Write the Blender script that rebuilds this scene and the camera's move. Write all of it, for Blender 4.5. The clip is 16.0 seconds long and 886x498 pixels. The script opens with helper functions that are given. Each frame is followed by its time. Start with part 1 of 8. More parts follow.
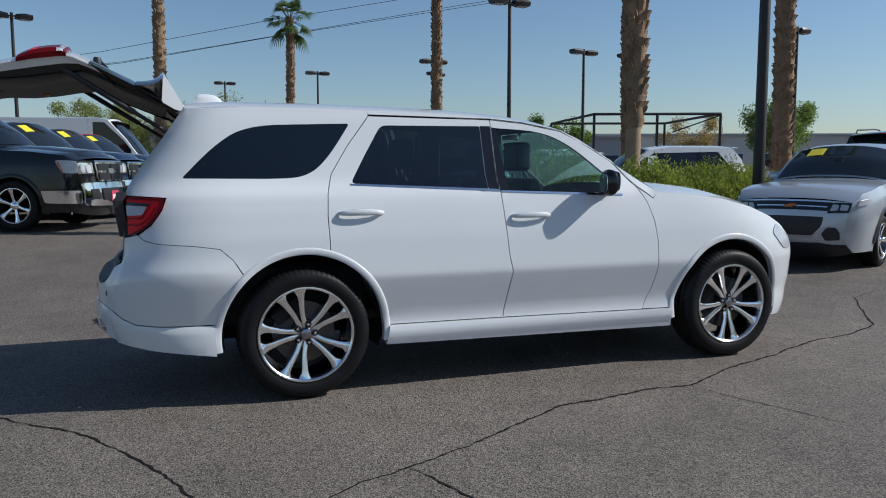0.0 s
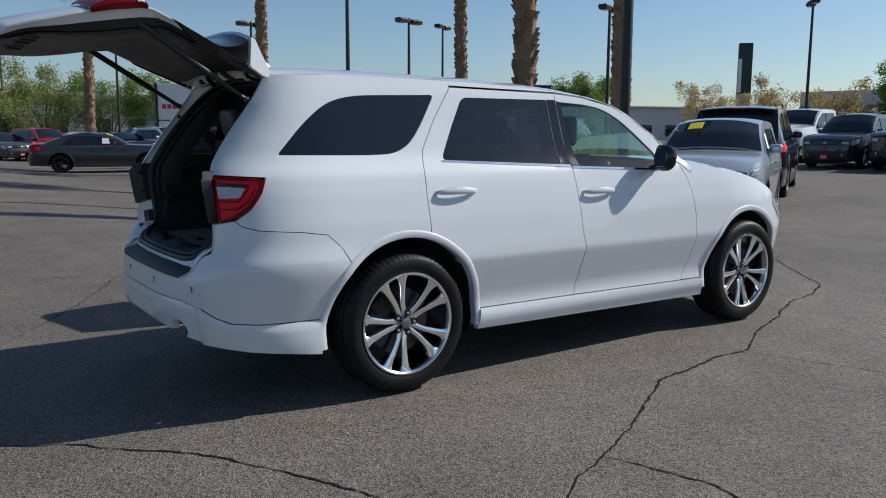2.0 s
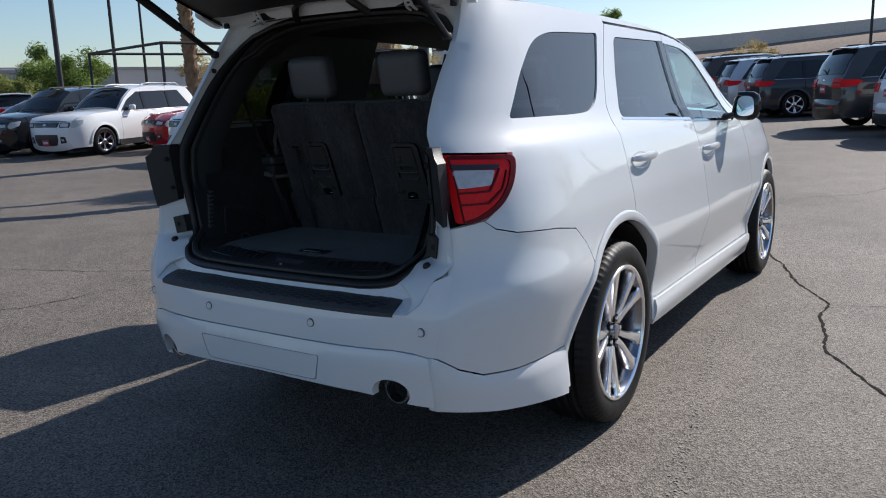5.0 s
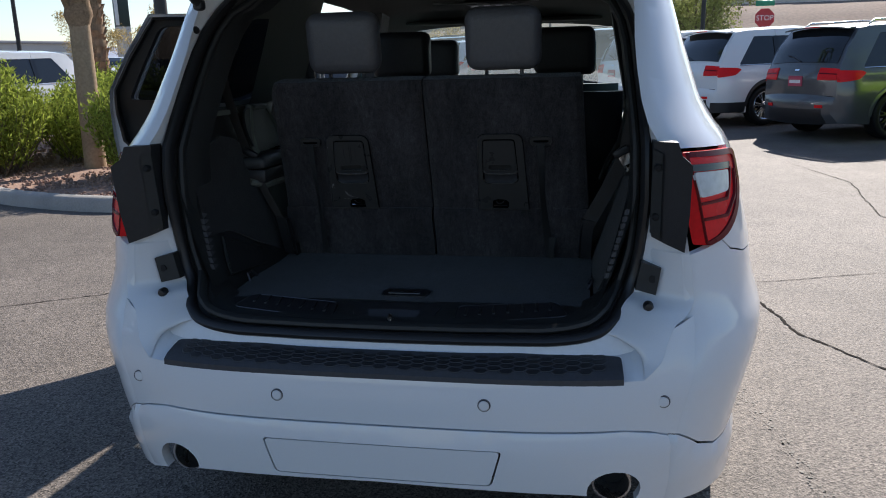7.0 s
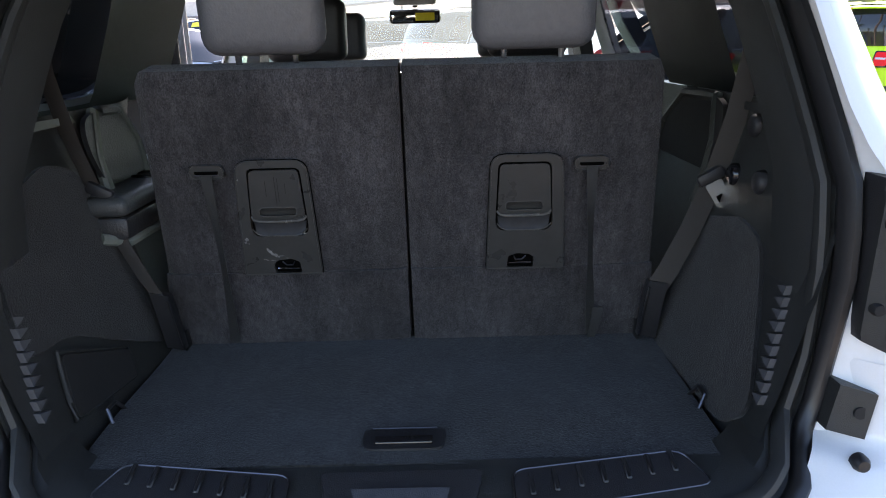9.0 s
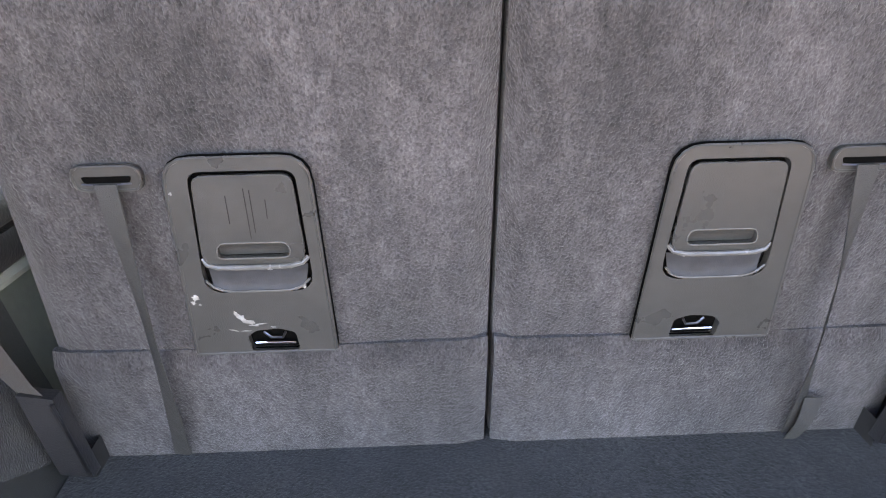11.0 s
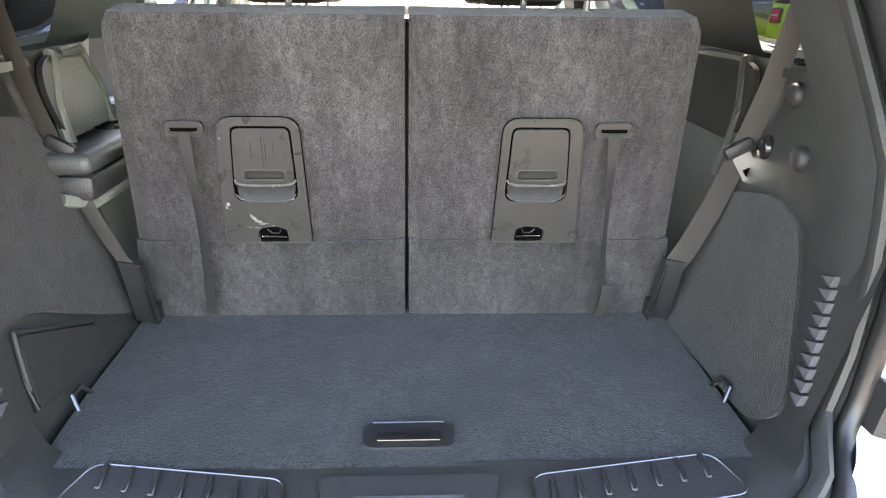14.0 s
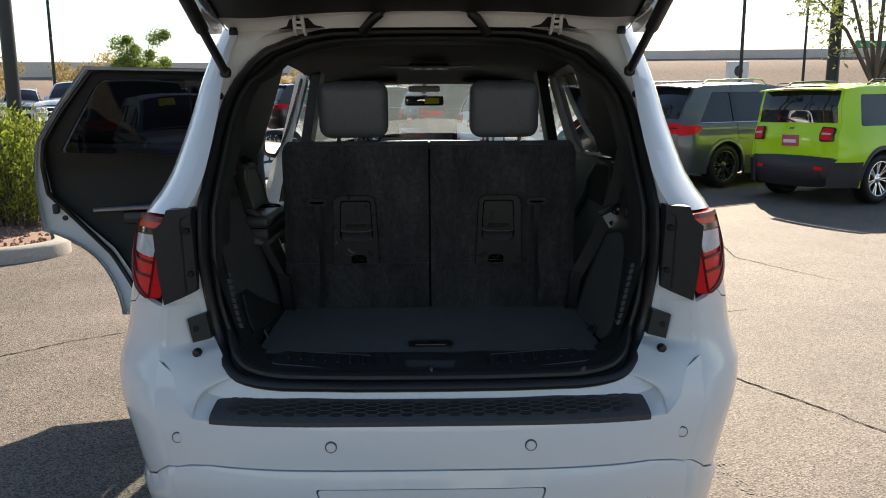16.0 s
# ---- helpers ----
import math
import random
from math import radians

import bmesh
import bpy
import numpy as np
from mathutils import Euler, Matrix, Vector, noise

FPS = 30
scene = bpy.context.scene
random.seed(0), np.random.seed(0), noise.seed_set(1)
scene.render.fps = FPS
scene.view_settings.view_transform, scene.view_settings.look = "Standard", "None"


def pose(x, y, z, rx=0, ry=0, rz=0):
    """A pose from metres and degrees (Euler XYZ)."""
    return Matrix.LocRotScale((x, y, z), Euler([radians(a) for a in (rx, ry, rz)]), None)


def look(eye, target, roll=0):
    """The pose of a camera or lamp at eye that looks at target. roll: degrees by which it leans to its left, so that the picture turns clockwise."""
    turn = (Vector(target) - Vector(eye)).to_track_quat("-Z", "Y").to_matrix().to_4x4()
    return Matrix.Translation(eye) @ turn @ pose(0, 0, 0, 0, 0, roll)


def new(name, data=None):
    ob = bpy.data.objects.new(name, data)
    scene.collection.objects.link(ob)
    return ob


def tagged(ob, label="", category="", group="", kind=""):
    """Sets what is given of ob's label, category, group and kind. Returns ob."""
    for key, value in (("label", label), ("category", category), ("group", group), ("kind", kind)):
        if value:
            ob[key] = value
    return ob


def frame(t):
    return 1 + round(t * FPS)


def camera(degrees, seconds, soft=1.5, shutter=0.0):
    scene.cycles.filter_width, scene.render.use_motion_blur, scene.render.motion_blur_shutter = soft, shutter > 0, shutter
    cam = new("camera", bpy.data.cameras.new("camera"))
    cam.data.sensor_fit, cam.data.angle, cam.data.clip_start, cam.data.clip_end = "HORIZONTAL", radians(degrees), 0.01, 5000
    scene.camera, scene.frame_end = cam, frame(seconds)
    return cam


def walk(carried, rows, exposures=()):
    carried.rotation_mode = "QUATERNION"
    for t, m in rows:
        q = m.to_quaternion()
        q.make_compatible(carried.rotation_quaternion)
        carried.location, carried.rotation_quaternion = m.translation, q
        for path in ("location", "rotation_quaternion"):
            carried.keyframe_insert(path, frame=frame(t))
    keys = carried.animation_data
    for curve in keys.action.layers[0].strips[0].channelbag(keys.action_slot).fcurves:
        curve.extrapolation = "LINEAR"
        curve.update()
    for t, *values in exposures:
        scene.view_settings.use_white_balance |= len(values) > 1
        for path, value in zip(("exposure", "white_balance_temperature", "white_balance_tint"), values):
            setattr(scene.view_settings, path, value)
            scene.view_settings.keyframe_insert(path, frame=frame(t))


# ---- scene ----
cam = camera(58.9, 16.0, soft=1.0)
PATH = [
    (0, (-0.792, -5.422, 1.355), (-0.112, -3.553, 1.149), -0.1),
    (0.5, (-1.18, -5.21, 1.355), (-0.396, -3.382, 1.144), -0.3),
    (1, (-1.553, -4.975, 1.387), (-0.652, -3.204, 1.155), -0.3),
    (1.5, (-1.93, -4.748, 1.381), (-0.89, -3.057, 1.132), -0.1),
    (2, (-2.228, -4.421, 1.394), (-1.092, -2.799, 1.109), 0.2),
    (2.5, (-2.491, -4.059, 1.394), (-1.244, -2.525, 1.092), -0.1),
    (3, (-2.721, -3.672, 1.399), (-1.387, -2.218, 1.072), -0.8),
    (3.5, (-2.836, -3.253, 1.407), (-1.42, -1.882, 1.065), -1.3),
    (4, (-3.009, -2.81, 1.414), (-1.506, -1.54, 1.055), -1.4),
    (4.2, (-3.038, -2.647, 1.405), (-1.503, -1.418, 1.04), -1.5),
    (6.3, (-2.984, -0.942, 1.383), (-1.141, -0.301, 0.943), -1.9),
    (6.5, (-2.959, -0.788, 1.4), (-1.089, -0.24, 0.952), -1.8),
    (7, (-2.78, -0.47, 1.401), (-0.867, -0.109, 0.943), -1.5),
    (7.5, (-2.615, -0.234, 1.416), (-0.678, -0.082, 0.942), -1.4),
    (8, (-2.437, -0.067, 1.4), (-0.487, -0.068, 0.954), -1.0),
    (8.2, (-2.314, -0.092, 1.393), (-0.364, -0.058, 0.952), -1.7),
    (10.3, (-1.478, 0.025, 1.398), (0.417, -0.067, 0.765), -0.5),
    (10.5, (-1.404, 0.037, 1.388), (0.486, -0.037, 0.737), -0.7),
    (11, (-1.214, 0.078, 1.362), (0.659, 0.012, 0.664), -1.0),
    (11.5, (-1.097, 0.092, 1.363), (0.755, 0.015, 0.613), -0.9),
    (12, (-1.032, 0.076, 1.352), (0.799, -0.019, 0.553), -0.5),
    (12.5, (-1.04, 0.068, 1.36), (0.783, -0.06, 0.548), 0.1),
    (13, (-1.176, 0.061, 1.374), (0.648, -0.109, 0.572), 0.7),
    (13.5, (-1.442, 0.041, 1.378), (0.426, -0.123, 0.683), 0.9),
    (14, (-1.778, 0.007, 1.402), (0.115, -0.095, 0.765), 0.8),
    (14.5, (-2.144, 0.03, 1.419), (-0.23, -0.051, 0.844), 0.3),
    (15, (-2.456, -0.016, 1.434), (-0.517, -0.091, 0.95), 0.3),
    (15.5, (-2.727, -0.041, 1.473), (-0.769, -0.09, 1.067), 0.0),
    (16, (-2.973, -0.004, 1.473), (-1.005, -0.034, 1.118), -0.3),
]
EXPOSURES = [(0.0, -0.12, 6230, 8), (3.0, -0.06, 6300, 8), (4.2, 0.04, 6350, 9), (6.4, 0.68, 6650, 13), (7.5, 0.76, 6680, 13), (8.2, 1.24, 7000, 15), (10.3, 5.30, 8750, 26), (10.6, 5.38, 8800, 26), (11.0, 5.20, 8850, 27), (11.6, 5.46, 8900, 26),
             (12.0, 5.42, 8900, 26), (12.4, 5.60, 8900, 26), (13.0, 5.86, 9200, 25), (13.5, 5.52, 9500, 22), (14.0, 5.22, 9800, 20), (14.5, 3.34, 9100, 17), (15.0, 2.10, 9600, 19), (15.5, 1.70, 8900, 16), (16.0, 1.05, 8100, 12)]
walk(cam, [(t, look(eye, target, roll)) for t, eye, target, roll in PATH], EXPOSURES)

# ---- sky and sun ----
SUN_TO = Vector((1.3, -0.4, 1.0)).normalized()
world = bpy.data.worlds.new("sky")
scene.world = world
world.use_nodes = True
wn = world.node_tree.nodes
sky = wn.new("ShaderNodeTexSky")
sky.sky_type = 'NISHITA'
sky.sun_disc = False
sky.sun_elevation = math.asin(SUN_TO.z)
sky.sun_rotation = math.atan2(SUN_TO.x, SUN_TO.y)
sky.air_density, sky.dust_density, sky.ozone_density = 1.05, 0.5, 4.2
wn["Background"].inputs["Strength"].default_value = 0.102
world.node_tree.links.new(sky.outputs[0], wn["Background"].inputs[0])
sun_data = bpy.data.lights.new("sun", 'SUN')
sun_data.energy, sun_data.angle, sun_data.color = 5.0, radians(0.55), (1.0, 0.96, 0.90)
sun = new("sun", sun_data)
sun.matrix_world = look(SUN_TO * 60, (0, 0, 0))


# ---- materials ----
def material(name, color, rough=0.5, metal=0.0, var=0.12, scale=3.0, fine=90.0, bump=0.0, bump_scale=250.0, coat=0.0, spec=0.5,
             rough_var=0.08, stretch=(1, 1, 1)):
    m = bpy.data.materials.new(name)
    m.use_nodes = True
    nt, n, l = m.node_tree, m.node_tree.nodes, m.node_tree.links
    b = n["Principled BSDF"]
    tc, mp = n.new("ShaderNodeTexCoord"), n.new("ShaderNodeMapping")
    mp.inputs["Scale"].default_value = stretch
    l.new(tc.outputs["Object"], mp.inputs[0])
    big, small = n.new("ShaderNodeTexNoise"), n.new("ShaderNodeTexNoise")
    big.inputs["Scale"].default_value, small.inputs["Scale"].default_value = scale, fine
    big.inputs["Detail"].default_value = 5
    l.new(mp.outputs[0], big.inputs[0]), l.new(mp.outputs[0], small.inputs[0])
    add = n.new("ShaderNodeMath")
    add.operation = 'ADD'
    l.new(big.outputs[0], add.inputs[0]), l.new(small.outputs[0], add.inputs[1])
    ramp = n.new("ShaderNodeMapRange")
    ramp.inputs[1].default_value, ramp.inputs[2].default_value = 0.6, 1.4
    ramp.inputs[3].default_value, ramp.inputs[4].default_value = 1 - var, 1 + var
    l.new(add.outputs[0], ramp.inputs[0])
    mul = n.new("ShaderNodeVectorMath")
    mul.operation = 'SCALE'
    mul.inputs[0].default_value = color[:3]
    l.new(ramp.outputs[0], mul.inputs["Scale"])
    l.new(mul.outputs[0], b.inputs["Base Color"])
    rr = n.new("ShaderNodeMapRange")
    rr.inputs[1].default_value, rr.inputs[2].default_value = 0.3, 0.7
    rr.inputs[3].default_value, rr.inputs[4].default_value = max(0.0, rough - rough_var), min(1.0, rough + rough_var)
    l.new(big.outputs[0], rr.inputs[0]), l.new(rr.outputs[0], b.inputs["Roughness"])
    b.inputs["Metallic"].default_value = metal
    b.inputs["Specular IOR Level"].default_value = spec
    b.inputs["Coat Weight"].default_value = coat
    b.inputs["Coat Roughness"].default_value = 0.03
    if bump:
        t, bp = n.new("ShaderNodeTexNoise"), n.new("ShaderNodeBump")
        t.inputs["Scale"].default_value = bump_scale
        t.inputs["Detail"].default_value = 3
        bp.inputs["Strength"].default_value = min(1.0, bump)
        bp.inputs["Distance"].default_value = 0.004
        l.new(mp.outputs[0], t.inputs[0]), l.new(t.outputs[0], bp.inputs["Height"]), l.new(bp.outputs[0], b.inputs["Normal"])
    return m


def glass(name, tint, gloss=0.9, face_on=0.05):
    """A tinted pane: clear light through, a glossy skin that strengthens towards grazing angles."""
    m = bpy.data.materials.new(name)
    m.use_nodes = True
    n, l = m.node_tree.nodes, m.node_tree.links
    n.remove(n["Principled BSDF"])
    tr, gl, mx, lw = (n.new(k) for k in ("ShaderNodeBsdfTransparent", "ShaderNodeBsdfGlossy", "ShaderNodeMixShader", "ShaderNodeLayerWeight"))
    pw, mr = n.new("ShaderNodeMath"), n.new("ShaderNodeMapRange")
    lw.inputs[0].default_value = 0.5
    pw.operation = 'POWER'
    pw.inputs[1].default_value = 4.0
    mr.inputs[3].default_value, mr.inputs[4].default_value = face_on, 0.85
    tr.inputs[0].default_value = (*tint, 1)
    gl.inputs[0].default_value = (gloss, gloss, gloss, 1)
    gl.inputs["Roughness"].default_value = 0.01
    l.new(lw.outputs["Facing"], pw.inputs[0]), l.new(pw.outputs[0], mr.inputs[0]), l.new(mr.outputs[0], mx.inputs[0])
    l.new(tr.outputs[0], mx.inputs[1]), l.new(gl.outputs[0], mx.inputs[2])
    l.new(mx.outputs[0], n["Material Output"].inputs[0])
    return m


def paint(name, color, metal=0.0, rough=0.35):
    return material(name, color, rough=rough, metal=metal, var=0.03, scale=1.5, fine=400, coat=1.0, spec=0.08, rough_var=0.04)


white_paint = paint("white_paint", (0.67, 0.685, 0.70))
jamb_paint = material("white_jamb_paint", (0.71, 0.72, 0.73), rough=0.4, var=0.05, coat=0.3)
dark_glass = material("dark_window_glass", (0.012, 0.014, 0.017), rough=0.03, var=0.1, rough_var=0.01, spec=0.6)
tint_glass = glass("privacy_glass", (0.055, 0.06, 0.07), 0.9, 0.085)
door_privacy_glass = glass("rear_door_privacy_glass", (0.016, 0.018, 0.022), 0.7)
light_glass = glass("door_glass", (0.44, 0.72, 0.70))
clear_glass = glass("windscreen_glass", (0.72, 0.80, 0.78))
def dusty(m, amount, color):
    """A thin film of road dust that catches the sun."""
    n, l = m.node_tree.nodes, m.node_tree.links
    out = n["Material Output"]
    src = out.inputs[0].links[0].from_socket
    tl, mx, nz, mr = (n.new(k) for k in ("ShaderNodeBsdfTranslucent", "ShaderNodeMixShader", "ShaderNodeTexNoise", "ShaderNodeMapRange"))
    tl.inputs[0].default_value = (*color, 1)
    nz.inputs["Scale"].default_value, nz.inputs["Detail"].default_value = 6.0, 6
    mr.inputs[3].default_value, mr.inputs[4].default_value = amount * .7, amount * 1.3
    l.new(nz.outputs[0], mr.inputs[0]), l.new(mr.outputs[0], mx.inputs[0])
    l.new(src, mx.inputs[1]), l.new(tl.outputs[0], mx.inputs[2]), l.new(mx.outputs[0], out.inputs[0])
dusty(clear_glass, 0.075, (0.60, 0.71, 0.70))
black_plastic = material("black_plastic", (0.016, 0.016, 0.018), rough=0.45, var=0.25, bump=0.25, bump_scale=600)
black_gloss = material("gloss_black", (0.010, 0.010, 0.012), rough=0.08, var=0.1, rough_var=0.03)
rubber = material("black_rubber_seal", (0.013, 0.013, 0.014), rough=0.42, var=0.2)
tyre_rubber = material("tyre_rubber", (0.010, 0.010, 0.011), rough=0.5, spec=0.18, var=0.3, scale=9, bump=0.2, bump_scale=300)
rim_metal = material("machined_alloy", (0.90, 0.90, 0.92), rough=0.17, metal=1.0, var=0.10, scale=8)
barrel_metal = material("wheel_barrel_alloy", (0.33, 0.33, 0.36), rough=0.2, metal=1.0, var=0.2, scale=8)
disc_iron = material("brake_disc_iron", (0.10, 0.09, 0.085), rough=0.45, metal=1.0, var=0.3, scale=20)
rim_grey = material("satin_grey_alloy", (0.16, 0.16, 0.175), rough=0.32, metal=1.0, var=0.12)
rim_black = material("black_alloy", (0.018, 0.018, 0.02), rough=0.25, var=0.2, coat=0.5)
steel = material("bare_steel", (0.55, 0.55, 0.56), rough=0.28, metal=1.0, var=0.2, scale=20)
chrome = material("chrome", (0.85, 0.85, 0.86), rough=0.06, metal=1.0, var=0.03)
underbody = material("underbody_black", (0.006, 0.006, 0.0065), rough=0.85, var=0.4)


def carpet(name, color, nap=0.45, stain=0.12, fineness=440, relief=0.8):
    """Needle-felt carpet: brushed nap, mottling and soft stains."""
    m = bpy.data.materials.new(name)
    m.use_nodes = True
    n, l = m.node_tree.nodes, m.node_tree.links
    b, tc = n["Principled BSDF"], n.new("ShaderNodeTexCoord")
    def layer(scale, lo, hi, stretch=(1, 1, 1), detail=2.0):
        mp, k, r = n.new("ShaderNodeMapping"), n.new("ShaderNodeTexNoise"), n.new("ShaderNodeMapRange")
        mp.inputs["Scale"].default_value = stretch
        k.inputs["Scale"].default_value, k.inputs["Detail"].default_value = scale, detail
        k.inputs["Distortion"].default_value = 0.6
        r.inputs[1].default_value, r.inputs[2].default_value, r.inputs[3].default_value, r.inputs[4].default_value = 0.3, 0.7, lo, hi
        l.new(tc.outputs["Object"], mp.inputs[0]), l.new(mp.outputs[0], k.inputs[0]), l.new(k.outputs[0], r.inputs[0])
        return k.outputs[0], r.outputs[0]
    h, fibre = layer(fineness, 1 - nap, 1 + nap, (1, 1, .62), 4)
    _, clump = layer(80, 0.70, 1.28, (1, 1.2, .6), 3)
    _, brushed = layer(15, 0.72, 1.20, (1, 1.8, .5), 5)
    _, soil = layer(5.5, 1 - stain, 1 + stain, (1, 1, .6), 4)
    prod = fibre
    for o in (clump, brushed, soil):
        k = n.new("ShaderNodeMath")
        k.operation = 'MULTIPLY'
        l.new(prod, k.inputs[0]), l.new(o, k.inputs[1])
        prod = k.outputs[0]
    sc = n.new("ShaderNodeVectorMath")
    sc.operation = 'SCALE'
    sc.inputs[0].default_value = color
    l.new(prod, sc.inputs["Scale"]), l.new(sc.outputs[0], b.inputs["Base Color"])
    b.inputs["Roughness"].default_value, b.inputs["Specular IOR Level"].default_value = 0.95, 0.1
    b.inputs["Sheen Weight"].default_value = 0.15
    bp = n.new("ShaderNodeBump")
    bp.inputs["Strength"].default_value, bp.inputs["Distance"].default_value = relief, 0.003
    l.new(h, bp.inputs["Height"]), l.new(bp.outputs[0], b.inputs["Normal"])
    return m


carpet_grey = carpet("grey_carpet_back", (0.0385, 0.0362, 0.0384), 0.50, 0.26, 430, 0.9)
carpet_dark = carpet("charcoal_carpet", (0.0170, 0.0171, 0.0174), 0.9, 0.3, 270, 0.6)
carpet_side = carpet("charcoal_side_carpet", (0.0145, 0.015, 0.0155), 0.4, 0.25)
pad_plastic = material("weathered_grey_pad", (0.042, 0.044, 0.050), rough=0.55, var=0.2, bump=0.3, bump_scale=500)
trim_dark = material("dark_trim_plastic", (0.0165, 0.0175, 0.017), rough=0.5, var=0.2, bump=0.3, bump_scale=900)
# Side trim tones with daylight painted in: lighter for the left, darker for the right.
trim_grey_lit = material("grey_green_trim_lit", (0.14, 0.152, 0.132), rough=0.5, var=0.12, bump=0.2, bump_scale=900)
trim_olive_lit = material("olive_grey_side_trim", (0.080, 0.090, 0.076), rough=0.5, var=0.15, bump=0.2, bump_scale=900)
trim_olive_shaded = material("olive_grey_side_trim_shaded", (0.028, 0.031, 0.026), rough=0.55, var=0.2, bump=0.2, bump_scale=900)
slate_plastic = material("slate_plastic", (0.065, 0.066, 0.072), rough=0.5, var=0.12, bump=0.15, bump_scale=800)
panel_grey = material("worn_grey_release_plastic", (0.0365, 0.0362, 0.0352), rough=0.31, var=0.13, scale=26, bump=0.15, bump_scale=800, rough_var=0.05)
dish_slate = material("smooth_slate_dish", (0.022, 0.0235, 0.027), rough=0.5, spec=0.15, var=0.25, scale=25, bump=0.1, bump_scale=800)
# Lighter tone that paints highlights along the release handle's edges.
edge_glint = material("painted_edge_highlight", (0.075, 0.073, 0.070), rough=0.22, var=0.25, scale=60)
# Near-black that paints in the shade of deep holes which aren't cut.
cavity_shade = material("painted_cavity_shade", (0.0012, 0.0012, 0.0012), rough=0.9, var=0.3, spec=0.05)
leather = material("grey_leather", (0.085, 0.086, 0.094), rough=0.5, var=0.12, scale=6, bump=0.3, bump_scale=260)
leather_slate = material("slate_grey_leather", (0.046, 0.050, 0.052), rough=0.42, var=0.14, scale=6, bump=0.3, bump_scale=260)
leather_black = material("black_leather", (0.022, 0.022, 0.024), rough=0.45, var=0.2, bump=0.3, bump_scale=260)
headliner = material("headliner_cloth", (0.05, 0.05, 0.05), rough=0.95, var=0.15)
belt_webbing = material("beige_belt_webbing", (0.034, 0.0305, 0.028), rough=0.75, var=0.15, fine=700, bump=0.4, bump_scale=900)
webbing = material("grey_webbing", (0.025, 0.025, 0.0245), rough=0.8, var=0.2, fine=700, bump=0.5, bump_scale=900)
scuff = material("white_scuff", (0.19, 0.19, 0.185), rough=0.8, var=0.35, scale=90)
lamp_red = material("red_lamp_lens", (0.72, 0.014, 0.018), rough=0.25, var=0.12, coat=0.05, rough_var=0.03, spec=0.12)
lamp_dark_red = material("dark_red_lamp_lens", (0.12, 0.005, 0.008), rough=0.25, var=0.2, coat=0.05, spec=0.12)
lamp_clear = material("clear_lamp_lens", (0.46, 0.47, 0.50), rough=0.14, var=0.18, scale=12, fine=60, coat=0.5)
lamp_amber = material("amber_lens", (0.55, 0.16, 0.02), rough=0.15, var=0.1)
silver_trim = material("silver_plastic_trim", (0.45, 0.46, 0.47), rough=0.3, metal=0.8, var=0.1)
paper_white = material("white_paper", (0.75, 0.75, 0.73), rough=0.8, var=0.06)
sticker_yellow = material("yellow_sticker", (0.72, 0.62, 0.03), rough=0.6, var=0.08)
plate_red = material("red_dealer_plate", (0.45, 0.05, 0.09), rough=0.4, var=0.1)
plate_white = material("white_plate_print", (0.7, 0.66, 0.66), rough=0.5, var=0.06)
paints = {
    "white": paint("white_car_paint", (0.72, 0.73, 0.74)),
    "black": paint("black_car_paint", (0.010, 0.010, 0.012), rough=0.2),
    "navy": paint("dark_blue_car_paint", (0.012, 0.022, 0.055), metal=0.3, rough=0.3),
    "silver": paint("silver_car_paint", (0.50, 0.53, 0.57), metal=0.55, rough=0.38),
    "grey": paint("grey_car_paint", (0.085, 0.090, 0.097), metal=0.4, rough=0.35),
    "dark_grey": paint("dark_grey_car_paint", (0.045, 0.047, 0.052), metal=0.4, rough=0.32),
    "brown": paint("brown_car_paint", (0.060, 0.048, 0.042), metal=0.4, rough=0.32),
    "red": paint("red_car_paint", (0.42, 0.015, 0.02)),
    "green": paint("lime_green_car_paint", (0.42, 0.72, 0.02)),
}
bark = material("palm_bark", (0.25, 0.17, 0.11), rough=0.95, var=0.45, scale=4, fine=40, bump=1.0, bump_scale=40, spec=0.1)
bark_tan = material("bare_palm_trunk", (0.33, 0.24, 0.16), rough=0.95, var=0.25, scale=3, fine=30, bump=0.8, bump_scale=50, spec=0.1)
wood_grey = material("tree_bark", (0.13, 0.10, 0.075), rough=0.95, var=0.35, bump=0.8, bump_scale=60)
def leaf_material(name, color, glow=0.45):
    """Thin leaves: lit from both sides, a different tone for each."""
    m = bpy.data.materials.new(name)
    m.use_nodes = True
    n, l = m.node_tree.nodes, m.node_tree.links
    n.remove(n["Principled BSDF"])
    geo, mr, sc = n.new("ShaderNodeNewGeometry"), n.new("ShaderNodeMapRange"), n.new("ShaderNodeVectorMath")
    mr.inputs[3].default_value, mr.inputs[4].default_value = 0.55, 1.5
    sc.operation = 'SCALE'
    sc.inputs[0].default_value = color
    l.new(geo.outputs["Random Per Island"], mr.inputs[0]), l.new(mr.outputs[0], sc.inputs["Scale"])
    df, tl, mx = n.new("ShaderNodeBsdfDiffuse"), n.new("ShaderNodeBsdfTranslucent"), n.new("ShaderNodeMixShader")
    mx.inputs[0].default_value = glow
    l.new(sc.outputs[0], df.inputs[0]), l.new(sc.outputs[0], tl.inputs[0])
    l.new(df.outputs[0], mx.inputs[1]), l.new(tl.outputs[0], mx.inputs[2])
    l.new(mx.outputs[0], n["Material Output"].inputs[0])
    return m


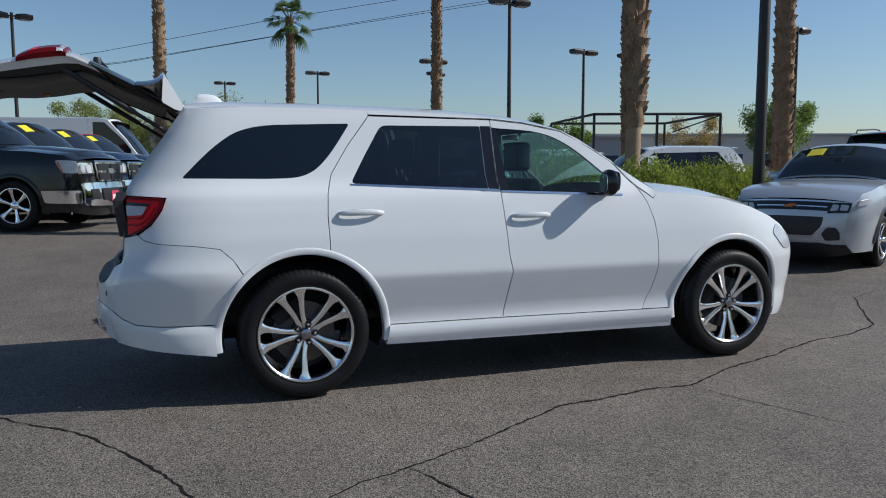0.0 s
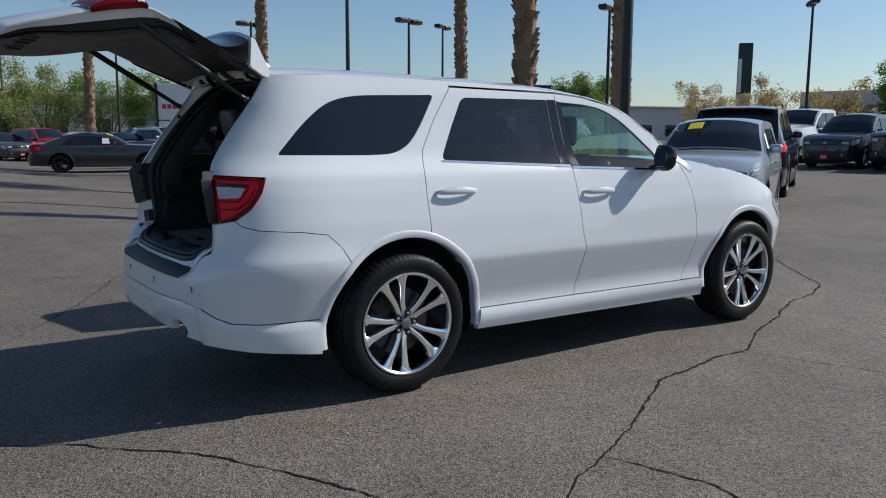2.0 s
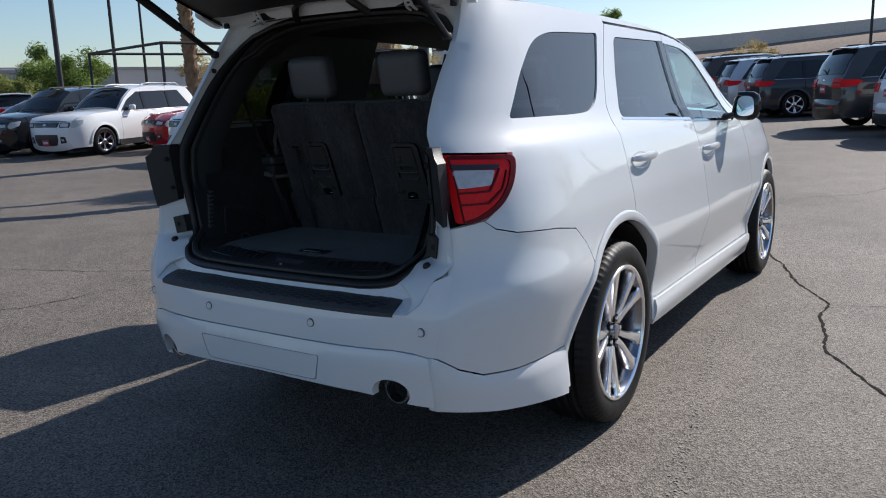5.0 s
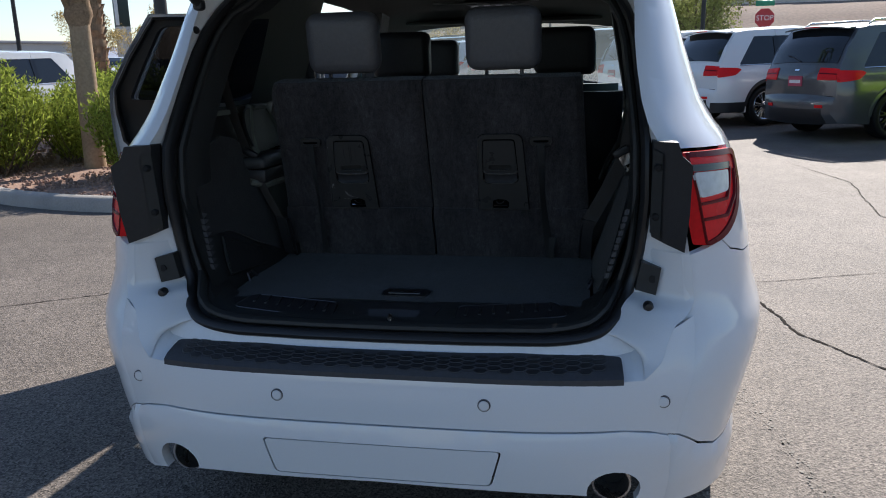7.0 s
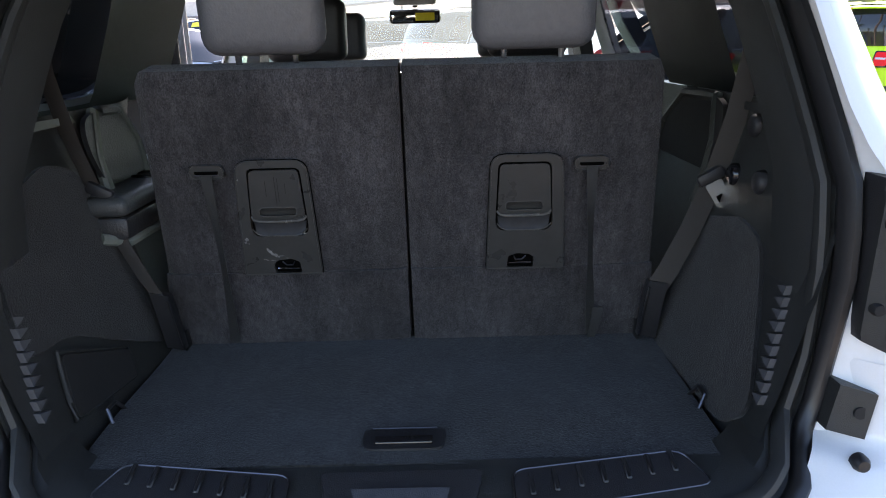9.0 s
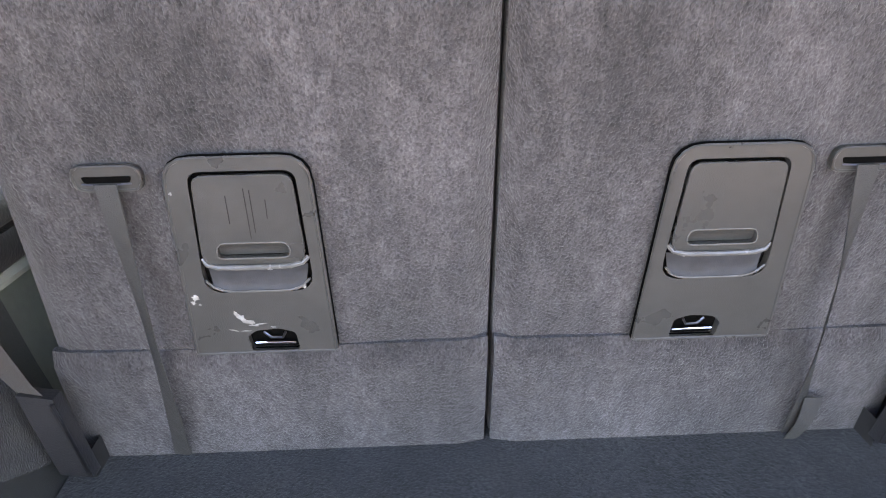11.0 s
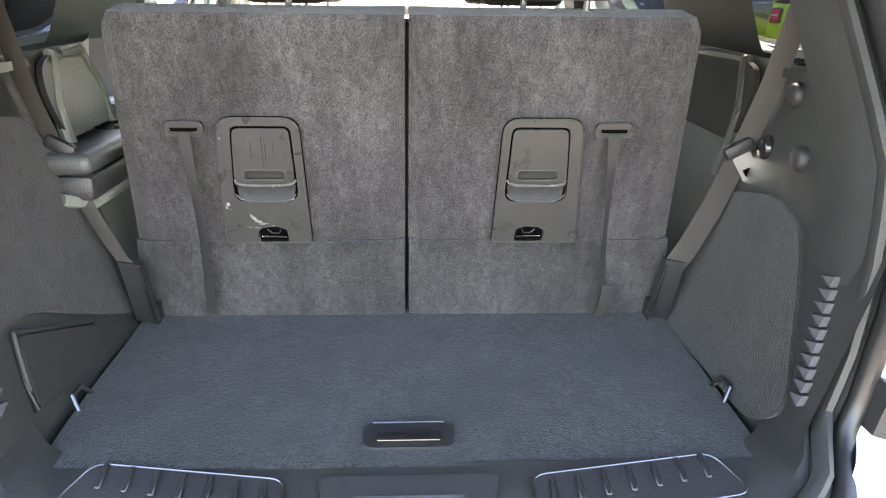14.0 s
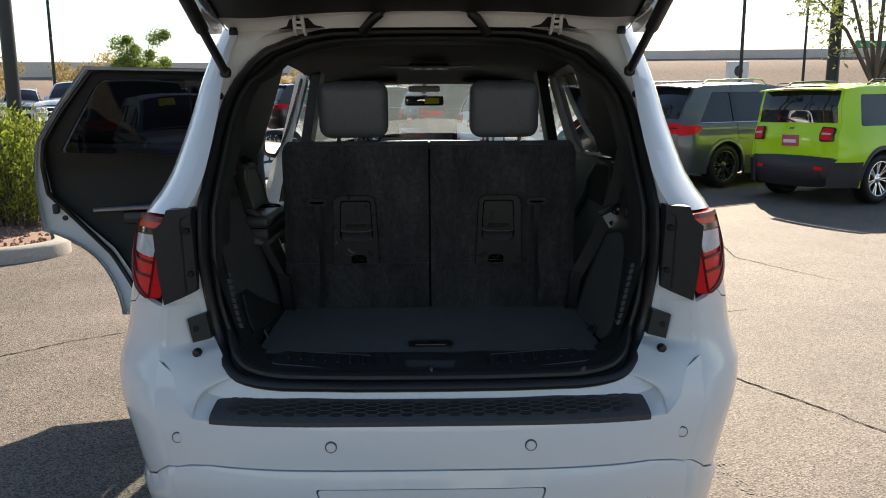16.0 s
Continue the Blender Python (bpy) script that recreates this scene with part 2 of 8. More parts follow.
frond = leaf_material("palm_frond", (0.10, 0.15, 0.06))
leaf_bush = leaf_material("shrub_leaf", (0.24, 0.29, 0.055))
leaf_olive = leaf_material("olive_leaf", (0.27, 0.30, 0.11))
leaf_green = leaf_material("tree_leaf", (0.20, 0.27, 0.08))
leaf_dry = leaf_material("dry_leaf", (0.40, 0.31, 0.14))
pole_black = material("dark_bronze_pole", (0.022, 0.020, 0.020), rough=0.5, var=0.3, scale=2)
concrete = material("kerb_concrete", (0.34, 0.32, 0.29), rough=0.9, var=0.25, scale=2, fine=70, bump=0.5, bump_scale=120)
stucco = material("pale_stucco", (0.55, 0.52, 0.49), rough=0.95, var=0.08, scale=0.3, fine=30)
stucco_grey = material("grey_stucco", (0.36, 0.35, 0.36), rough=0.95, var=0.08, scale=0.3)
wall_block = material("freeway_wall_concrete", (0.62, 0.56, 0.51), rough=0.95, var=0.12, scale=0.2, fine=4)
earth = material("red_desert_earth", (0.21, 0.155, 0.12), rough=1.0, var=0.35, scale=0.25, fine=3, bump=0.6, bump_scale=6)
rock_chip = material("red_rock_mulch", (0.27, 0.17, 0.125), rough=0.95, var=0.45, scale=14, fine=60, bump=1.0, bump_scale=60)
# Blue distance haze is put into the hills' base colour.
hill_haze_tone = material("hill_with_painted_haze", (0.30, 0.34, 0.42), rough=1.0, var=0.1, scale=0.004, fine=0.03)
sign_white = material("sign_face_white", (0.72, 0.71, 0.69), rough=0.4, var=0.05)
sign_dark = material("sign_dark_green", (0.015, 0.035, 0.032), rough=0.4, var=0.1)
sign_green = material("road_sign_green", (0.01, 0.22, 0.12), rough=0.4, var=0.05)
sign_red = material("sign_letter_red", (0.45, 0.03, 0.04), rough=0.4, var=0.05)


def asphalt_material():
    m = bpy.data.materials.new("aged_asphalt")
    m.use_nodes = True
    n, l = m.node_tree.nodes, m.node_tree.links
    b = n["Principled BSDF"]
    tc = n.new("ShaderNodeTexCoord")
    def noise_node(scale, detail=4, rough=0.6):
        k = n.new("ShaderNodeTexNoise")
        k.inputs["Scale"].default_value, k.inputs["Detail"].default_value, k.inputs["Roughness"].default_value = scale, detail, rough
        l.new(tc.outputs["Object"], k.inputs[0])
        return k
    def span(src, a, b_, c, d):
        k = n.new("ShaderNodeMapRange")
        for i, v in enumerate((a, b_, c, d)):
            k.inputs[i + 1].default_value = v
        l.new(src, k.inputs[0])
        return k.outputs[0]
    def times(a, b_):
        k = n.new("ShaderNodeMath")
        k.operation = 'MULTIPLY'
        l.new(a, k.inputs[0]), l.new(b_, k.inputs[1])
        return k.outputs[0]
    stain, patch, grit = noise_node(0.35, 6), noise_node(2.2, 5), noise_node(95, 2)
    vor = n.new("ShaderNodeTexVoronoi")
    vor.inputs["Scale"].default_value = 130
    l.new(tc.outputs["Object"], vor.inputs[0])
    stones = span(vor.outputs["Color"], 0.1, 0.9, 0.35, 2.0)
    v = times(span(stain.outputs[0], 0.3, 0.7, 0.78, 1.2), span(patch.outputs[0], 0.3, 0.7, 0.86, 1.14))
    v = times(times(v, stones), span(grit.outputs[0], 0.3, 0.7, 0.75, 1.25))
    sc = n.new("ShaderNodeVectorMath")
    sc.operation = 'SCALE'
    sc.inputs[0].default_value = (0.118, 0.101, 0.086)
    l.new(v, sc.inputs["Scale"]), l.new(sc.outputs[0], b.inputs["Base Color"])
    b.inputs["Roughness"].default_value = 0.72
    b.inputs["Specular IOR Level"].default_value = 0.3
    bp = n.new("ShaderNodeBump")
    bp.inputs["Strength"].default_value, bp.inputs["Distance"].default_value = 0.55, 0.006
    l.new(vor.outputs["Distance"], bp.inputs["Height"]), l.new(bp.outputs[0], b.inputs["Normal"])
    return m


asphalt = asphalt_material()
worn_paint = material("worn_line_paint", (0.26, 0.24, 0.21), rough=0.9, var=0.3, scale=6)
crack_fill = material("crack_dark", (0.018, 0.015, 0.013), rough=1.0, var=0.3, spec=0.1)


# ---- mesh helpers ----
from mathutils.geometry import delaunay_2d_cdt


class Shape:
    """Vertices and faces that grow into one mesh."""

    def __init__(self):
        self.v, self.f = [], []

    def add(self, verts, faces, m=None):
        k = len(self.v)
        self.v += [tuple(m @ Vector(p)) if m else tuple(p) for p in verts]
        self.f += [tuple(i + k for i in q) for q in faces]
        return self

    def box(self, c, s, bevel=0.0, m=None, seg=2):
        bm = bmesh.new()
        bmesh.ops.create_cube(bm, size=1)
        for v in bm.verts:
            v.co = Vector((v.co.x * s[0], v.co.y * s[1], v.co.z * s[2]))
        if bevel:
            bmesh.ops.bevel(bm, geom=bm.edges[:], offset=min(bevel, min(s) * 0.49), segments=seg, affect='EDGES', profile=0.5)
        bm.verts.index_update()
        t = Matrix.Translation(c)
        self.add([v.co for v in bm.verts], [[v.index for v in f.verts] for f in bm.faces], m @ t if m else t)
        bm.free()
        return self

    def rings(self, rings, closed=True, caps=True):
        k, n = len(self.v), len(rings[0])
        for r in rings:
            self.v += [tuple(p) for p in r]
        for i in range(len(rings) - 1):
            for j in range(n if closed else n - 1):
                a, b = k + i * n + j, k + i * n + (j + 1) % n
                self.f.append((a, b, b + n, a + n))
        if caps and closed:
            self.f.append(tuple(k + j for j in reversed(range(n))))
            self.f.append(tuple(k + (len(rings) - 1) * n + j for j in range(n)))
        return self

    def tube(self, path, r, n=8, caps=True, flat=None):
        path = [Vector(p) for p in path]
        rs = r if isinstance(r, (list, tuple)) else [r] * len(path)
        rings, up = [], Vector((0.13, 0.07, 1)).normalized()
        for i, p in enumerate(path):
            d = (path[min(i + 1, len(path) - 1)] - path[max(i - 1, 0)]).normalized()
            if abs(d.dot(up)) > 0.98:
                up = Vector((1, 0.1, 0)).normalized()
            a = d.cross(up).normalized()
            b = a.cross(d).normalized()
            k = flat or 1.0
            rings.append([p + a * rs[i] * math.cos(t * 2 * math.pi / n) + b * rs[i] * k * math.sin(t * 2 * math.pi / n) for t in range(n)])
        return self.rings(rings, True, caps)

    def lathe(self, profile, n=32, m=None, closed=False):
        """Profile of (radius, along y), turned about the y axis."""
        k = len(profile)
        vs = [(r * math.cos(a), y, r * math.sin(a)) for a in (2 * math.pi * i / n for i in range(n)) for r, y in profile]
        fs = [(i * k + j, i * k + (j + 1) % k, ((i + 1) % n) * k + (j + 1) % k, ((i + 1) % n) * k + j) for i in range(n) for j in range(k if closed else k - 1)]
        return self.add(vs, fs, m)

    def grid(self, fn, nu, nv):
        k = len(self.v)
        self.v += [tuple(fn(i / nu, j / nv)) for i in range(nu + 1) for j in range(nv + 1)]
        self.f += [(k + i * (nv + 1) + j, k + i * (nv + 1) + j + 1, k + (i + 1) * (nv + 1) + j + 1, k + (i + 1) * (nv + 1) + j) for i in range(nu) for j in range(nv)]
        return self

    def slab(self, fn, nu, nv):
        """A closed curved plate: fn(u, v, side) with side 0 outside and 1 inside."""
        k, w = len(self.v), nv + 1
        n = (nu + 1) * w
        for s in (0, 1):
            self.v += [tuple(fn(i / nu, j / nv, s)) for i in range(nu + 1) for j in range(nv + 1)]
        for i in range(nu):
            for j in range(nv):
                a = k + i * w + j
                self.f += [(a, a + 1, a + w + 1, a + w), (a + n, a + n + w, a + n + w + 1, a + n + 1)]
        for i in range(nu):
            for j in (0, nv):
                a = k + i * w + j
                self.f.append((a, a + w, a + w + n, a + n))
        for j in range(nv):
            for i in (0, nu):
                a = k + i * w + j
                self.f.append((a, a + 1, a + 1 + n, a + n))
        return self

    def prism(self, poly, fn, d):
        """A polygon of (u, v) mapped by fn(u, v, depth), with thickness d."""
        n, k = len(poly), len(self.v)
        self.v += [tuple(fn(u, v, 0)) for u, v in poly] + [tuple(fn(u, v, d)) for u, v in poly]
        self.f += [tuple(k + i for i in range(n)), tuple(k + n + i for i in reversed(range(n)))]
        self.f += [(k + i, k + n + i, k + n + (i + 1) % n, k + (i + 1) % n) for i in range(n)]
        return self


def build(name, shape, mat, parent=None, label="", smooth=40):
    me = bpy.data.meshes.new(name)
    me.from_pydata(shape.v, [], shape.f)
    bm = bmesh.new()
    bm.from_mesh(me)
    bmesh.ops.recalc_face_normals(bm, faces=bm.faces[:])
    bm.to_mesh(me)
    bm.free()
    me.materials.append(mat)
    if smooth:
        me.shade_smooth()
        me.set_sharp_from_angle(angle=radians(smooth))
    ob = new(name, me)
    if parent:
        ob.parent = parent
    if label:
        tagged(ob, label=label)
    return ob


def part(name, shape, mat, parent, label="", smooth=40):
    return build(name, shape, mat, parent, label, smooth)


def thing(name, label, category, m=None, group="", kind=""):
    ob = new(name)
    if m:
        ob.matrix_world = m
    return tagged(ob, label, category, group, kind)


def rounded(poly, r, n=4):
    out = []
    for i, p in enumerate(poly):
        p, a, b = Vector(p), Vector(poly[i - 1]), Vector(poly[(i + 1) % len(poly)])
        rr = r[i] if isinstance(r, (list, tuple)) else r
        if rr <= 0:
            out.append(tuple(p))
            continue
        d1, d2 = a - p, b - p
        k1, k2 = min(rr, d1.length * 0.45), min(rr, d2.length * 0.45)
        s, e = p + d1.normalized() * k1, p + d2.normalized() * k2
        for j in range(n + 1):
            t = j / n
            out.append(tuple(s * (1 - t) ** 2 + p * 2 * t * (1 - t) + e * t * t))
    return out


def dense(poly, step, closed=True):
    out = []
    n = len(poly)
    for i in range(n if closed else n - 1):
        a, b = Vector(poly[i]), Vector(poly[(i + 1) % n])
        k = max(1, int(math.ceil((b - a).length / step)))
        out += [tuple(a.lerp(b, j / k)) for j in range(k)]
    if not closed:
        out.append(tuple(poly[-1]))
    return out


def inside(pts, poly):
    pts, c = np.asarray(pts, float).reshape(-1, 2), np.zeros(len(pts), bool)
    x, y = pts[:, 0], pts[:, 1]
    for i in range(len(poly)):
        (x1, y1), (x2, y2) = poly[i - 1], poly[i]
        if y1 == y2:
            continue
        hit = ((y1 > y) != (y2 > y)) & (x < (x2 - x1) * (y - y1) / (y2 - y1) + x1)
        c ^= hit
    return c


def clip_x(poly, lo, hi):
    for sign, lim in ((1, lo), (-1, hi)):
        if lim is None:
            continue
        out = []
        for i in range(len(poly)):
            a, b = poly[i - 1], poly[i]
            ia, ib = sign * (a[0] - lim) >= 0, sign * (b[0] - lim) >= 0
            if ia != ib:
                t = (lim - a[0]) / (b[0] - a[0])
                out.append((lim, a[1] + t * (b[1] - a[1])))
            if ib:
                out.append(b)
        poly = out
    return poly


def sheet(outline, holes, fn, step=0.06, lip=0.02, edge_step=None, creases=()):
    """A curved panel: the outline with its holes is cut into triangles in the plane and laid on fn(u, v, depth); its rims fold in by lip."""
    loops = [dense(o, edge_step or step) for o in [outline] + list(holes)]
    us, vs = [p[0] for p in loops[0]], [p[1] for p in loops[0]]
    gx, gy = np.meshgrid(np.arange(min(us) + step / 2, max(us), step), np.arange(min(vs) + step / 2, max(vs), step * 0.87))
    gx = gx + (np.arange(gx.shape[0]) % 2)[:, None] * step / 2
    g = np.stack([gx.ravel(), gy.ravel()], 1)
    for c in creases:
        g = g[np.abs(g[:, 1] - c) > .032]
        rowx = np.arange(min(us) + .01, max(us), .022)
        g = np.concatenate([g] + [np.stack([rowx, np.full(len(rowx), c + o)], 1) for o in (-.026, -.007, .007, .026)])
    keep = inside(g, loops[0])
    for h in loops[1:]:
        keep &= ~inside(g, h)
    g = g[keep]
    rim = np.array([p for o in loops for p in o])
    if len(g):
        d = np.min(((g[:, None, :] - rim[None, :, :]) ** 2).sum(2), 1)
        g = g[d > (min(step * 0.45, .012) if len(creases) else step * 0.45) ** 2]
    pts, edges, k = [], [], 0
    for o in loops:
        pts += [Vector(p) for p in o]
        edges += [(k + i, k + (i + 1) % len(o)) for i in range(len(o))]
        k += len(o)
    pts += [Vector(p) for p in g]
    vo, _, fo, _, _, _ = delaunay_2d_cdt(pts, edges, [], 0, 1e-5)
    cen = np.array([[sum(vo[i][0] for i in f) / 3, sum(vo[i][1] for i in f) / 3] for f in fo])
    ok = inside(cen, loops[0])
    for h in loops[1:]:
        ok &= ~inside(cen, h)
    tris = [tuple(f) for f, q in zip(fo, ok) if q]
    s = Shape()
    s.add([fn(p[0], p[1], 0) for p in vo], tris)
    if lip:
        count = {}
        for f in tris:
            for i in range(3):
                e = (f[i - 1], f[i])
                count[tuple(sorted(e))] = None if tuple(sorted(e)) in count else e
        low = {}
        for e in count.values():
            if e is None:
                continue
            for i in e:
                if i not in low:
                    low[i] = len(s.v)
                    s.v.append(tuple(fn(vo[i][0], vo[i][1], lip)))
            s.f.append((e[1], e[0], low[e[0]], low[e[1]]))
    return s


def table(rows, blur=0.02):
    """A smooth function through (z, value) rows."""
    zs = np.arange(-0.2, 2.6, 0.005)
    vals = np.interp(zs, [a for a, _ in rows], [b for _, b in rows])
    k = np.exp(-0.5 * (np.arange(-24, 25) * 0.005 / blur) ** 2)
    vals = np.convolve(np.pad(vals, 24, mode="edge"), k / k.sum(), mode="valid")
    return lambda z: float(np.interp(z, zs, vals))


def line_fn(rows):
    return lambda x: float(np.interp(x, [a for a, _ in rows], [b for _, b in rows]))


# ---- wheels ----
WHEELS = {}


def wheel_meshes(kind, radius, width, rim):
    key = (kind, radius, width)
    if key in WHEELS:
        return WHEELS[key]
    h, R, r = width / 2, radius, rim
    fine = kind == "split"
    holder = {}
    t = Shape()
    prof = [(r - 0.012, -h * 0.80), (r + 0.006, -h * 0.93), (r + (R - r) * 0.25, -h * 0.985), (r + (R - r) * 0.45, -h), (r + (R - r) * 0.70, -h * 0.975), (R - 0.022, -h * 0.92), (R - 0.012, -h * 0.85), (R - 0.006, -h * 0.75), (R - 0.002, -h * 0.60)]
    for g in (-0.45, -0.15, 0.15, 0.45):
        prof += [(R, (g - 0.10) * h), (R - 0.009, (g - 0.04) * h), (R - 0.009, (g + 0.04) * h), (R, (g + 0.10) * h)]
    prof += [(R - 0.002, h * 0.6), (R - 0.012, h * 0.85), (R - 0.03, h * 0.95), (r + (R - r) * 0.45, h), (r + 0.006, h * 0.93), (r - 0.012, h * 0.8)]
    if fine:
        n, k = 216, len(prof)
        for i in range(n):
            a = 2 * math.pi * i / n
            cut = 0.0045 if i % 3 == 0 else 0.0
            for j, (rr, y) in enumerate(prof):
                q = rr - (cut if 5 <= j <= 9 else 0.0)
                t.v.append((q * math.cos(a), y, q * math.sin(a)))
        t.f = [(i * k + j, i * k + j + 1, ((i + 1) % n) * k + j + 1, ((i + 1) % n) * k + j) for i in range(n) for j in range(k - 1)]
    else:
        t.lathe(prof, 48)
    holder["tyre"] = t
    b = Shape()
    b.lathe([(r + 0.003, -h * 0.94), (r - 0.002, -h * 0.965), (r - 0.009, -h * 0.95), (r - 0.014, -h * 0.90), (r - 0.022, -h * 0.55), (r - 0.032, h * 0.7), (r - 0.005, h * 0.85), (r - 0.005, h * 0.6)], 64)
    holder["rim"] = b
    lip = Shape()
    lip.lathe([(r + 0.005, -h * 0.93), (r + 0.002, -h * 0.97), (r - 0.006, -h * 0.975), (r - 0.013, -h * 0.93), (r - 0.014, -h * 0.88)], 64)
    holder["lip"] = lip
    s = Shape()
    def blade(rows):
        """Rows of (radius, near edge, far edge, face y); the face has a soft ridge, the flanks fall back."""
        rings = []
        for rad, lo, hi, y in rows:
            w = hi - lo
            top = .62 if fine else .5
            crown = 0.0075 if fine else 0.002
            rings.append([(rad, y + 0.055, lo + w * .1), (rad, y + crown + .004, lo), (rad, y + crown * .55, lo + w * .10), (rad, y, lo + w * top), (rad, y + crown * .6, hi - w * .08), (rad, y + crown + .004, hi), (rad, y + 0.055, hi - w * .1)])
        s.rings(rings, True, True)
    if kind == "split":
        blade([(0.046, 0.001, 0.034, -h * .66), (0.078, 0.003, 0.034, -h * .70), (0.105, 0.006, 0.037, -h * .74), (0.130, 0.010, 0.043, -h * .77), (0.165, 0.018, 0.054, -h * .81), (0.205, 0.027, 0.068, -h * .85), (0.232, 0.030, 0.082, -h * .88), (0.252, 0.029, 0.101, -h * .905), (r - 0.009, 0.019, 0.126, -h * .93)])
    elif kind == "plain":
        blade([(0.04, -.024, .024, -h * .62), (r * .35, -.020, .020, -h * .66), (r * .65, -.026, .026, -h * .74), (r * .88, -.040, .040, -h * .82), (r - .006, -.055, .055, -h * .86)])
    elif kind == "multi":
        blade([(0.05, -.003, .017, -h * .62), (r * .5, .006, .024, -h * .72), (r * .85, .020, .042, -h * .80), (r - .006, .024, .054, -h * .84)])
    holder["spoke"] = s
    c = Shape()
    if fine:
        c.lathe([(0.0, -h * 0.79), (0.026, -h * 0.785), (0.030, -h * 0.77), (0.032, -h * 0.70), (0.036, -h * 0.64), (0.074, -h * 0.62), (0.080, -h * 0.5), (0.084, 0)], 32)
    else:
        c.lathe([(0.0, -h * 0.76), (0.030, -h * 0.755), (0.036, -h * 0.73), (0.042, -h * 0.68), (0.070, -h * 0.64), (0.078, -h * 0.5), (0.078, 0)], 24)
    holder["hub"] = c
    n = Shape()
    n.lathe([(0.0, -h * 0.74), (0.008, -h * 0.735), (0.0105, -h * 0.70), (0.0105, -h * 0.55)], 10)
    holder["nut"] = n
    k = Shape()
    k.lathe([(0.0, -h * 0.66), (0.015, -h * 0.665), (0.0175, -h * 0.70), (0.0195, -h * 0.70), (0.020, -h * 0.5)], 14)
    holder["socket"] = k
    d = Shape()
    d.lathe([(0.08, -h * 0.18), (r * 0.66, -h * 0.18), (r * 0.66, -h * 0.06), (0.08, -h * 0.06)], 36)
    holder["disc"] = d
    q = Shape()
    q.box((r * 0.58, -h * 0.16, 0.0), (0.085, 0.07, 0.19), 0.02)
    holder["caliper"] = q
    WHEELS[key] = (holder, {})
    return WHEELS[key]


def wheel(parent, x, y, z, out, kind="split", radius=0.387, width=0.262, rim=0.280, face=None, back=None, turn=0.0, full=True):
    """A wheel whose outer face looks to -y (out=-1) or +y."""
    holder, made = wheel_meshes(kind, radius, width, rim)
    face, back = face or rim_metal, back or barrel_metal
    m = pose(x, y, z, 0, 0, 0 if out < 0 else 180) @ pose(0, 0, 0, 0, turn, 0)
    def put(nm, key, mat, par, mm):
        k = (key, mat.name)
        if k not in made:
            o = part(nm, holder[key], mat, par)
            made[k] = o.data
        else:
            o = new(nm, made[k])
            o.parent = par
        o.matrix_local = mm
        return o
    w = put("wheel", "rim", back, parent, m)
    put("tyre", "tyre", tyre_rubber, w, Matrix())
    put("rim_lip", "lip", face, w, Matrix())
    n = {"split": 5, "plain": 6, "multi": 7}[kind]
    for i in range(n):
        a = 360 / n * i
        put("spoke", "spoke", face, w, pose(0, 0, 0, 0, a, 0))
        if kind != "plain":
            put("spoke", "spoke", face, w, pose(0, 0, 0, 0, a, 0) @ Matrix.Diagonal((1, 1, -1, 1)))
    put("hub_cap", "hub", barrel_metal if full else face, w, Matrix())
    if full:
        for i in range(5):
            put("nut_socket", "socket", underbody, w, pose(0, 0, 0, 0, 72 * i + 36, 0) @ pose(0.056, 0, 0))
            put("wheel_nut", "nut", chrome, w, pose(0, 0, 0, 0, 72 * i + 36, 0) @ pose(0.056, 0, 0))
        put("brake_disc", "disc", disc_iron, w, Matrix())
        put("brake_caliper", "caliper", underbody, w, pose(0, 0, 0, 0, 200, 0))
    return w


# ---- the white SUV: x forward from the rear axle, right side at -y ----
HW = table([(.15, .86), (.25, .89), (.35, .888), (.45, .876), (.55, .901), (.65, .926), (.700, .938), (.72, .938), (.95, .909), (1.1, .874), (1.2, .842), (1.25, .80), (1.3, .772), (1.45, .720), (1.64, .662), (1.72, .632), (1.8, .6)], 0.006)
HR = table([(.15, -1.08), (.3, -1.12), (.5, -1.155), (.66, -1.155), (.74, -1.13), (.85, -1.08), (1.0, -1.075), (1.2, -1.072), (1.25, -1.048), (1.3, -1.015), (1.39, -.955), (1.45, -.91), (1.547, -.835), (1.6, -.80), (1.7, -.733), (1.78, -.69)], 0.03)
HF = table([(.15, 3.85), (.3, 3.93), (.5, 3.97), (.8, 3.95), (1.0, 3.85), (1.2, 3.7)], 0.03)


HA = table([(.3, .95), (1.22, .95), (1.40, .78), (1.55, .55), (1.7, .5)], 0.03)


def corner_power(z):
    """The bumper turns its corners more softly than the body above."""
    return 3.75 + .25 * max(0.0, min(1.0, (z - .62) / .20))


def half_width(x, z):
    w, r, f, a = HW(z), HR(z), HF(z), HA(z)
    k = max(0.0, min(1.0, (-.25 - x) / .30))
    w += .013 * k * k * (3 - 2 * k) * max(0.0, 1 - abs(z - .775) / .085)
    if x < r + a:
        p = corner_power(z)
        w *= max(0.0, 1 - min(1.0, abs((r + a - x) / a)) ** p) ** (1 / p)
    elif x > f - 1.3:
        w *= max(0.0, 1 - min(1.0, abs((x - f + 1.3) / 1.3)) ** 3.2) ** (1 / 3.2)
    return w


def rear_x(y, z):
    w, r, a = HW(z), HR(z), HA(z)
    p = corner_power(z)
    return r + a - a * max(0.0, 1 - min(1.0, abs(y / w)) ** p) ** (1 / p)


def on_side(s, off=0.0):
    """Lays (x, z) on the flank; s = -1 is the right side. Depth goes inward."""
    return lambda x, z, d: (x, s * (half_width(x, z) + off - d), z)


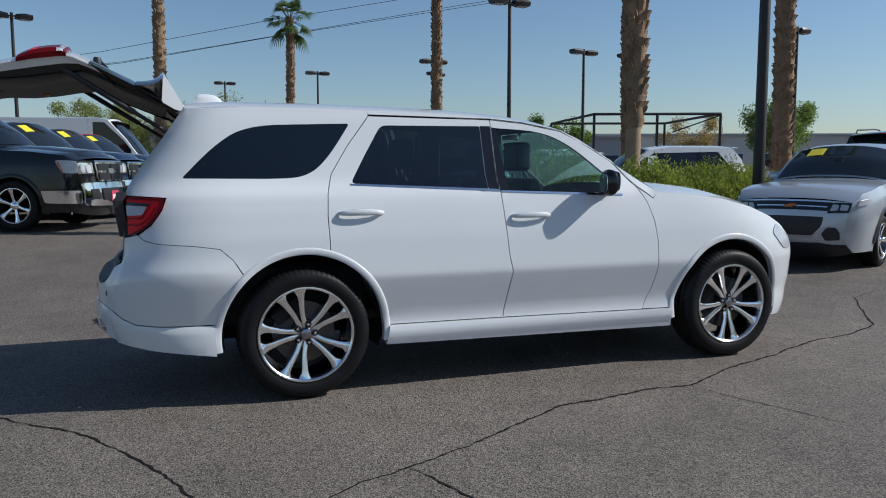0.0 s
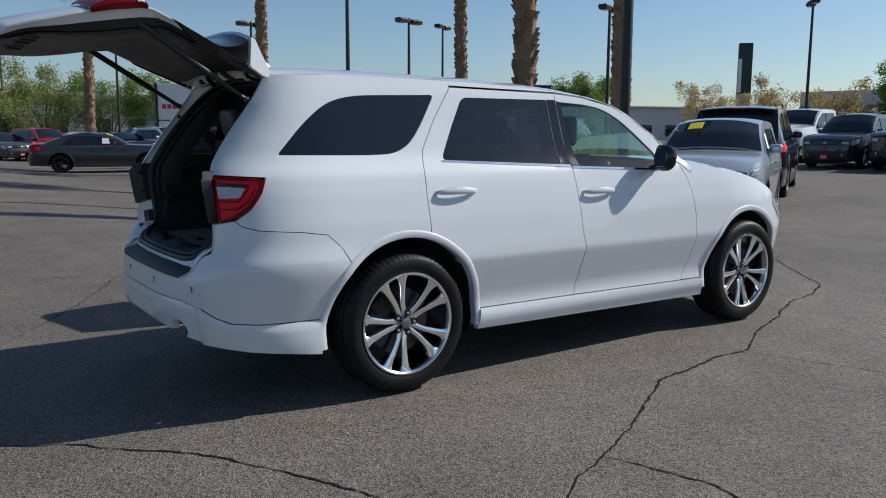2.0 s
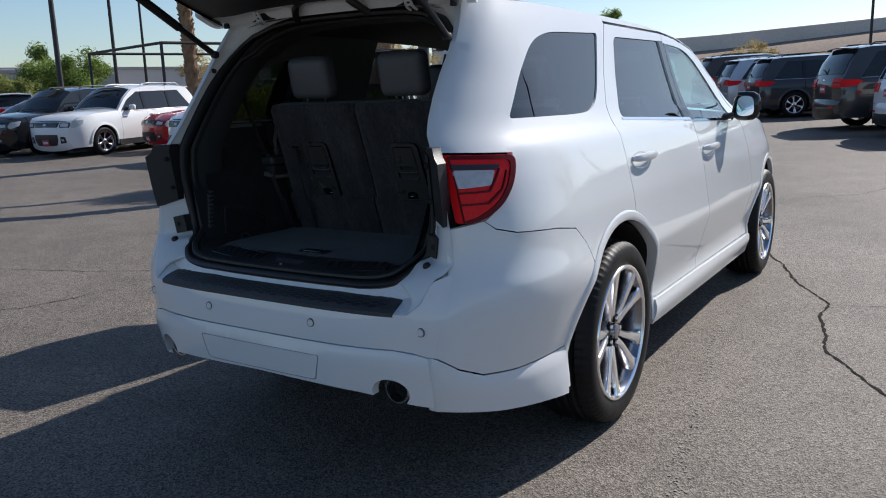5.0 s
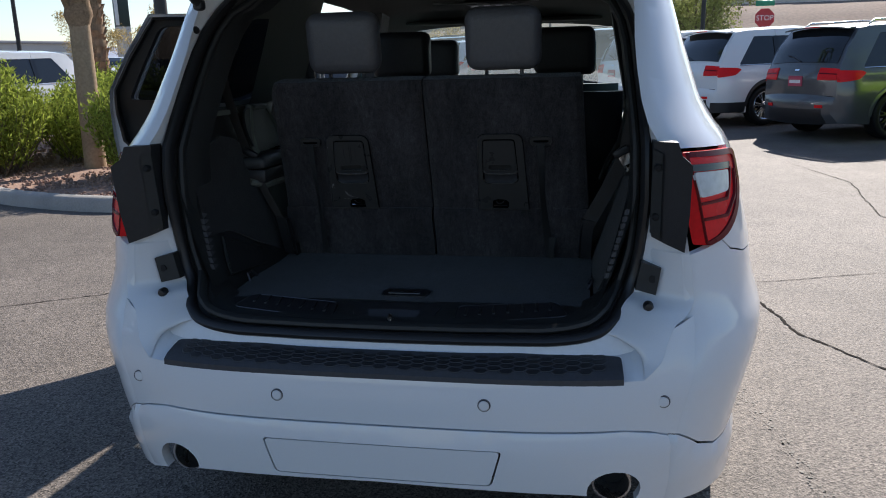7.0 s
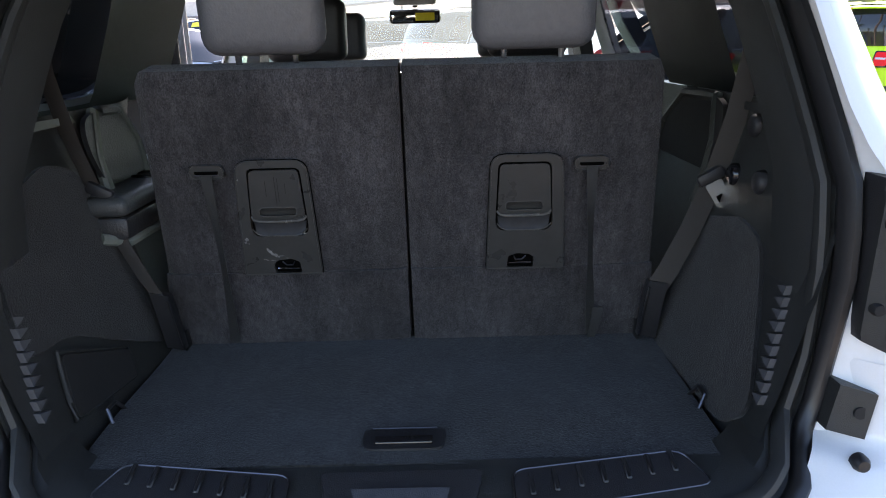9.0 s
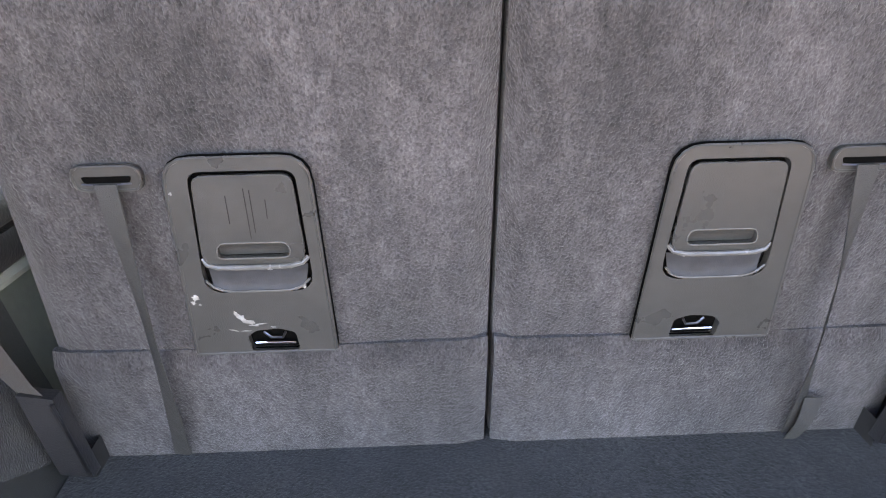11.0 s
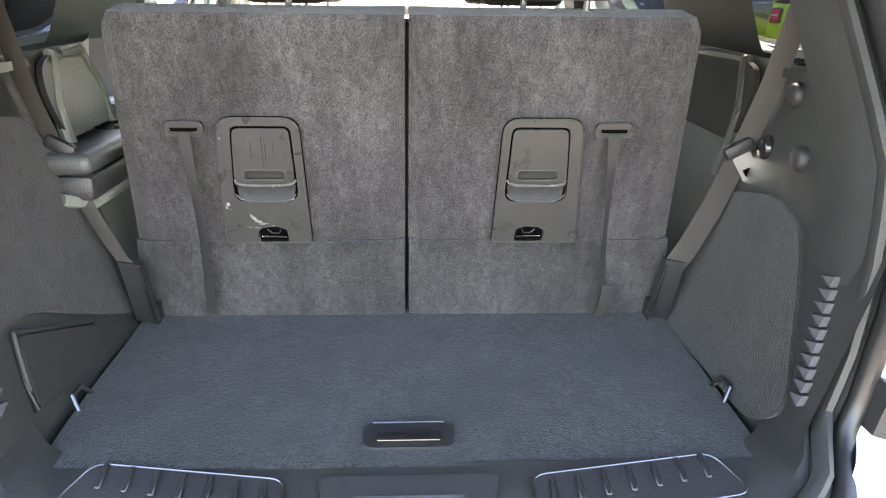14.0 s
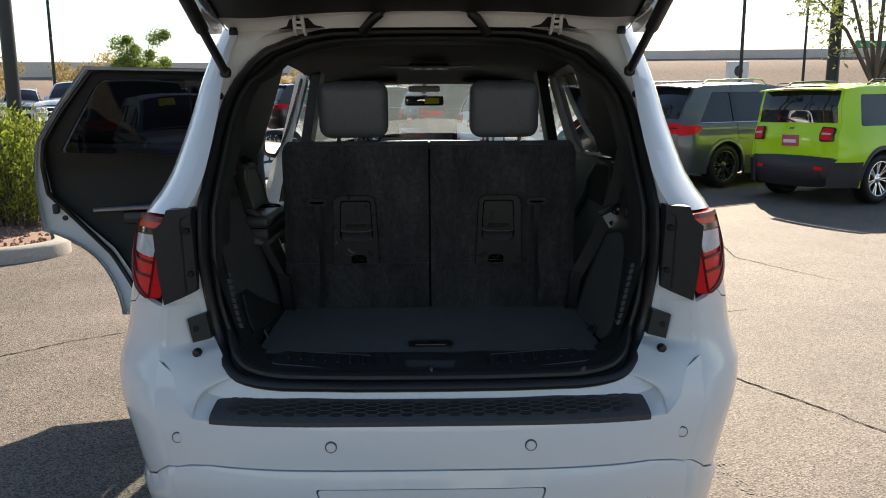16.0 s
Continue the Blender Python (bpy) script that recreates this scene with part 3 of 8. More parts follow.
def proud_side(s, rise):
    """Like on_side, but lifted by rise(x, z) along the normal in plan."""
    def fn(x, z, d):
        o, g = rise(x, z), (half_width(x + .004, z) - half_width(x - .004, z)) / .008
        k = math.hypot(1, g)
        return (x - g * o / k, s * (half_width(x, z) + o / k - d), z)
    return fn


def proud_rear(rise):
    def fn(y, z, d):
        o, g = rise(y, z), (rear_x(y + .004, z) - rear_x(y - .004, z)) / .008
        k = math.hypot(1, g)
        return (rear_x(y, z) - o / k + d, y + g * o / k, z)
    return fn


def on_rear(off=0.0):
    return lambda y, z, d: (rear_x(y, z) - off + d, y, z)


def arc(cx, cz, r, a0, a1, n=24):
    return [(cx + r * math.cos(radians(a0 + (a1 - a0) * i / n)), cz + r * math.sin(radians(a0 + (a1 - a0) * i / n))) for i in range(n + 1)]


suv = thing("suv", "white three-row SUV with open tailgate and open rear door on asphalt", "car")
QWIN = rounded([(-.66, 1.297), (-.50, 1.46), (-.36, 1.565), (-.20, 1.607), (.33, 1.625), (.20, 1.44), (.10, 1.34), (.0, 1.298), (-.15, 1.292)], [.02, .1, .12, .12, .025, .1, .06, .06, .1])
RWIN = rounded([(.305, 1.262), (.40, 1.42), (.525, 1.617), (1.19, 1.622), (1.19, 1.222)], [.03, .1, .04, .01, .01])
FWIN = rounded([(1.30, 1.612), (1.63, 1.595), (1.845, 1.50), (2.10, 1.285), (2.115, 1.185), (1.335, 1.198)], [.01, .15, .15, .03, .03, .01])
REAR_DOOR = [(.455, 1.672), (.305, 1.485), (.195, 1.32), (.158, 1.20), (.148, 1.08)] + arc(0, .38, .508, 72.5, 3, 16) + [(.522, .408), (1.266, .402), (1.296, .60), (1.312, .70), (1.292, .80), (1.277, .99), (1.265, 1.19), (1.265, 1.662)]
FRONT_DOOR = [(1.2705, 1.662), (1.2705, 1.19), (1.2825, .99), (1.2975, .80), (1.3175, .70), (1.3035, .60), (1.2715, .402), (2.315, .388), (2.375, .53), (2.40, .66), (2.405, .85), (2.385, 1.0), (2.345, 1.12), (2.28, 1.225), (2.13, 1.392), (1.90, 1.535), (1.77, 1.593), (1.5, 1.642)]
LAMP = rounded([(-.956, 1.196), (-.75, 1.186), (-.775, 1.12), (-.83, 1.045), (-.90, .995), (-.954, .980)], [.01, .03, .05, .06, .05, .01])
BSEAM = [(-.345, .752), (-.40, .84), (-.47, .905), (-.60, .925), (-.80, .94), (-.87, .96)]
d_edge = [(HR(z) + .10, z) for z in (1.205, 1.26, 1.32, 1.38, 1.45, 1.52, 1.59, 1.65, 1.70)]
QUARTER = arc(0, .38, .508, 73.1, 133, 14) + BSEAM + [(-.895, .985), (-.825, 1.04), (-.768, 1.12), (-.742, 1.192)] + d_edge + [(-.30, 1.712), (.1, 1.713), (.450, 1.708), (.4495, 1.674), (.2995, 1.485), (.1895, 1.32), (.1525, 1.20), (.1425, 1.08)]
r_edge = [(HR(z) + .10, z) for z in (.965, .9, .85, .80, .76, .72, .68, .64, .60, .564)]
BUMPER_SIDE = [(-.349, .745)] + [(a - .002, b - .0035) for a, b in BSEAM[1:]] + [(-.90, .985)] + r_edge + [(-1.0, .518), (-.93, .487), (-.80, .476), (-.508, .475)] + arc(0, .38, .508, 170, 136, 8)
v_edge = [(HR(z) + .10, z) for z in (.560, .51, .46, .41, .37)]
VALANCE_SIDE = [(-.508, .469), (-.80, .470), (-.93, .481), (-1.0, .512)] + v_edge + [(-.85, .335), (-.505, .295)] + arc(0, .38, .508, 187, 170, 4)
ROCKER = rounded([(.512, .402), (1.27, .396), (2.30, .382), (2.540, .380), (2.552, .255), (.49, .285)], .006)
TOP_EDGE = [(.445, 1.708), (.8, 1.702), (1.1, 1.690), (1.4, 1.668), (1.62, 1.638), (1.78, 1.600), (2.02, 1.470), (2.28, 1.295), (2.44, 1.185)]
RAIL = TOP_EDGE + [(2.40, 1.150), (2.29, 1.235), (2.137, 1.402), (1.905, 1.547), (1.775, 1.605), (1.5, 1.654), (1.27, 1.674), (.455, 1.684)]
HOOD_EDGE = [(2.44, 1.185), (2.70, 1.170), (3.0, 1.130), (3.25, 1.070), (3.45, 1.0), (3.60, .93)]
FRONT_EDGE = [(3.60, .93), (3.70, .86), (3.775, .76), (3.80, .66), (3.815, .52), (3.80, .40), (3.77, .30), (3.70, .235)]
FENDER = [(2.3205, .390), (2.3805, .53), (2.4055, .66), (2.4105, .85), (2.3905, 1.0), (2.3505, 1.12), (2.2955, 1.215), (2.40, 1.142)] + HOOD_EDGE + FRONT_EDGE[1:] + [(3.50, .255)] + arc(3.042, .38, .50, -14, 183, 40) + [(2.535, .386)]


def flank(s):
    f = on_side(s)
    part("quarter_panel", sheet(QUARTER, [QWIN], f, .032, .02, .02, (.775,)), white_paint, suv)
    part("quarter_window", sheet(QWIN, [], on_side(s, -.006), .08, .004), tint_glass, suv, "dark tinted fixed rear side window")
    part("bumper_side", sheet(BUMPER_SIDE, [], f, .045, .02, .03, (.775,)), white_paint, suv)
    vtop = line_fn([(-1.1, .566), (-1.055, .562), (-1.0, .512), (-.93, .481), (-.80, .470), (-.508, .469)])
    part("bumper_valance_side", sheet(VALANCE_SIDE, [], proud_side(s, lambda x, z: .014 * min(1.0, max(0.0, (vtop(x) - z) / .022)) ** .5 - .22 * max(0.0, .44 - z) * max(0.0, min(1.0, (-.55 - x) / .3))), .03, .03, .02), white_paint, suv)
    part("roof_rail_panel", sheet(RAIL, [], f, .05, .02, .035), white_paint, suv)
    part("fender", sheet(FENDER, [], f, .05, .02, .03, (.71,)), white_paint, suv)
    rock = lambda x, z, d: (x, s * (half_width(x, .40) + .004 + .022 * max(0.0, 1 - ((z - .352) / .055) ** 2) ** .5 * (1 if z > .352 else 1 - .5 * ((.352 - z) / .09) ** 2) - d), z) if z > .297 else (x, s * (half_width(x, .40) + .010 - .25 * (.297 - z) - d), z)
    part("rocker_panel", sheet(ROCKER, [], rock, .03, .04, .03), white_paint, suv)
    # arch lips
    for cx, r in ((0, .508), (3.042, .50)):
        sh = Shape()
        rows = []
        for i in range(41):
            a = radians(-8 + 196 * i / 40)
            ring = []
            for rr, off in ((r + .010, .0005), (r + .003, .0065), (r - .002, .0075), (r - .024, .0085), (r - .031, .005), (r - .033, -.04)):
                x, z = cx + rr * math.cos(a), .38 + rr * math.sin(a)
                ring.append((x, s * (half_width(cx + r * math.cos(a), max(.22, .38 + r * math.sin(a))) + off), z))
            rows.append(ring)
        sh.rings(rows, False)
        part("arch_trim", sh, white_paint, suv, "white wheel arch lip")
        ln = Shape()
        ln.rings([[(cx + .462 * math.cos(a), s * y, .38 + .462 * math.sin(a)) for y in (min(.90, half_width(cx + .462 * math.cos(a), max(.25, .38 + .462 * math.sin(a))) - .03), .78, .45)] for a in (radians(-14 + 208 * i / 30) for i in range(31))], False)
        ln.add([(cx - .45, s * .45, .30), (cx + .45, s * .45, .30), (cx + .45, s * .45, .85), (cx - .45, s * .45, .85)], [(0, 1, 2, 3)])
        part("wheel_well", ln, underbody, suv, "black wheel well liner")
    # tail lamp
    lamp = part("tail_lamp", sheet(LAMP, [], on_side(s, .012), .03, .03, .02), lamp_red, suv, "red wrap-around tail lamp with a clear insert")
    inner = rounded([(-.955, 1.184), (-.775, 1.174), (-.80, 1.115), (-.845, 1.052), (-.91, 1.006), (-.953, .990)], [.004, .025, .04, .05, .04, .004])
    part("lamp_rim", sheet(LAMP, [inner], on_side(s, .0165), .03, .006, .02), lamp_dark_red, lamp, "dark red outer rim")
    part("dark_band", sheet(rounded([(-.956, 1.168), (-.825, 1.160), (-.838, 1.146), (-.956, 1.152)], .004), [], on_side(s, .018), .03, .006, .015), black_gloss, lamp)
    part("clear_insert", sheet(rounded([(-.956, 1.150), (-.848, 1.144), (-.872, 1.098), (-.954, 1.092)], .008), [], on_side(s, .019), .03, .006, .015), lamp_clear, lamp)
    for c in ([(-.953, 1.078), (-.878, 1.080), (-.830, 1.146)], [(-.953, 1.042), (-.888, 1.042), (-.838, 1.082), (-.806, 1.138)]):
        bar = dense(c, .012, False)
        part("dark_line", Shape().rings([[on_side(s, o)(x, z + k, 0) for k, o in ((-.003, .012), (-.003, .0185), (.003, .0185), (.003, .012))] for x, z in bar]), lamp_dark_red, lamp)
    # mirror
    mir = Shape()
    hx, hz = 1.98, 1.255
    mir.rings([[(hx + dx + sx * math.cos(t), s * y, hz + dz + sz * math.copysign(abs(math.sin(t)) ** .6, math.sin(t))) for t in (2 * math.pi * i / 20 for i in range(20))]
               for y, sx, sz, dx, dz in ((.875, .02, .03, .05, -.06), (.893, .032, .06, .03, -.01), (.918, .040, .085, .01, 0), (.965, .042, .088, 0, 0), (1.01, .040, .083, 0, 0), (1.034, .030, .066, .005, 0), (1.045, .015, .04, .01, 0))], True)
    mirror = part("door_mirror", mir, black_gloss, suv, "black and white door mirror")
    cap = Shape()
    cap.slab(lambda u, v, d: (hx + .012 + (.045 - .004 * d) * math.sin(math.pi * (.08 + .84 * u)) ** .5 * (1 - .15 * v), s * (.911 + .122 * v), hz + .01 - .080 * math.cos(math.pi * u) * (1 - .25 * v)), 10, 6)
    part("mirror_cap", cap, white_paint, mirror)
    gl = Shape()
    gl.prism(rounded([(.918, 1.195), (1.022, 1.20), (1.015, 1.315), (.925, 1.315)], .04), lambda y, z, d: (hx - .0425 + d, s * y, z), .004)
    part("mirror_glass", gl, chrome, mirror, "mirror glass")
    arm = Shape()
    arm.tube([(2.06, s * .80, 1.19), (2.03, s * .86, 1.195), (1.99, s * .93, 1.21)], [.035, .032, .03], 10, True, .6)
    part("mirror_arm", arm, black_plastic, mirror)
    # pillar between the door windows
    part("pillar_trim", sheet([(1.193, 1.624), (1.2635, 1.623), (1.2635, 1.212), (1.193, 1.218)], [], on_side(s, .0015), .08, .006), black_gloss, suv, "gloss black pillar trim")
    part("pillar_trim", sheet([(1.272, 1.616), (1.303, 1.612), (1.338, 1.202), (1.272, 1.208)], [], on_side(s, .0015), .08, .006), black_gloss, suv, "gloss black pillar trim")
    for nm, cx, cz in (("rear", 0, .38), ("front", 3.042, .38)):
        wheel(suv, cx, s * .795, .387, s, turn=34.0 if nm == "rear" else 20.0)


def grip_shape(lay, hx, hz):
    """A pull handle that stands off the door skin at (hx, hz)."""
    g, rings = Shape(), []
    for i in range(15):
        u = i / 14
        x, z = hx - .135 + .27 * u, hz + .006 * math.sin(u * 3)
        off = .004 + .034 * math.sin(math.pi * u) ** .4
        h = .010 + .010 * math.sin(math.pi * u) ** .6
        px, py, pz = lay(off)(x, z, 0)
        rings.append([(px, py + .010 * math.cos(t), pz + h * math.sin(t)) for t in (2 * math.pi * k / 10 for k in range(10))])
    return g.rings(rings)


def closed_door(name, s, outline, window, pane, hx, hz, strip):
    d = part(name, sheet(outline, [window], on_side(s), .05, .03, .035, (.71,)), white_paint, suv, "white closed door")
    part("door_window", sheet(window, [], on_side(s, -.006), .09, .004), pane, d, "tinted door window")
    part("belt_moulding", Shape().prism(dense(strip, .08), on_side(s, .003), .012), chrome, d, "bright chrome window moulding")
    part("door_handle", grip_shape(lambda o: on_side(s, o), hx, hz), white_paint, d, "white pull handle")
    oval = [(hx - .03 + .115 * math.cos(t), hz - .012 + .036 * math.sin(t)) for t in (2 * math.pi * i / 24 for i in range(24))]
    cup = sheet(oval, [], lambda x, z, dd: (x, s * (half_width(x, z) + .0015 - .010 * max(0.0, 1 - ((x - hx + .03) / .115) ** 2 - ((z - hz + .012) / .036) ** 2)), z), .02, 0, .02)
    part("handle_cup", cup, white_paint, d)
    return d


RSTRIP = [(.30, 1.262), (1.262, 1.220), (1.262, 1.206), (.30, 1.250)]
FSTRIP = [(1.272, 1.212), (2.16, 1.180), (2.16, 1.166), (1.272, 1.200)]
flank(-1)
flank(1)
closed_door("rear_door", -1, REAR_DOOR, RWIN, tint_glass, .345, 1.088, RSTRIP)
closed_door("front_door", -1, FRONT_DOOR, FWIN, light_glass, 1.46, 1.05, FSTRIP)
closed_door("front_door", 1, FRONT_DOOR, FWIN, light_glass, 1.46, 1.05, FSTRIP)

# roof, hood, windscreen and nose: cross sections hung between the two flanks
def strip(owner, name, stations, mat, bulge, power=2.6, label="", n=18, lift=0.0):
    sh, rows = Shape(), []
    st = dense(stations, .05, False)
    for i, (x, z) in enumerate(st):
        a, b = st[max(i - 1, 0)], st[min(i + 1, len(st) - 1)]
        tx, tz = b[0] - a[0], b[1] - a[1]
        k = math.hypot(tx, tz)
        nx, nz = -tz / k, tx / k
        if nz < -.2 or (abs(nz) <= .2 and nx < 0):
            nx, nz = -nx, -nz
        w = half_width(x, z)
        bg = (bulge(x) if callable(bulge) else bulge)
        rows.append([(x + nx * (bg * (1 - abs(q) ** power) + lift), w * q, z + nz * (bg * (1 - abs(q) ** power) + lift)) for q in (math.sin(math.pi / 2 * (2 * j / n - 1)) for j in range(n + 1))])
    sh.rings(rows, False)
    return part(name, sh, mat, owner, label)


ROOF_EDGE = [(-.625, 1.698), (-.45, 1.709), (-.30, 1.712), (.1, 1.713), (.445, 1.708)] + TOP_EDGE[1:6]
strip(suv, "roof", ROOF_EDGE, white_paint, .062, 3.0)
strip(suv, "windscreen", TOP_EDGE[5:], clear_glass, line_fn([(1.78, .062), (2.0, .085), (2.44, .14)]), 2.4, "clear windscreen")
strip(suv, "hood", HOOD_EDGE, white_paint, line_fn([(2.44, .055), (2.8, .085), (3.2, .095), (3.6, .10)]), 2.6)
strip(suv, "front_bumper", FRONT_EDGE, white_paint, line_fn([(3.6, .10), (3.7, .14), (3.8, .15)]), 2.4)
part("headlamp", sheet(rounded([(3.52, .945), (3.72, .835), (3.70, .75), (3.58, .76), (3.46, .88)], .03), [], on_side(-1, .006), .04, .02, .03), lamp_clear, suv, "clear headlamp")
part("headlamp", sheet(rounded([(3.52, .945), (3.72, .835), (3.70, .75), (3.58, .76), (3.46, .88)], .03), [], on_side(1, .006), .04, .02, .03), lamp_clear, suv, "clear headlamp")
fin = Shape()
fin.rings([[(-.455 + .095 * q[0] * w - .035 * (1 - w), .024 * q[1] * w, 1.768 + h) for q in ((math.cos(t), math.sin(t)) for t in (2 * math.pi * i / 16 for i in range(16)))] for h, w in ((-.01, 1.08), (.015, 1.0), (.040, .86), (.060, .62), (.068, .3))])
part("roof_antenna", fin, white_paint, suv, "white shark-fin antenna")
under = Shape()
under.box((1.55, 0, .42), (4.3, 1.0, .14), .03).box((1.5, 0, .34), (2.0, 1.6, .12), .03)
part("underbody", under, underbody, suv, "dark underbody")
part("muffler", Shape().tube([(-.80, .4, .46), (-.80, -.4, .46)], .08, 14), underbody, suv)

# rear bumper, valance, step pad
ymax = lambda z: half_width(HR(z) + .10, z)
line = lambda y: float(np.interp(abs(y), [0, .30, .56, .62, .66, .75], [.588, .588, .588, .578, .563, .545]))
ys = [(-1 + 2 * i / 40) for i in range(41)]
cover = [(ymax(.60) * q, line(ymax(.60) * q) + .0015) for q in ys]
cover += [(ymax(z), z) for z in (.60, .64, .68, .72, .76, .80, .83)] + [(.69, .816), (.655, .80), (.640, .74), (.60, .703)] + [(.60 - 1.20 * i / 24, .703) for i in range(1, 25)] + [(-.640, .74), (-.655, .80), (-.69, .816)] + [(-ymax(z), z) for z in (.83, .80, .76, .72, .68, .64, .60)]
part("rear_bumper", sheet(cover, [], on_rear(), .045, .02, .035), white_paint, suv, "white rear bumper cover")
def ex_cut(sy):
    return [(sy * .535 + .060 * math.cos(t), .438 + .052 * math.sin(t)) for t in (2 * math.pi * i / 20 for i in range(20))]
zbot = lambda y: float(np.interp(abs(y), [0, .28, .42, .47, .535, .60, .66, .8], [.445, .44, .435, .43, .42, .40, .385, .37]))
ymv = ymax(.45)
val = [(ymv * q, line(ymv * q) - .0015) for q in ys] + [(ymv * -q, zbot(ymv * -q)) for q in ys]
on_valance = proud_rear(lambda y, z: .014 * min(1.0, max(0.0, (line(y) - z) / .022)) ** .5 - .22 * max(0.0, .44 - z) * max(0.0, min(1.0, (abs(y) - .58) / .08)))
HITCH = rounded([(-.287, .545), (.287, .545), (.262, .452), (-.262, .452)], .012)
part("bumper_valance", sheet(val, [ex_cut(1), ex_cut(-1), HITCH], on_valance, .03, .035, .02), white_paint, suv, "white lower rear bumper")
part("hitch_cover", sheet([(a * .985, .4985 + (b - .4985) * .95) for a, b in HITCH], [], on_rear(.014), .06, .02, .05), white_paint, suv, "white removable hitch cover")
for sy in (1, -1):
    tip = Shape()
    m = pose(-1.01, sy * .535, .435, 0, 0, 90)
    tip.lathe([(.036, -.12), (.042, -.10), (.046, .055), (.046, .062), (.041, .062), (.038, .04), (.036, -.08)], 28, m)
    part("exhaust_tip", tip, steel, suv, "round steel exhaust tip")
    part("exhaust_bore", Shape().lathe([(.0, .0), (.0385, .0), (.0385, -.1)], 24, m), underbody, suv)
for y, z in ((.645, .650), (.247, .649), (-.247, .649), (-.645, .650)):
    so = Shape()
    x = rear_x(y, z)
    so.lathe([(.0, -.004), (.010, -.004), (.012, -.002), (.012, .01)], 16, pose(x, y, z, 0, 0, -90) @ Matrix.Diagonal((1, 1, 1, 1)))
    o = part("parking_sensor", so, white_paint, suv)
    part("sensor_ring", Shape().lathe([(.0125, -.002), (.0145, -.0025), (.0155, .002)], 16, pose(x, y, z, 0, 0, -90)), rim_grey, o)
# step pad with raised hexagons
def pad_at(y, q, d=0.0):
    """q runs from the outer edge (0) to the sill (1)."""
    xo, xi = rear_x(y, .705) - .002, -1.074 + .085 * (abs(y) / .55) ** 3
    return (xo + (xi - xo) * q, y, .699 + .034 * q ** .6 + d)
pad = Shape()
pad.slab(lambda u, v, s: pad_at((.556 - .008 * v) * (2 * u - 1), v, .010 if s == 0 else -.004), 40, 8)
step_pad = part("step_pad", pad, pad_plastic, suv, "black textured bumper step pad")
for i in range(-18, 19):
    for j in range(4):
        y = i * .0295
        q0 = .20 + .19 * j + (.095 if i % 2 else 0)
        if q0 > .86 or abs(y) > .525:
            continue
        ring_o = [pad_at(y + .0172 * math.cos(t), min(.97, q0 + .094 * math.sin(t)), .0098) for t in (math.pi / 3 * k for k in range(6))]
        ring_t = [pad_at(y + .0160 * math.cos(t), min(.96, q0 + .086 * math.sin(t)), .0112) for t in (math.pi / 3 * k for k in range(6))]
        part("hexagon", Shape().rings([ring_o, ring_t], True, True), black_plastic, step_pad, "", 0)
# painted shelf under the pad, rising into the corners
SHELF_Y = (0, .2, .38, .46, .545, .575, .60, .63, .655)
def shelf_curve(y):
    k = max(0.0, min(1.0, (abs(y) - .555) / .100))
    k = k * k * (3 - 2 * k)
    return (-1.070 + .07 * (abs(y) / .655) ** 3, y, .737 + .065 * k)
def shelf_in(y):
    return tuple(float(np.interp(abs(y), SHELF_Y, [shelf_curve(v)[i] for v in SHELF_Y])) if i != 1 else y for i in range(3))
def shelf_out(y):
    z = float(np.interp(abs(y), [0, .60, .64, .655], [.703, .703, .74, .80]))
    return (rear_x(y, z), y, z)
shelf = Shape().grid(lambda u, v: tuple(Vector(shelf_out(.655 * (2 * u - 1))).lerp(Vector(shelf_in(.655 * (2 * u - 1))), v)), 262, 6)
for s in (1, -1):
    shelf.add([shelf_out(s * .655), shelf_in(s * .655), (rear_x(.69, .816), s * .69, .816)], [(0, 1, 2)])
part("bumper_shelf", shelf, white_paint, suv)


# ---- tailgate opening of the SUV ----
SEAL_Y = line_fn([(.775, .50), (.80, .53), (.82, .548), (.87, .578), (.94, .591), (1.0, .598), (1.08, .604), (1.22, .602), (1.30, .594), (1.36, .588), (1.44, .580), (1.5, .568), (1.58, .532), (1.64, .470), (1.68, .37)])
JZ = (.832, .855, .9, .96, 1.02, 1.08, 1.14, 1.2, 1.26, 1.32, 1.38, 1.44, 1.5, 1.55, 1.6, 1.64, 1.68)
half_o = [shelf_in(y) for y in SHELF_Y] + [(rear_x(.69, .816) + .012, .69, .816)]
half_i = [(-1.056, 0, .769), (-1.053, .2, .769), (-1.043, .38, .770), (-1.036, .42, .7715), (-1.029, .45, .774), (-1.022, .475, .778), (-1.014, .498, .784), (-1.006, .511, .790), (-.998, .521, .796), (-.985, .535, .808)]
for z in JZ:
    xo = HR(z) + .10
    half_o.append((xo + (.012 if z < .87 else 0), half_width(xo, z) - .001, z))
    half_i.append((xo + (.055 if z < .84 else .075 if z < 1.25 else .085), SEAL_Y(z), z))
half_o += [(-.627, .50, 1.728), (-.627, .30, 1.750), (-.627, 0, 1.757)]
half_i += [(-.562, .28, 1.694), (-.562, .14, 1.699), (-.562, 0, 1.700)]


def around(half):
    return [Vector(p) for p in half] + [Vector((p[0], -p[1], p[2])) for p in half[-2:0:-1]]


LOOP_O, LOOP_I = around(half_o), around(half_i)
def ring_rows(*loops):
    n = len(loops[0])
    return [[lp[i % n] for lp in loops] for i in range(n + 1)]
mid = [a.lerp(b, .45) + Vector((-.012 if a.z > .81 else 0, 0, 0)) for a, b in zip(LOOP_O, LOOP_I)]
part("tailgate_frame", Shape().rings(ring_rows(LOOP_O, mid, LOOP_I), False), jamb_paint, suv, "white painted tailgate opening frame")
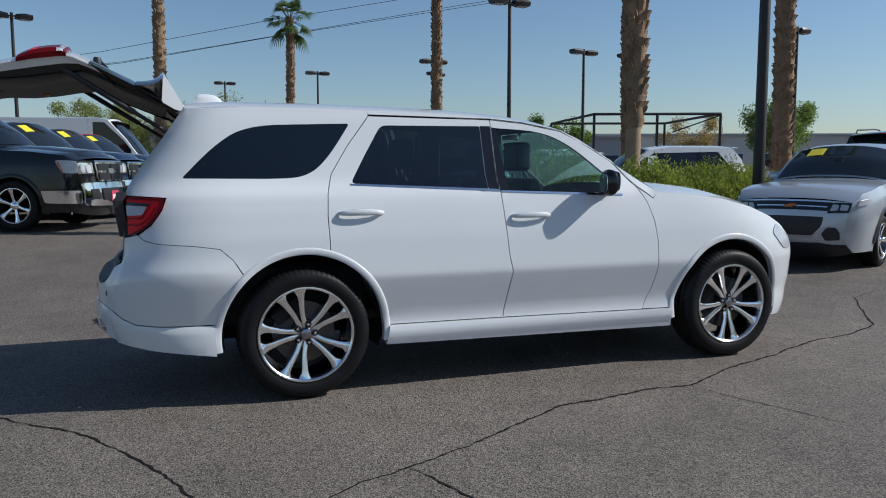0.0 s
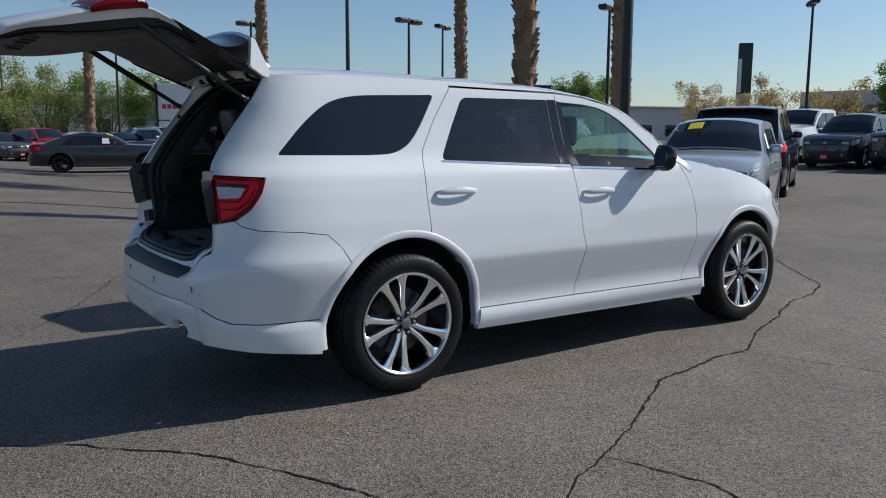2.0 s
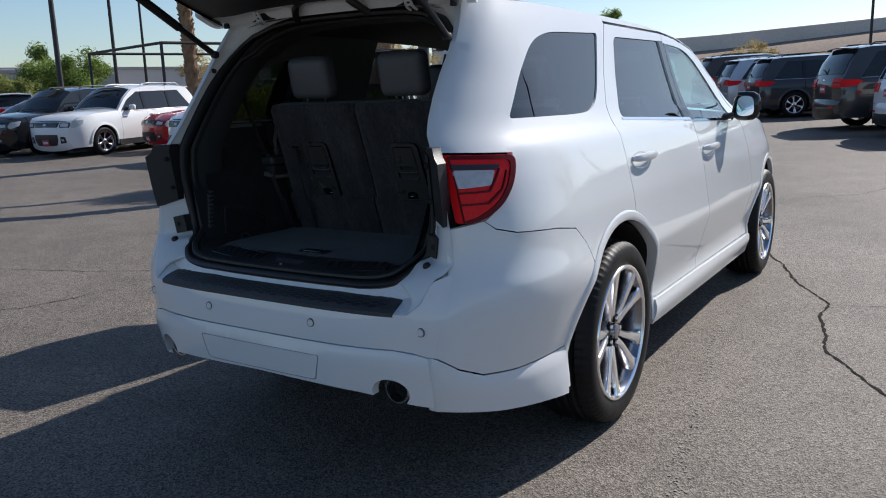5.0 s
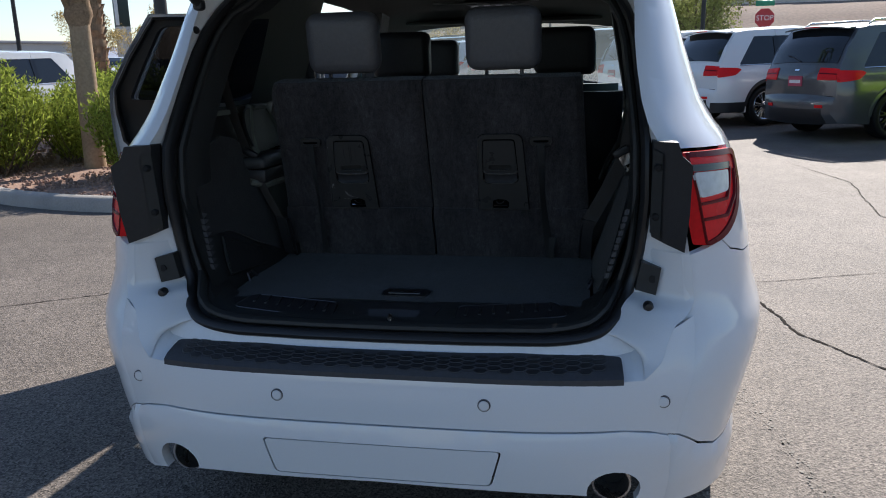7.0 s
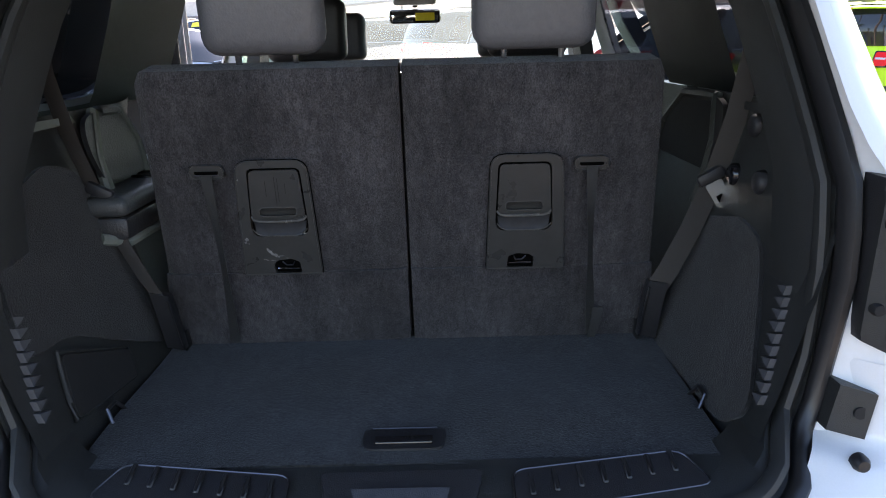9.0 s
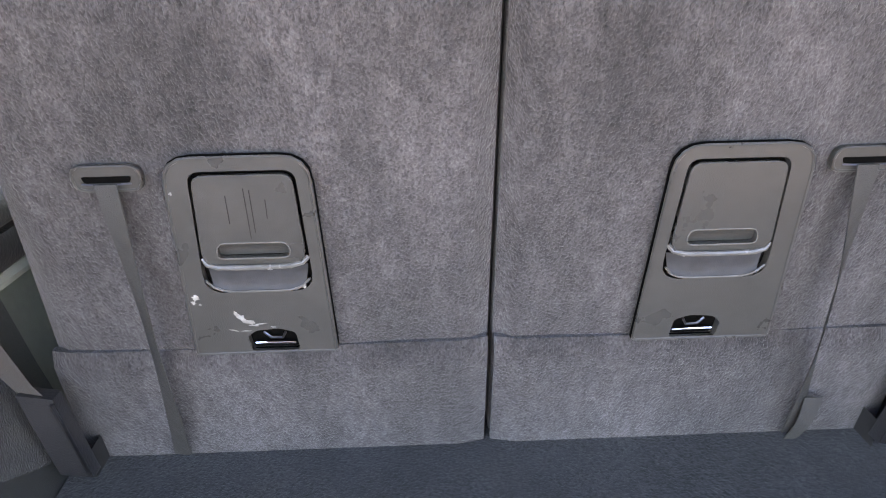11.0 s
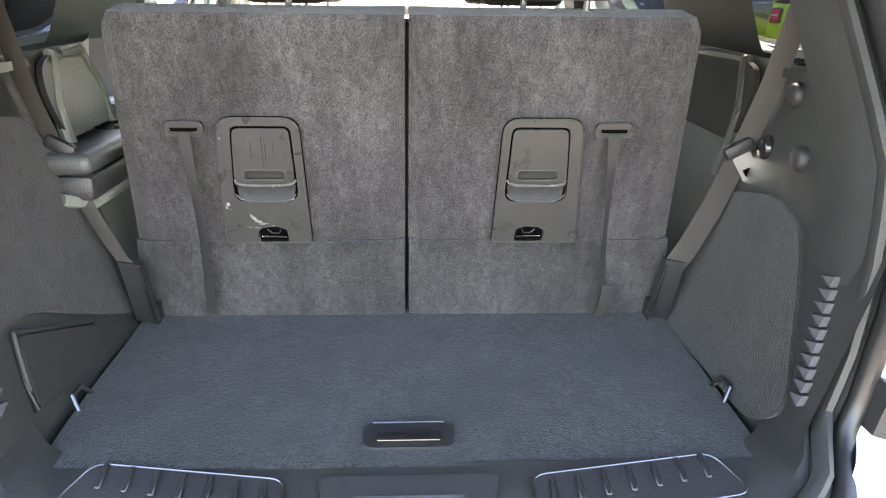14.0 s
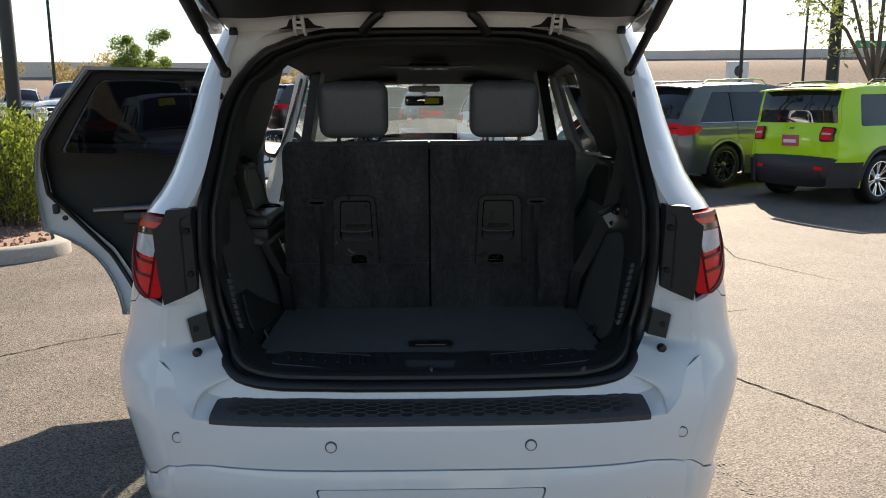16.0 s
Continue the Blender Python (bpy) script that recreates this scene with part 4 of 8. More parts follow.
# smooth painted corners between bumper, step pad and seal
for s in (1, -1):
    pairs = [((rear_x(y, z) - .004, y, z), q) for y, z, q in ((.600, .704, (-1.017, .498, .786)), (.622, .723, (-1.009, .511, .792)), (.640, .743, (-1.001, .521, .798)), (.652, .776, (-.988, .535, .810)), (.668, .809, (-.972, .548, .826)), (.695, .829, (-.954, .562, .846)))]
    for z in (.858, .89, .93, .968):
        xo = HR(z) + .10
        pairs.append(((xo - .003, half_width(xo, z), z), (xo + .070, SEAL_Y(z) + .012, z)))
    rail = lambda i, k: (Vector(pairs[max(0, min(len(pairs) - 1, i))][k]))
    def corner(u, v):
        t = u * (len(pairs) - 1)
        i = min(int(t), len(pairs) - 2)
        f, ends = t - i, []
        for k in (0, 1):
            p0, p1, p2, p3 = rail(i - 1, k), rail(i, k), rail(i + 1, k), rail(i + 2, k)
            ends.append(.5 * (2 * p1 + (p2 - p0) * f + (2 * p0 - 5 * p1 + 4 * p2 - p3) * f * f + (3 * p1 - p0 - 3 * p2 + p3) * f ** 3))
        m = ends[0].lerp(ends[1], .5) + Vector((-.008 - .026 * min(1, u * 3.2), 0, -.006 * (1 - u)))
        p = ends[0] * (1 - v) ** 2 + m * 2 * v * (1 - v) + ends[1] * v * v
        fold = Vector(shelf_in(.600))
        q = ends[0].lerp(fold, v * 2) if v < .5 else fold.lerp(ends[1], v * 2 - 1)
        p = p.lerp(q + Vector((-.001, 0, .001)), max(0, 1 - u * 4) ** 1.5)
        return (p.x, s * p.y, p.z)
    part("corner_jamb", Shape().grid(corner, 36, 14), white_paint, suv, "white painted corner beside the step pad", 70)
def toward(lp, d, dx):
    return [p + Vector((dx, -d * max(-1, min(1, p.y / .45)), d * (1 if p.z < .9 else 0) - d * (1 if p.z > 1.6 else 0))) for p in lp]
seal = []
for i, p in enumerate(LOOP_I):
    t = (LOOP_I[(i + 1) % len(LOOP_I)] - LOOP_I[i - 1]).normalized()
    a = t.cross(Vector((1, 0, .3))).normalized()
    b = t.cross(a).normalized()
    g = max(0.0, min(1.0, (p.z - .95) / .15))
    seal.append([p + Vector((-.012 * g, 0, 0)) + a * .0135 * math.cos(k) + b * (.016 + .011 * g) * math.sin(k) for k in (2 * math.pi * j / 10 for j in range(10))])
part("tailgate_seal", Shape().rings(seal + [seal[0]], True, False), rubber, suv, "black rubber tailgate seal")
seal2 = toward(LOOP_I, .022, .018)
rows = []
for i, p in enumerate(seal2):
    t = (seal2[(i + 1) % len(seal2)] - seal2[i - 1]).normalized()
    a = t.cross(Vector((1, 0, .3))).normalized()
    b = t.cross(a).normalized()
    rows.append([p + a * .010 * math.cos(k) + b * .014 * math.sin(k) for k in (2 * math.pi * j / 8 for j in range(8))])
part("inner_seal_lip", Shape().rings(rows + [rows[0]], True, False), trim_dark, suv)
part("opening_trim", Shape().rings(ring_rows(LOOP_I, toward(LOOP_I, .03, .05), toward(LOOP_I, .03, .16)), False), trim_dark, suv, "dark plastic trim inside the opening")
for s in (1, -1):
    f = lambda y, z, d: (HR(z) + .10 + .75 * (half_width(HR(z) + .10, z) - y) - .030 + d, s * y, z)
    br = part("lamp_bracket", Shape().prism([(.616, 1.0), (.644, .988), (.686, .974), (.692, 1.06), (.692, 1.175), (.672, 1.192), (.662, 1.222), (.612, 1.222)], f, .05), black_plastic, suv, "black lamp mounting cover")
    part("bracket_flange", Shape().prism([(.612, 1.01), (.634, 1.0), (.632, 1.195), (.612, 1.205)], lambda y, z, d: f(y, z, d - .006), .010), trim_dark, br)
    for z in (1.05, 1.165):
        part("bracket_bolt", Shape().lathe([(0, -.006), (.007, -.005), (.009, 0), (.009, .01)], 12, pose(f(.623, z, 0)[0] - .008, s * .623, z, 0, 0, -90)), underbody, br)
    lb = part("catch_bracket", Shape().prism([(.596, .938), (.640, .928), (.630, .862), (.584, .870)], lambda y, z, d: (-.962 + d + .35 * (.64 - y), s * y, z), .04), trim_dark, suv, "grey metal guide bracket")
    part("bracket_hole", Shape().lathe([(0, -.001), (.009, -.001), (.009, .004)], 12, pose(-.9565, s * .622, .900, 0, 0, -90)), underbody, lb)
    for y, z, x in ((.612, .843, -.990), (.585, 1.508, -.738)):
        part("rubber_plug", Shape().lathe([(0, -.008), (.008, -.007), (.012, 0), (.012, .012)], 14, pose(x, s * y, z, 0, 0, -90)), rubber, suv)

# cargo sill with scuff plates and the latch striker
sill = Shape()
sill_z = line_fn([(-1.045, .768), (-1.0, .788), (-.96, .802), (-.90, .812)])
sill.grid(lambda u, v: (-1.043 + .145 * v + .025 * (1 - v) * abs(2 * u - 1) ** 4, (.485 + .02 * v) * (2 * u - 1), sill_z(-1.043 + .145 * v) + .010 * (1 - v) * abs(2 * u - 1) ** 4), 40, 10)
cargo_sill = part("cargo_sill", sill, trim_dark, suv, "dark plastic loading sill")
for s in (1, -1):
    outl = rounded([(s * .155, -1.004), (s * .43, -.965), (s * .40, -.895), (s * .155, -.93)], .02)
    sp = part("scuff_plate", Shape().prism(dense(outl, .02), lambda y, x, d: (x, y, sill_z(x) + .005 - d), .008), black_plastic, cargo_sill)
    for i in range(7):
        y = s * (.18 + .034 * i)
        x = -.958 + .012 * i * .55
        part("slot", Shape().box((0, 0, 0), (.042, .008, .004), .0018, pose(x, y, sill_z(x) + .006, 0, -12, 0), 1), rubber, sp)
    part("scuff_edge", Shape().tube([(p[1], p[0], sill_z(p[1]) + .0055) for p in outl + outl[:1]], .0013, 6), rim_grey, sp)
rec = Shape()
rec.prism(rounded([(-.115, -.925), (.115, -.925), (.105, -.975), (.075, -1.02), (-.075, -1.02), (-.105, -.975)], .012), lambda y, x, d: (x, y, sill_z(x) + .005 - d), .012)
latch = part("striker_housing", rec, black_plastic, cargo_sill)
part("striker_cup", Shape().grid(lambda u, v: (-.962 - .050 * v, (.068 - .014 * v) * (2 * u - 1), sill_z(-.962 - .05 * v) + .0075), 8, 4), pad_plastic, latch)
part("striker", Shape().tube([(-.998, 0, .775), (-1.001, 0, .800), (-1.008, 0, .807), (-1.022, 0, .803), (-1.028, 0, .765)], .0055, 10), steel, latch, "bright steel striker loop")

# cargo floor
fl = Shape()
fl.slab(lambda u, v, d: (-.905 + .56 * u, (.478 + .008 * u) * (2 * v - 1), .812 - .02 * d - .003 * math.cos(u * 9) * math.sin(v * 7)), 14, 14)
part("cargo_floor", fl, carpet_dark, suv, "charcoal carpeted load floor")
hd = part("floor_handle", Shape().prism(rounded([(-.064, -.806), (.064, -.806), (.060, -.868), (-.060, -.868)], .016), lambda y, x, d: (x, y, .8165 - d), .012), black_plastic, suv, "black floor lift handle")
part("handle_grip", Shape().box((-.845, 0, .818), (.022, .088, .006), .003), black_gloss, hd)
part("handle_edge", Shape().tube([(-.806, -.05, .8175), (-.806, .05, .8175)], .0012, 6), rim_grey, hd)
for s in (1, -1):
    part("tie_down", Shape().tube([(-.70, s * .475, .812), (-.715, s * .485, .832), (-.745, s * .485, .832), (-.755, s * .475, .812)], .0035, 8), rim_grey, suv, "chrome tie-down loop")

# side trims of the load space
def wall_y(x, z):
    b = np.interp(z, [.80, .90, 1.05, 1.2, 1.28], [.490, .530, .575, .605, .618])
    return float(b - .035 * math.exp(-((x + .05) / .30) ** 2) * (1 if z < 1.05 else max(0, 1 - (z - 1.05) / .1)))
for s in (1, -1):
    tr = Shape()
    tr.grid(lambda u, v: ((lambda z: (HR(z) + .17 + u * (-.38 - HR(z) - .17), s * wall_y(HR(z) + .17 + u * (-.38 - HR(z) - .17), z), z))(.80 + .49 * v)), 18, 18)
    def forward(u, v):
        z = .80 + .49 * v
        xe = float(np.interp(z, [.80, 1.0, 1.08, 1.29], [.42, .24, .17, .19])) if s > 0 else .46
        x = -.38 + (xe + .38) * u
        k = max(0.0, (x + .20) / (xe + .20)) ** 1.15 if s > 0 else 0.0
        return (x, s * (wall_y(x, z) + k * (half_width(x, z) - .03 - wall_y(x, z))), z)
    fw = Shape().grid(forward, 18, 12)
    # Left trim takes the sunlit tone, right trim the shaded one.
    part("third_row_side_trim", fw, trim_olive_lit if s > 0 else trim_olive_shaded, suv, "olive-grey side trim beside the third row")
    side_trim = part("side_trim", tr, trim_dark, suv, "dark moulded load-space side trim")
    pad_s = Shape()
    pad_s.prism(rounded([(-.81, .812), (-.44, .812), (-.437, 1.06), (-.60, 1.095), (-.70, 1.078), (-.755, 1.01), (-.865, .855)] if s < 0 else [(-.44, .83), (-.435, 1.05), (-.50, 1.19), (-.60, 1.215), (-.82, 1.16), (-.85, .96), (-.72, .955), (-.56, .88)], .035), lambda x, z, d: (x, s * (wall_y(x, z) - .007 + d), z), .02)
    part("trim_carpet", pad_s, carpet_side, side_trim)
    # Fins take a lighter plastic in place of light caught on their edges.
    for i in range(10):
        z, fx = .880 + .0165 * i, -.872 + .0056 * i
        part("vent_fin", Shape().prism([(fx - .012, z), (fx + .016, z + .007), (fx - .012, z + .0145)], lambda x, zz, d: (x, s * (wall_y(x, zz) - .010 + d), zz), .014), slate_plastic, side_trim)
    part("trim_hook", Shape().box((-.80, s * (wall_y(-.8, 1.205) - .012), 1.205), (.05, .02, .022), .006), black_plastic, side_trim)
    if s < 0:
        for kx, kz in ((-.562, 1.245), (-.52, 1.154), (-.635, 1.159), (-.789, 1.152)):
            part("trim_knob", Shape().lathe([(0, -.012), (.014, -.012), (.019, -.008), (.021, 0), (.021, .01)], 18, pose(kx, -wall_y(kx, kz), kz, 0, 0, 180)), black_gloss if kx == -.52 else black_plastic, side_trim)
        part("trim_step", Shape().prism([(-.66, 1.215), (-.83, 1.215), (-.83, 1.235), (-.66, 1.235)], lambda x, z, d: (x, -(wall_y(x, z) - .012 + d), z), .02), trim_dark, side_trim)
    else:
        for kx, kz in ((-.742, 1.150), (-.792, 1.082)):
            part("trim_knob", Shape().lathe([(0, -.008), (.012, -.008), (.018, -.005), (.020, 0), (.020, .01)], 18, pose(kx, wall_y(kx, kz), kz) @ Matrix.Diagonal((1, 1, 1.5, 1))), black_plastic, side_trim)
        part("bag_hook", Shape().box((-.735, wall_y(-.735, 1.215) - .014, 1.215), (.06, .026, .018), .006), black_plastic, side_trim)
        part("side_pocket", Shape().prism(rounded([(-.772, .94), (-.58, .872), (-.60, .83), (-.81, .85)], .01), lambda x, z, d: (x, wall_y(x, z) - .011 + d, z), .01), underbody, side_trim, "dark open side pocket")
        part("pocket_rim", Shape().tube([(x, wall_y(x, z) - .006, z) for x, z in dense([(-.775, .945), (-.578, .876), (-.597, .828), (-.813, .848), (-.775, .945)], .03, False)], .004, 6), trim_dark, side_trim)
    if s > 0:
        ar = Shape()
        ar.box((-.30, s * .562, 1.118), (.42, .105, .038), .016, None, 3)
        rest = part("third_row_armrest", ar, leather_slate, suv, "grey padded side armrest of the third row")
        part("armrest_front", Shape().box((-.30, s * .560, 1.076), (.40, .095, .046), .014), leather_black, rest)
        part("armrest_rim", Shape().tube([(-.10, s * .53, 1.050), (-.30, s * .522, 1.046), (-.47, s * .528, 1.046), (-.515, s * .560, 1.062)], .011, 8), trim_grey_lit, rest, "pale moulded rim under the armrest")
    on_wall = lambda o: (lambda x, z, d: (x, s * (wall_y(x, z) - o + d), z))
    # Panel and rim are darker on the right, its shade put into the colour.
    part("arm_recess", Shape().prism(rounded([(-.41, 1.145), (-.44, 1.22), (-.43, 1.272), (-.36, 1.286)] + ([(-.25, 1.270), (-.215, 1.23), (-.205, 1.145)] if s > 0 else [(-.15, 1.270), (-.09, 1.23), (-.075, 1.145)]), .03), on_wall(.016), .010), leather_black if s > 0 else underbody, suv, "black padded panel above the side armrest" if s > 0 else "black recess above the side armrest")
    part("arm_rim", Shape().tube([on_wall(.010)(x, z, 0) for x, z in dense([(-.40, 1.08), (-.405, 1.20), (-.37, 1.282)] + ([(-.25, 1.278), (-.200, 1.21), (-.195, 1.08), (-.19, 1.0)] if s > 0 else [(-.17, 1.278), (-.06, 1.21), (-.04, 1.08), (-.03, 1.0)]), .03, False)], .012, 8), trim_grey_lit if s > 0 else trim_olive_shaded, suv, "pale moulded rim round the armrest")
    if s > 0:
        part("cup_ring", Shape().lathe([(.028, 0), (.036, .004), (.040, .002), (.040, -.004)], 20, pose(-.24, s * .56, 1.138, 90, 0, 0)), black_gloss, suv)
    # Hole made smaller than the window, most on the right, to block sunlight.
    hole = [(min(x * 1.03 + .003, (-.09 if s > 0 else -.155) + .02 * (z - 1.45)), 1.455 + (z - 1.455) * ((.74 if s > 0 else .60) if z > 1.455 else 1.07)) for x, z in QWIN]
    up = [(HR(z) + .19, z) for z in (1.27, 1.33, 1.39, 1.45, 1.51, 1.57, 1.63)] + [(-.42, 1.675), (.43, 1.675), (.41, 1.27)]
    # Left pillar trim is lightened for the daylight that falls on it.
    part("pillar_trim_inner", sheet(up, [hole], lambda x, z, d: (x, s * (min(half_width(x, z), SEAL_Y(z) + .05) - .045), z) if x < -.45 else (x, s * (half_width(x, z) - .05), z), .05, 0), trim_grey_lit if s > 0 else trim_dark, suv, "moulded rear pillar trim")
    bl = Shape()
    pts = [(-.585, s * .592, 1.47), (-.555, s * .600, 1.37), (-.515, s * .592, 1.25), (-.475, s * .572, 1.13)]
    pts2 = [(-.475, s * .572, 1.13), (-.492, s * .528, 1.04), (-.500, s * .490, .97), (-.492, s * .470, .93)]
    for q in (pts, pts2):
        bl.rings([[Vector(p) + Vector((0, dy, dz)) for dy, dz in ((-.017, -.009), (.017, .009), (.018, .012), (-.016, -.006))] for p in q])
    belt = part("seat_belt", bl, belt_webbing, suv, "grey-beige seat belt of the third row")
    m = pose(-.482, s * .574, 1.125, s * 28, 0, 0)
    part("belt_tongue", Shape().prism(rounded([(-.017, .012), (.017, .012), (.013, -.040), (-.013, -.040)], .006), lambda y, z, d: tuple(m @ Vector((-.006 + d, y, z))), .003), chrome, belt, "bright steel belt tongue")
    part("tongue_slot", Shape().prism(rounded([(-.007, -.016), (.007, -.016), (.006, -.032), (-.006, -.032)], .002), lambda y, z, d: tuple(m @ Vector((-.0075 + d, y, z))), .001), cavity_shade, belt)
    part("belt_stop", Shape().box((-.006, 0, .024), (.018, .052, .024), .007, m), black_plastic, belt)
    part("belt_anchor", Shape().rings([[Vector(c) + Vector(o) for o in ((-.010, -.018, 0), (-.010, .018, .006), (.010, .018, .006), (.010, -.018, 0))] for c in ((-.492, s * .472, .945), (-.484, s * .466, .90), (-.462, s * .464, .838), (-.455, s * .464, .822))]), black_plastic, belt, "black plastic belt anchor sleeve")
    part("anchor_edge", Shape().tube([(-.504, s * .455, .94), (-.494, s * .450, .90), (-.472, s * .447, .835)], .0022, 6), rim_grey, belt)

# third-row seat backs, carpeted behind
def seat_x(z):
    return -.40 - .33 * (z - .817)
for s in (1, -1):
    yo = lambda z: .474 - .026 * max(0, z - .95) / .42
    def back(u, v, d):
        z = .815 + .545 * v
        e = 1 - max(0, (v - .93) / .07) ** 2 * .25
        y = .003 + (yo(z) - .003 - (.005 if v > .97 else 0)) * u
        rim = .016 * (max(0, (abs(2 * u - 1) - .92) / .08) ** 2 + max(0, (v - .94) / .06) ** 2)
        return (seat_x(z) + rim + (.10 if d else 0) * e + .004 * math.sin(7 * u + 3 * v), s * y, z + (0 if not d else .01))
    part("headrest", Shape().box((0, 0, 0), (.085, .212, .172), .035, pose(-.525, s * .231, 1.468, 0, -10, 0), 4), leather, suv, "grey leather headrest")
    for k in (-.05, .05):
        part("headrest_post", Shape().tube([(-.50, s * .231 + k, 1.34), (-.515, s * .231 + k, 1.40)], .0055, 8), steel, suv)
    sb = part("rear_seat_back", Shape().slab(back, 24, 26), carpet_grey, suv, "grey carpeted back of a folding third-row seat")
    def flap(u, v, d):
        z = .808 + .165 * v
        y = .004 + (.478 - .006 * v - .004) * u
        rim = .008 * (max(0, (abs(2 * u - 1) - .95) / .05) ** 2 + max(0, (v - .9) / .1) ** 2)
        return (seat_x(z) - .012 + rim + .010 * d, s * y, z)
    part("carpet_flap", Shape().slab(flap, 16, 8), carpet_grey, sb, "carpeted hinge flap")
    sh_y = 0.0 if s > 0 else -.016
    def on_back(off):
        return lambda y, z, d: (seat_x(z) - off + d, s * (y + sh_y), z)
    frame_o = rounded([(.172, 1.202), (.298, 1.202), (.312, .974), (.166, .974)], [.025, .025, .004, .004])
    pocket = rounded([(.184, 1.189), (.2785, 1.189), (.288, 1.054), (.180, 1.054)], [.012, .012, .022, .022])
    notch = rounded([(.206, 1.000), (.222, 1.006), (.246, 1.004), (.256, .996), (.254, .976), (.204, .976)], .004)
    rel = part("release_panel", sheet(frame_o, [pocket, notch], on_back(.016), .03, .014, .012), panel_grey, sb, "worn grey seat release panel")
    part("panel_edge", Shape().tube([on_back(.0152)(y, z, 0) for y, z in dense(frame_o + frame_o[:1], .012, False)], .0019, 6), panel_grey, rel)
    # Black tube drawn as the line of shade round the panel.
    part("panel_gap", Shape().tube([on_back(.0098)(y, z, 0) for y, z in dense(frame_o + frame_o[:1], .012, False)], .0028, 6), cavity_shade, rel)
    lid = rounded([(.1878, 1.1845), (.2748, 1.1845), (.2825, 1.086), (.1845, 1.086)], [.010, .010, .018, .018])
    slot = rounded([(.199, 1.1135), (.265, 1.1135), (.2685, 1.096), (.198, 1.096)], .008)
    part("handle_recess", Shape().prism(dense(pocket, .02), on_back(.0042), .003), cavity_shade, rel)
    part("release_handle", sheet(lid, [slot], lambda y, z, d: on_back(.0175 - .35 * max(0, 1.100 - z) ** 1.2)(y, z, d), .02, .009, .010), panel_grey, rel)
    part("handle_edge", Shape().tube([on_back(.0168)(y, z, 0) for y, z in dense(lid + lid[:1], .010, False)], .0010, 6), panel_grey, rel)
    part("slot_floor", Shape().grid(lambda u, v: on_back(.0070 + .009 * v ** 2)(.1985 + .0695 * u, 1.0965 + .017 * v, 0), 8, 5), panel_grey, rel)
    part("slot_edge", Shape().tube([on_back(.0178)(y, z, 0) for y, z in dense(slot + slot[:1], .008, False)], .0009, 6), edge_glint, rel)
    part("handle_bar", Shape().tube([on_back(.012)(.1825, 1.095, 0), on_back(.0155)(.188, 1.0885, 0), on_back(.0185)(.200, 1.0860, 0), on_back(.019)(.238, 1.0855, 0), on_back(.0185)(.268, 1.0860, 0), on_back(.0155)(.2795, 1.0885, 0), on_back(.012)(.2835, 1.095, 0)], .0028, 8), edge_glint, rel)
    part("recess_dish", Shape().grid(lambda u, v: on_back(.0158 - .0085 * math.sin(math.pi * .5 * v) ** .7)(.1845 + .098 * u + .004 * (1 - v) * (1 - 2 * u), 1.0555 + .028 * v + .005 * (abs(2 * u - 1) ** 4) * (1 - v), 0), 14, 8), dish_slate, rel, "smooth finger dish under the handle")
    part("dish_edge", Shape().tube([on_back(.0163)(.1835 + .1010 * k / 14, 1.0555 + .014 * abs(2 * k / 14 - 1) ** 6, 0) for k in range(15)], .0013, 6), edge_glint, rel)
    part("latch_pocket", Shape().prism(notch, on_back(.0048), .003), cavity_shade, rel)
    part("latch_bar", Shape().tube([on_back(.012)(.208, .984, 0), on_back(.013)(.228, .9855, 0), on_back(.012)(.250, .985, 0)], .0017, 8), chrome, rel)
    part("latch_hook", Shape().tube([on_back(.012)(.217, .999, 0), on_back(.013)(.221, .992, 0), on_back(.012)(.233, .992, 0), on_back(.011)(.240, .999, 0)], .0014, 6), rim_grey, rel)
    if s > 0:
        for yy, z0, z1 in ((.226, 1.170, 1.125), (.231, 1.172, 1.118), (.248, 1.165, 1.135), (.213, 1.160, 1.140)):
            part("scratch", Shape().prism([(yy, z0), (yy + .0009, z0), (yy + .0016, z1), (yy + .0008, z1)], on_back(.0181), .0006), underbody, rel)
    ytop, ybot = (.352, .345) if s > 0 else (.352, .376)
    part("strap_slot", Shape().prism(rounded([(ytop - .031, 1.195), (ytop + .031, 1.195), (ytop + .031, 1.169), (ytop - .031, 1.169)], .011), on_back(.006), .008), panel_grey, sb)
    part("slot_mouth", Shape().prism(rounded([(ytop - .022, 1.184), (ytop + .022, 1.184), (ytop + .020, 1.178), (ytop - .020, 1.178)], .002), on_back(.0075), .004), cavity_shade, sb)
    part("slot_rim", Shape().tube([on_back(.0068)(y, z, 0) for y, z in dense((lambda q: q + q[:1])(rounded([(ytop - .030, 1.194), (ytop + .030, 1.194), (ytop + .030, 1.170), (ytop - .030, 1.170)], .011)), .008, False)], .0014, 6), panel_grey, sb)
    part("slot_wire", Shape().tube([on_back(.0095)(ytop - .022, 1.1775, 0), on_back(.0115)(ytop, 1.1765, 0), on_back(.0095)(ytop + .022, 1.1775, 0)], .0009, 6), rim_grey, sb)
    strap = Shape()
    rr = []
    for i in range(15):
        q = i / 14
        z = 1.178 - .355 * q
        y = ytop + (ybot - ytop) * q - (.009 if s > 0 else .006) * math.sin(math.pi * q) + (.012 * q if s > 0 else 0)
        w = .0102 * (1 - .35 * math.sin(math.pi * min(1, q * 1.2)) ** 2 * (1 if s < 0 else .4))
        off = .012 + .018 * math.sin(math.pi * q) + .012 * q
        tw = .012 * math.sin(3.0 * q)
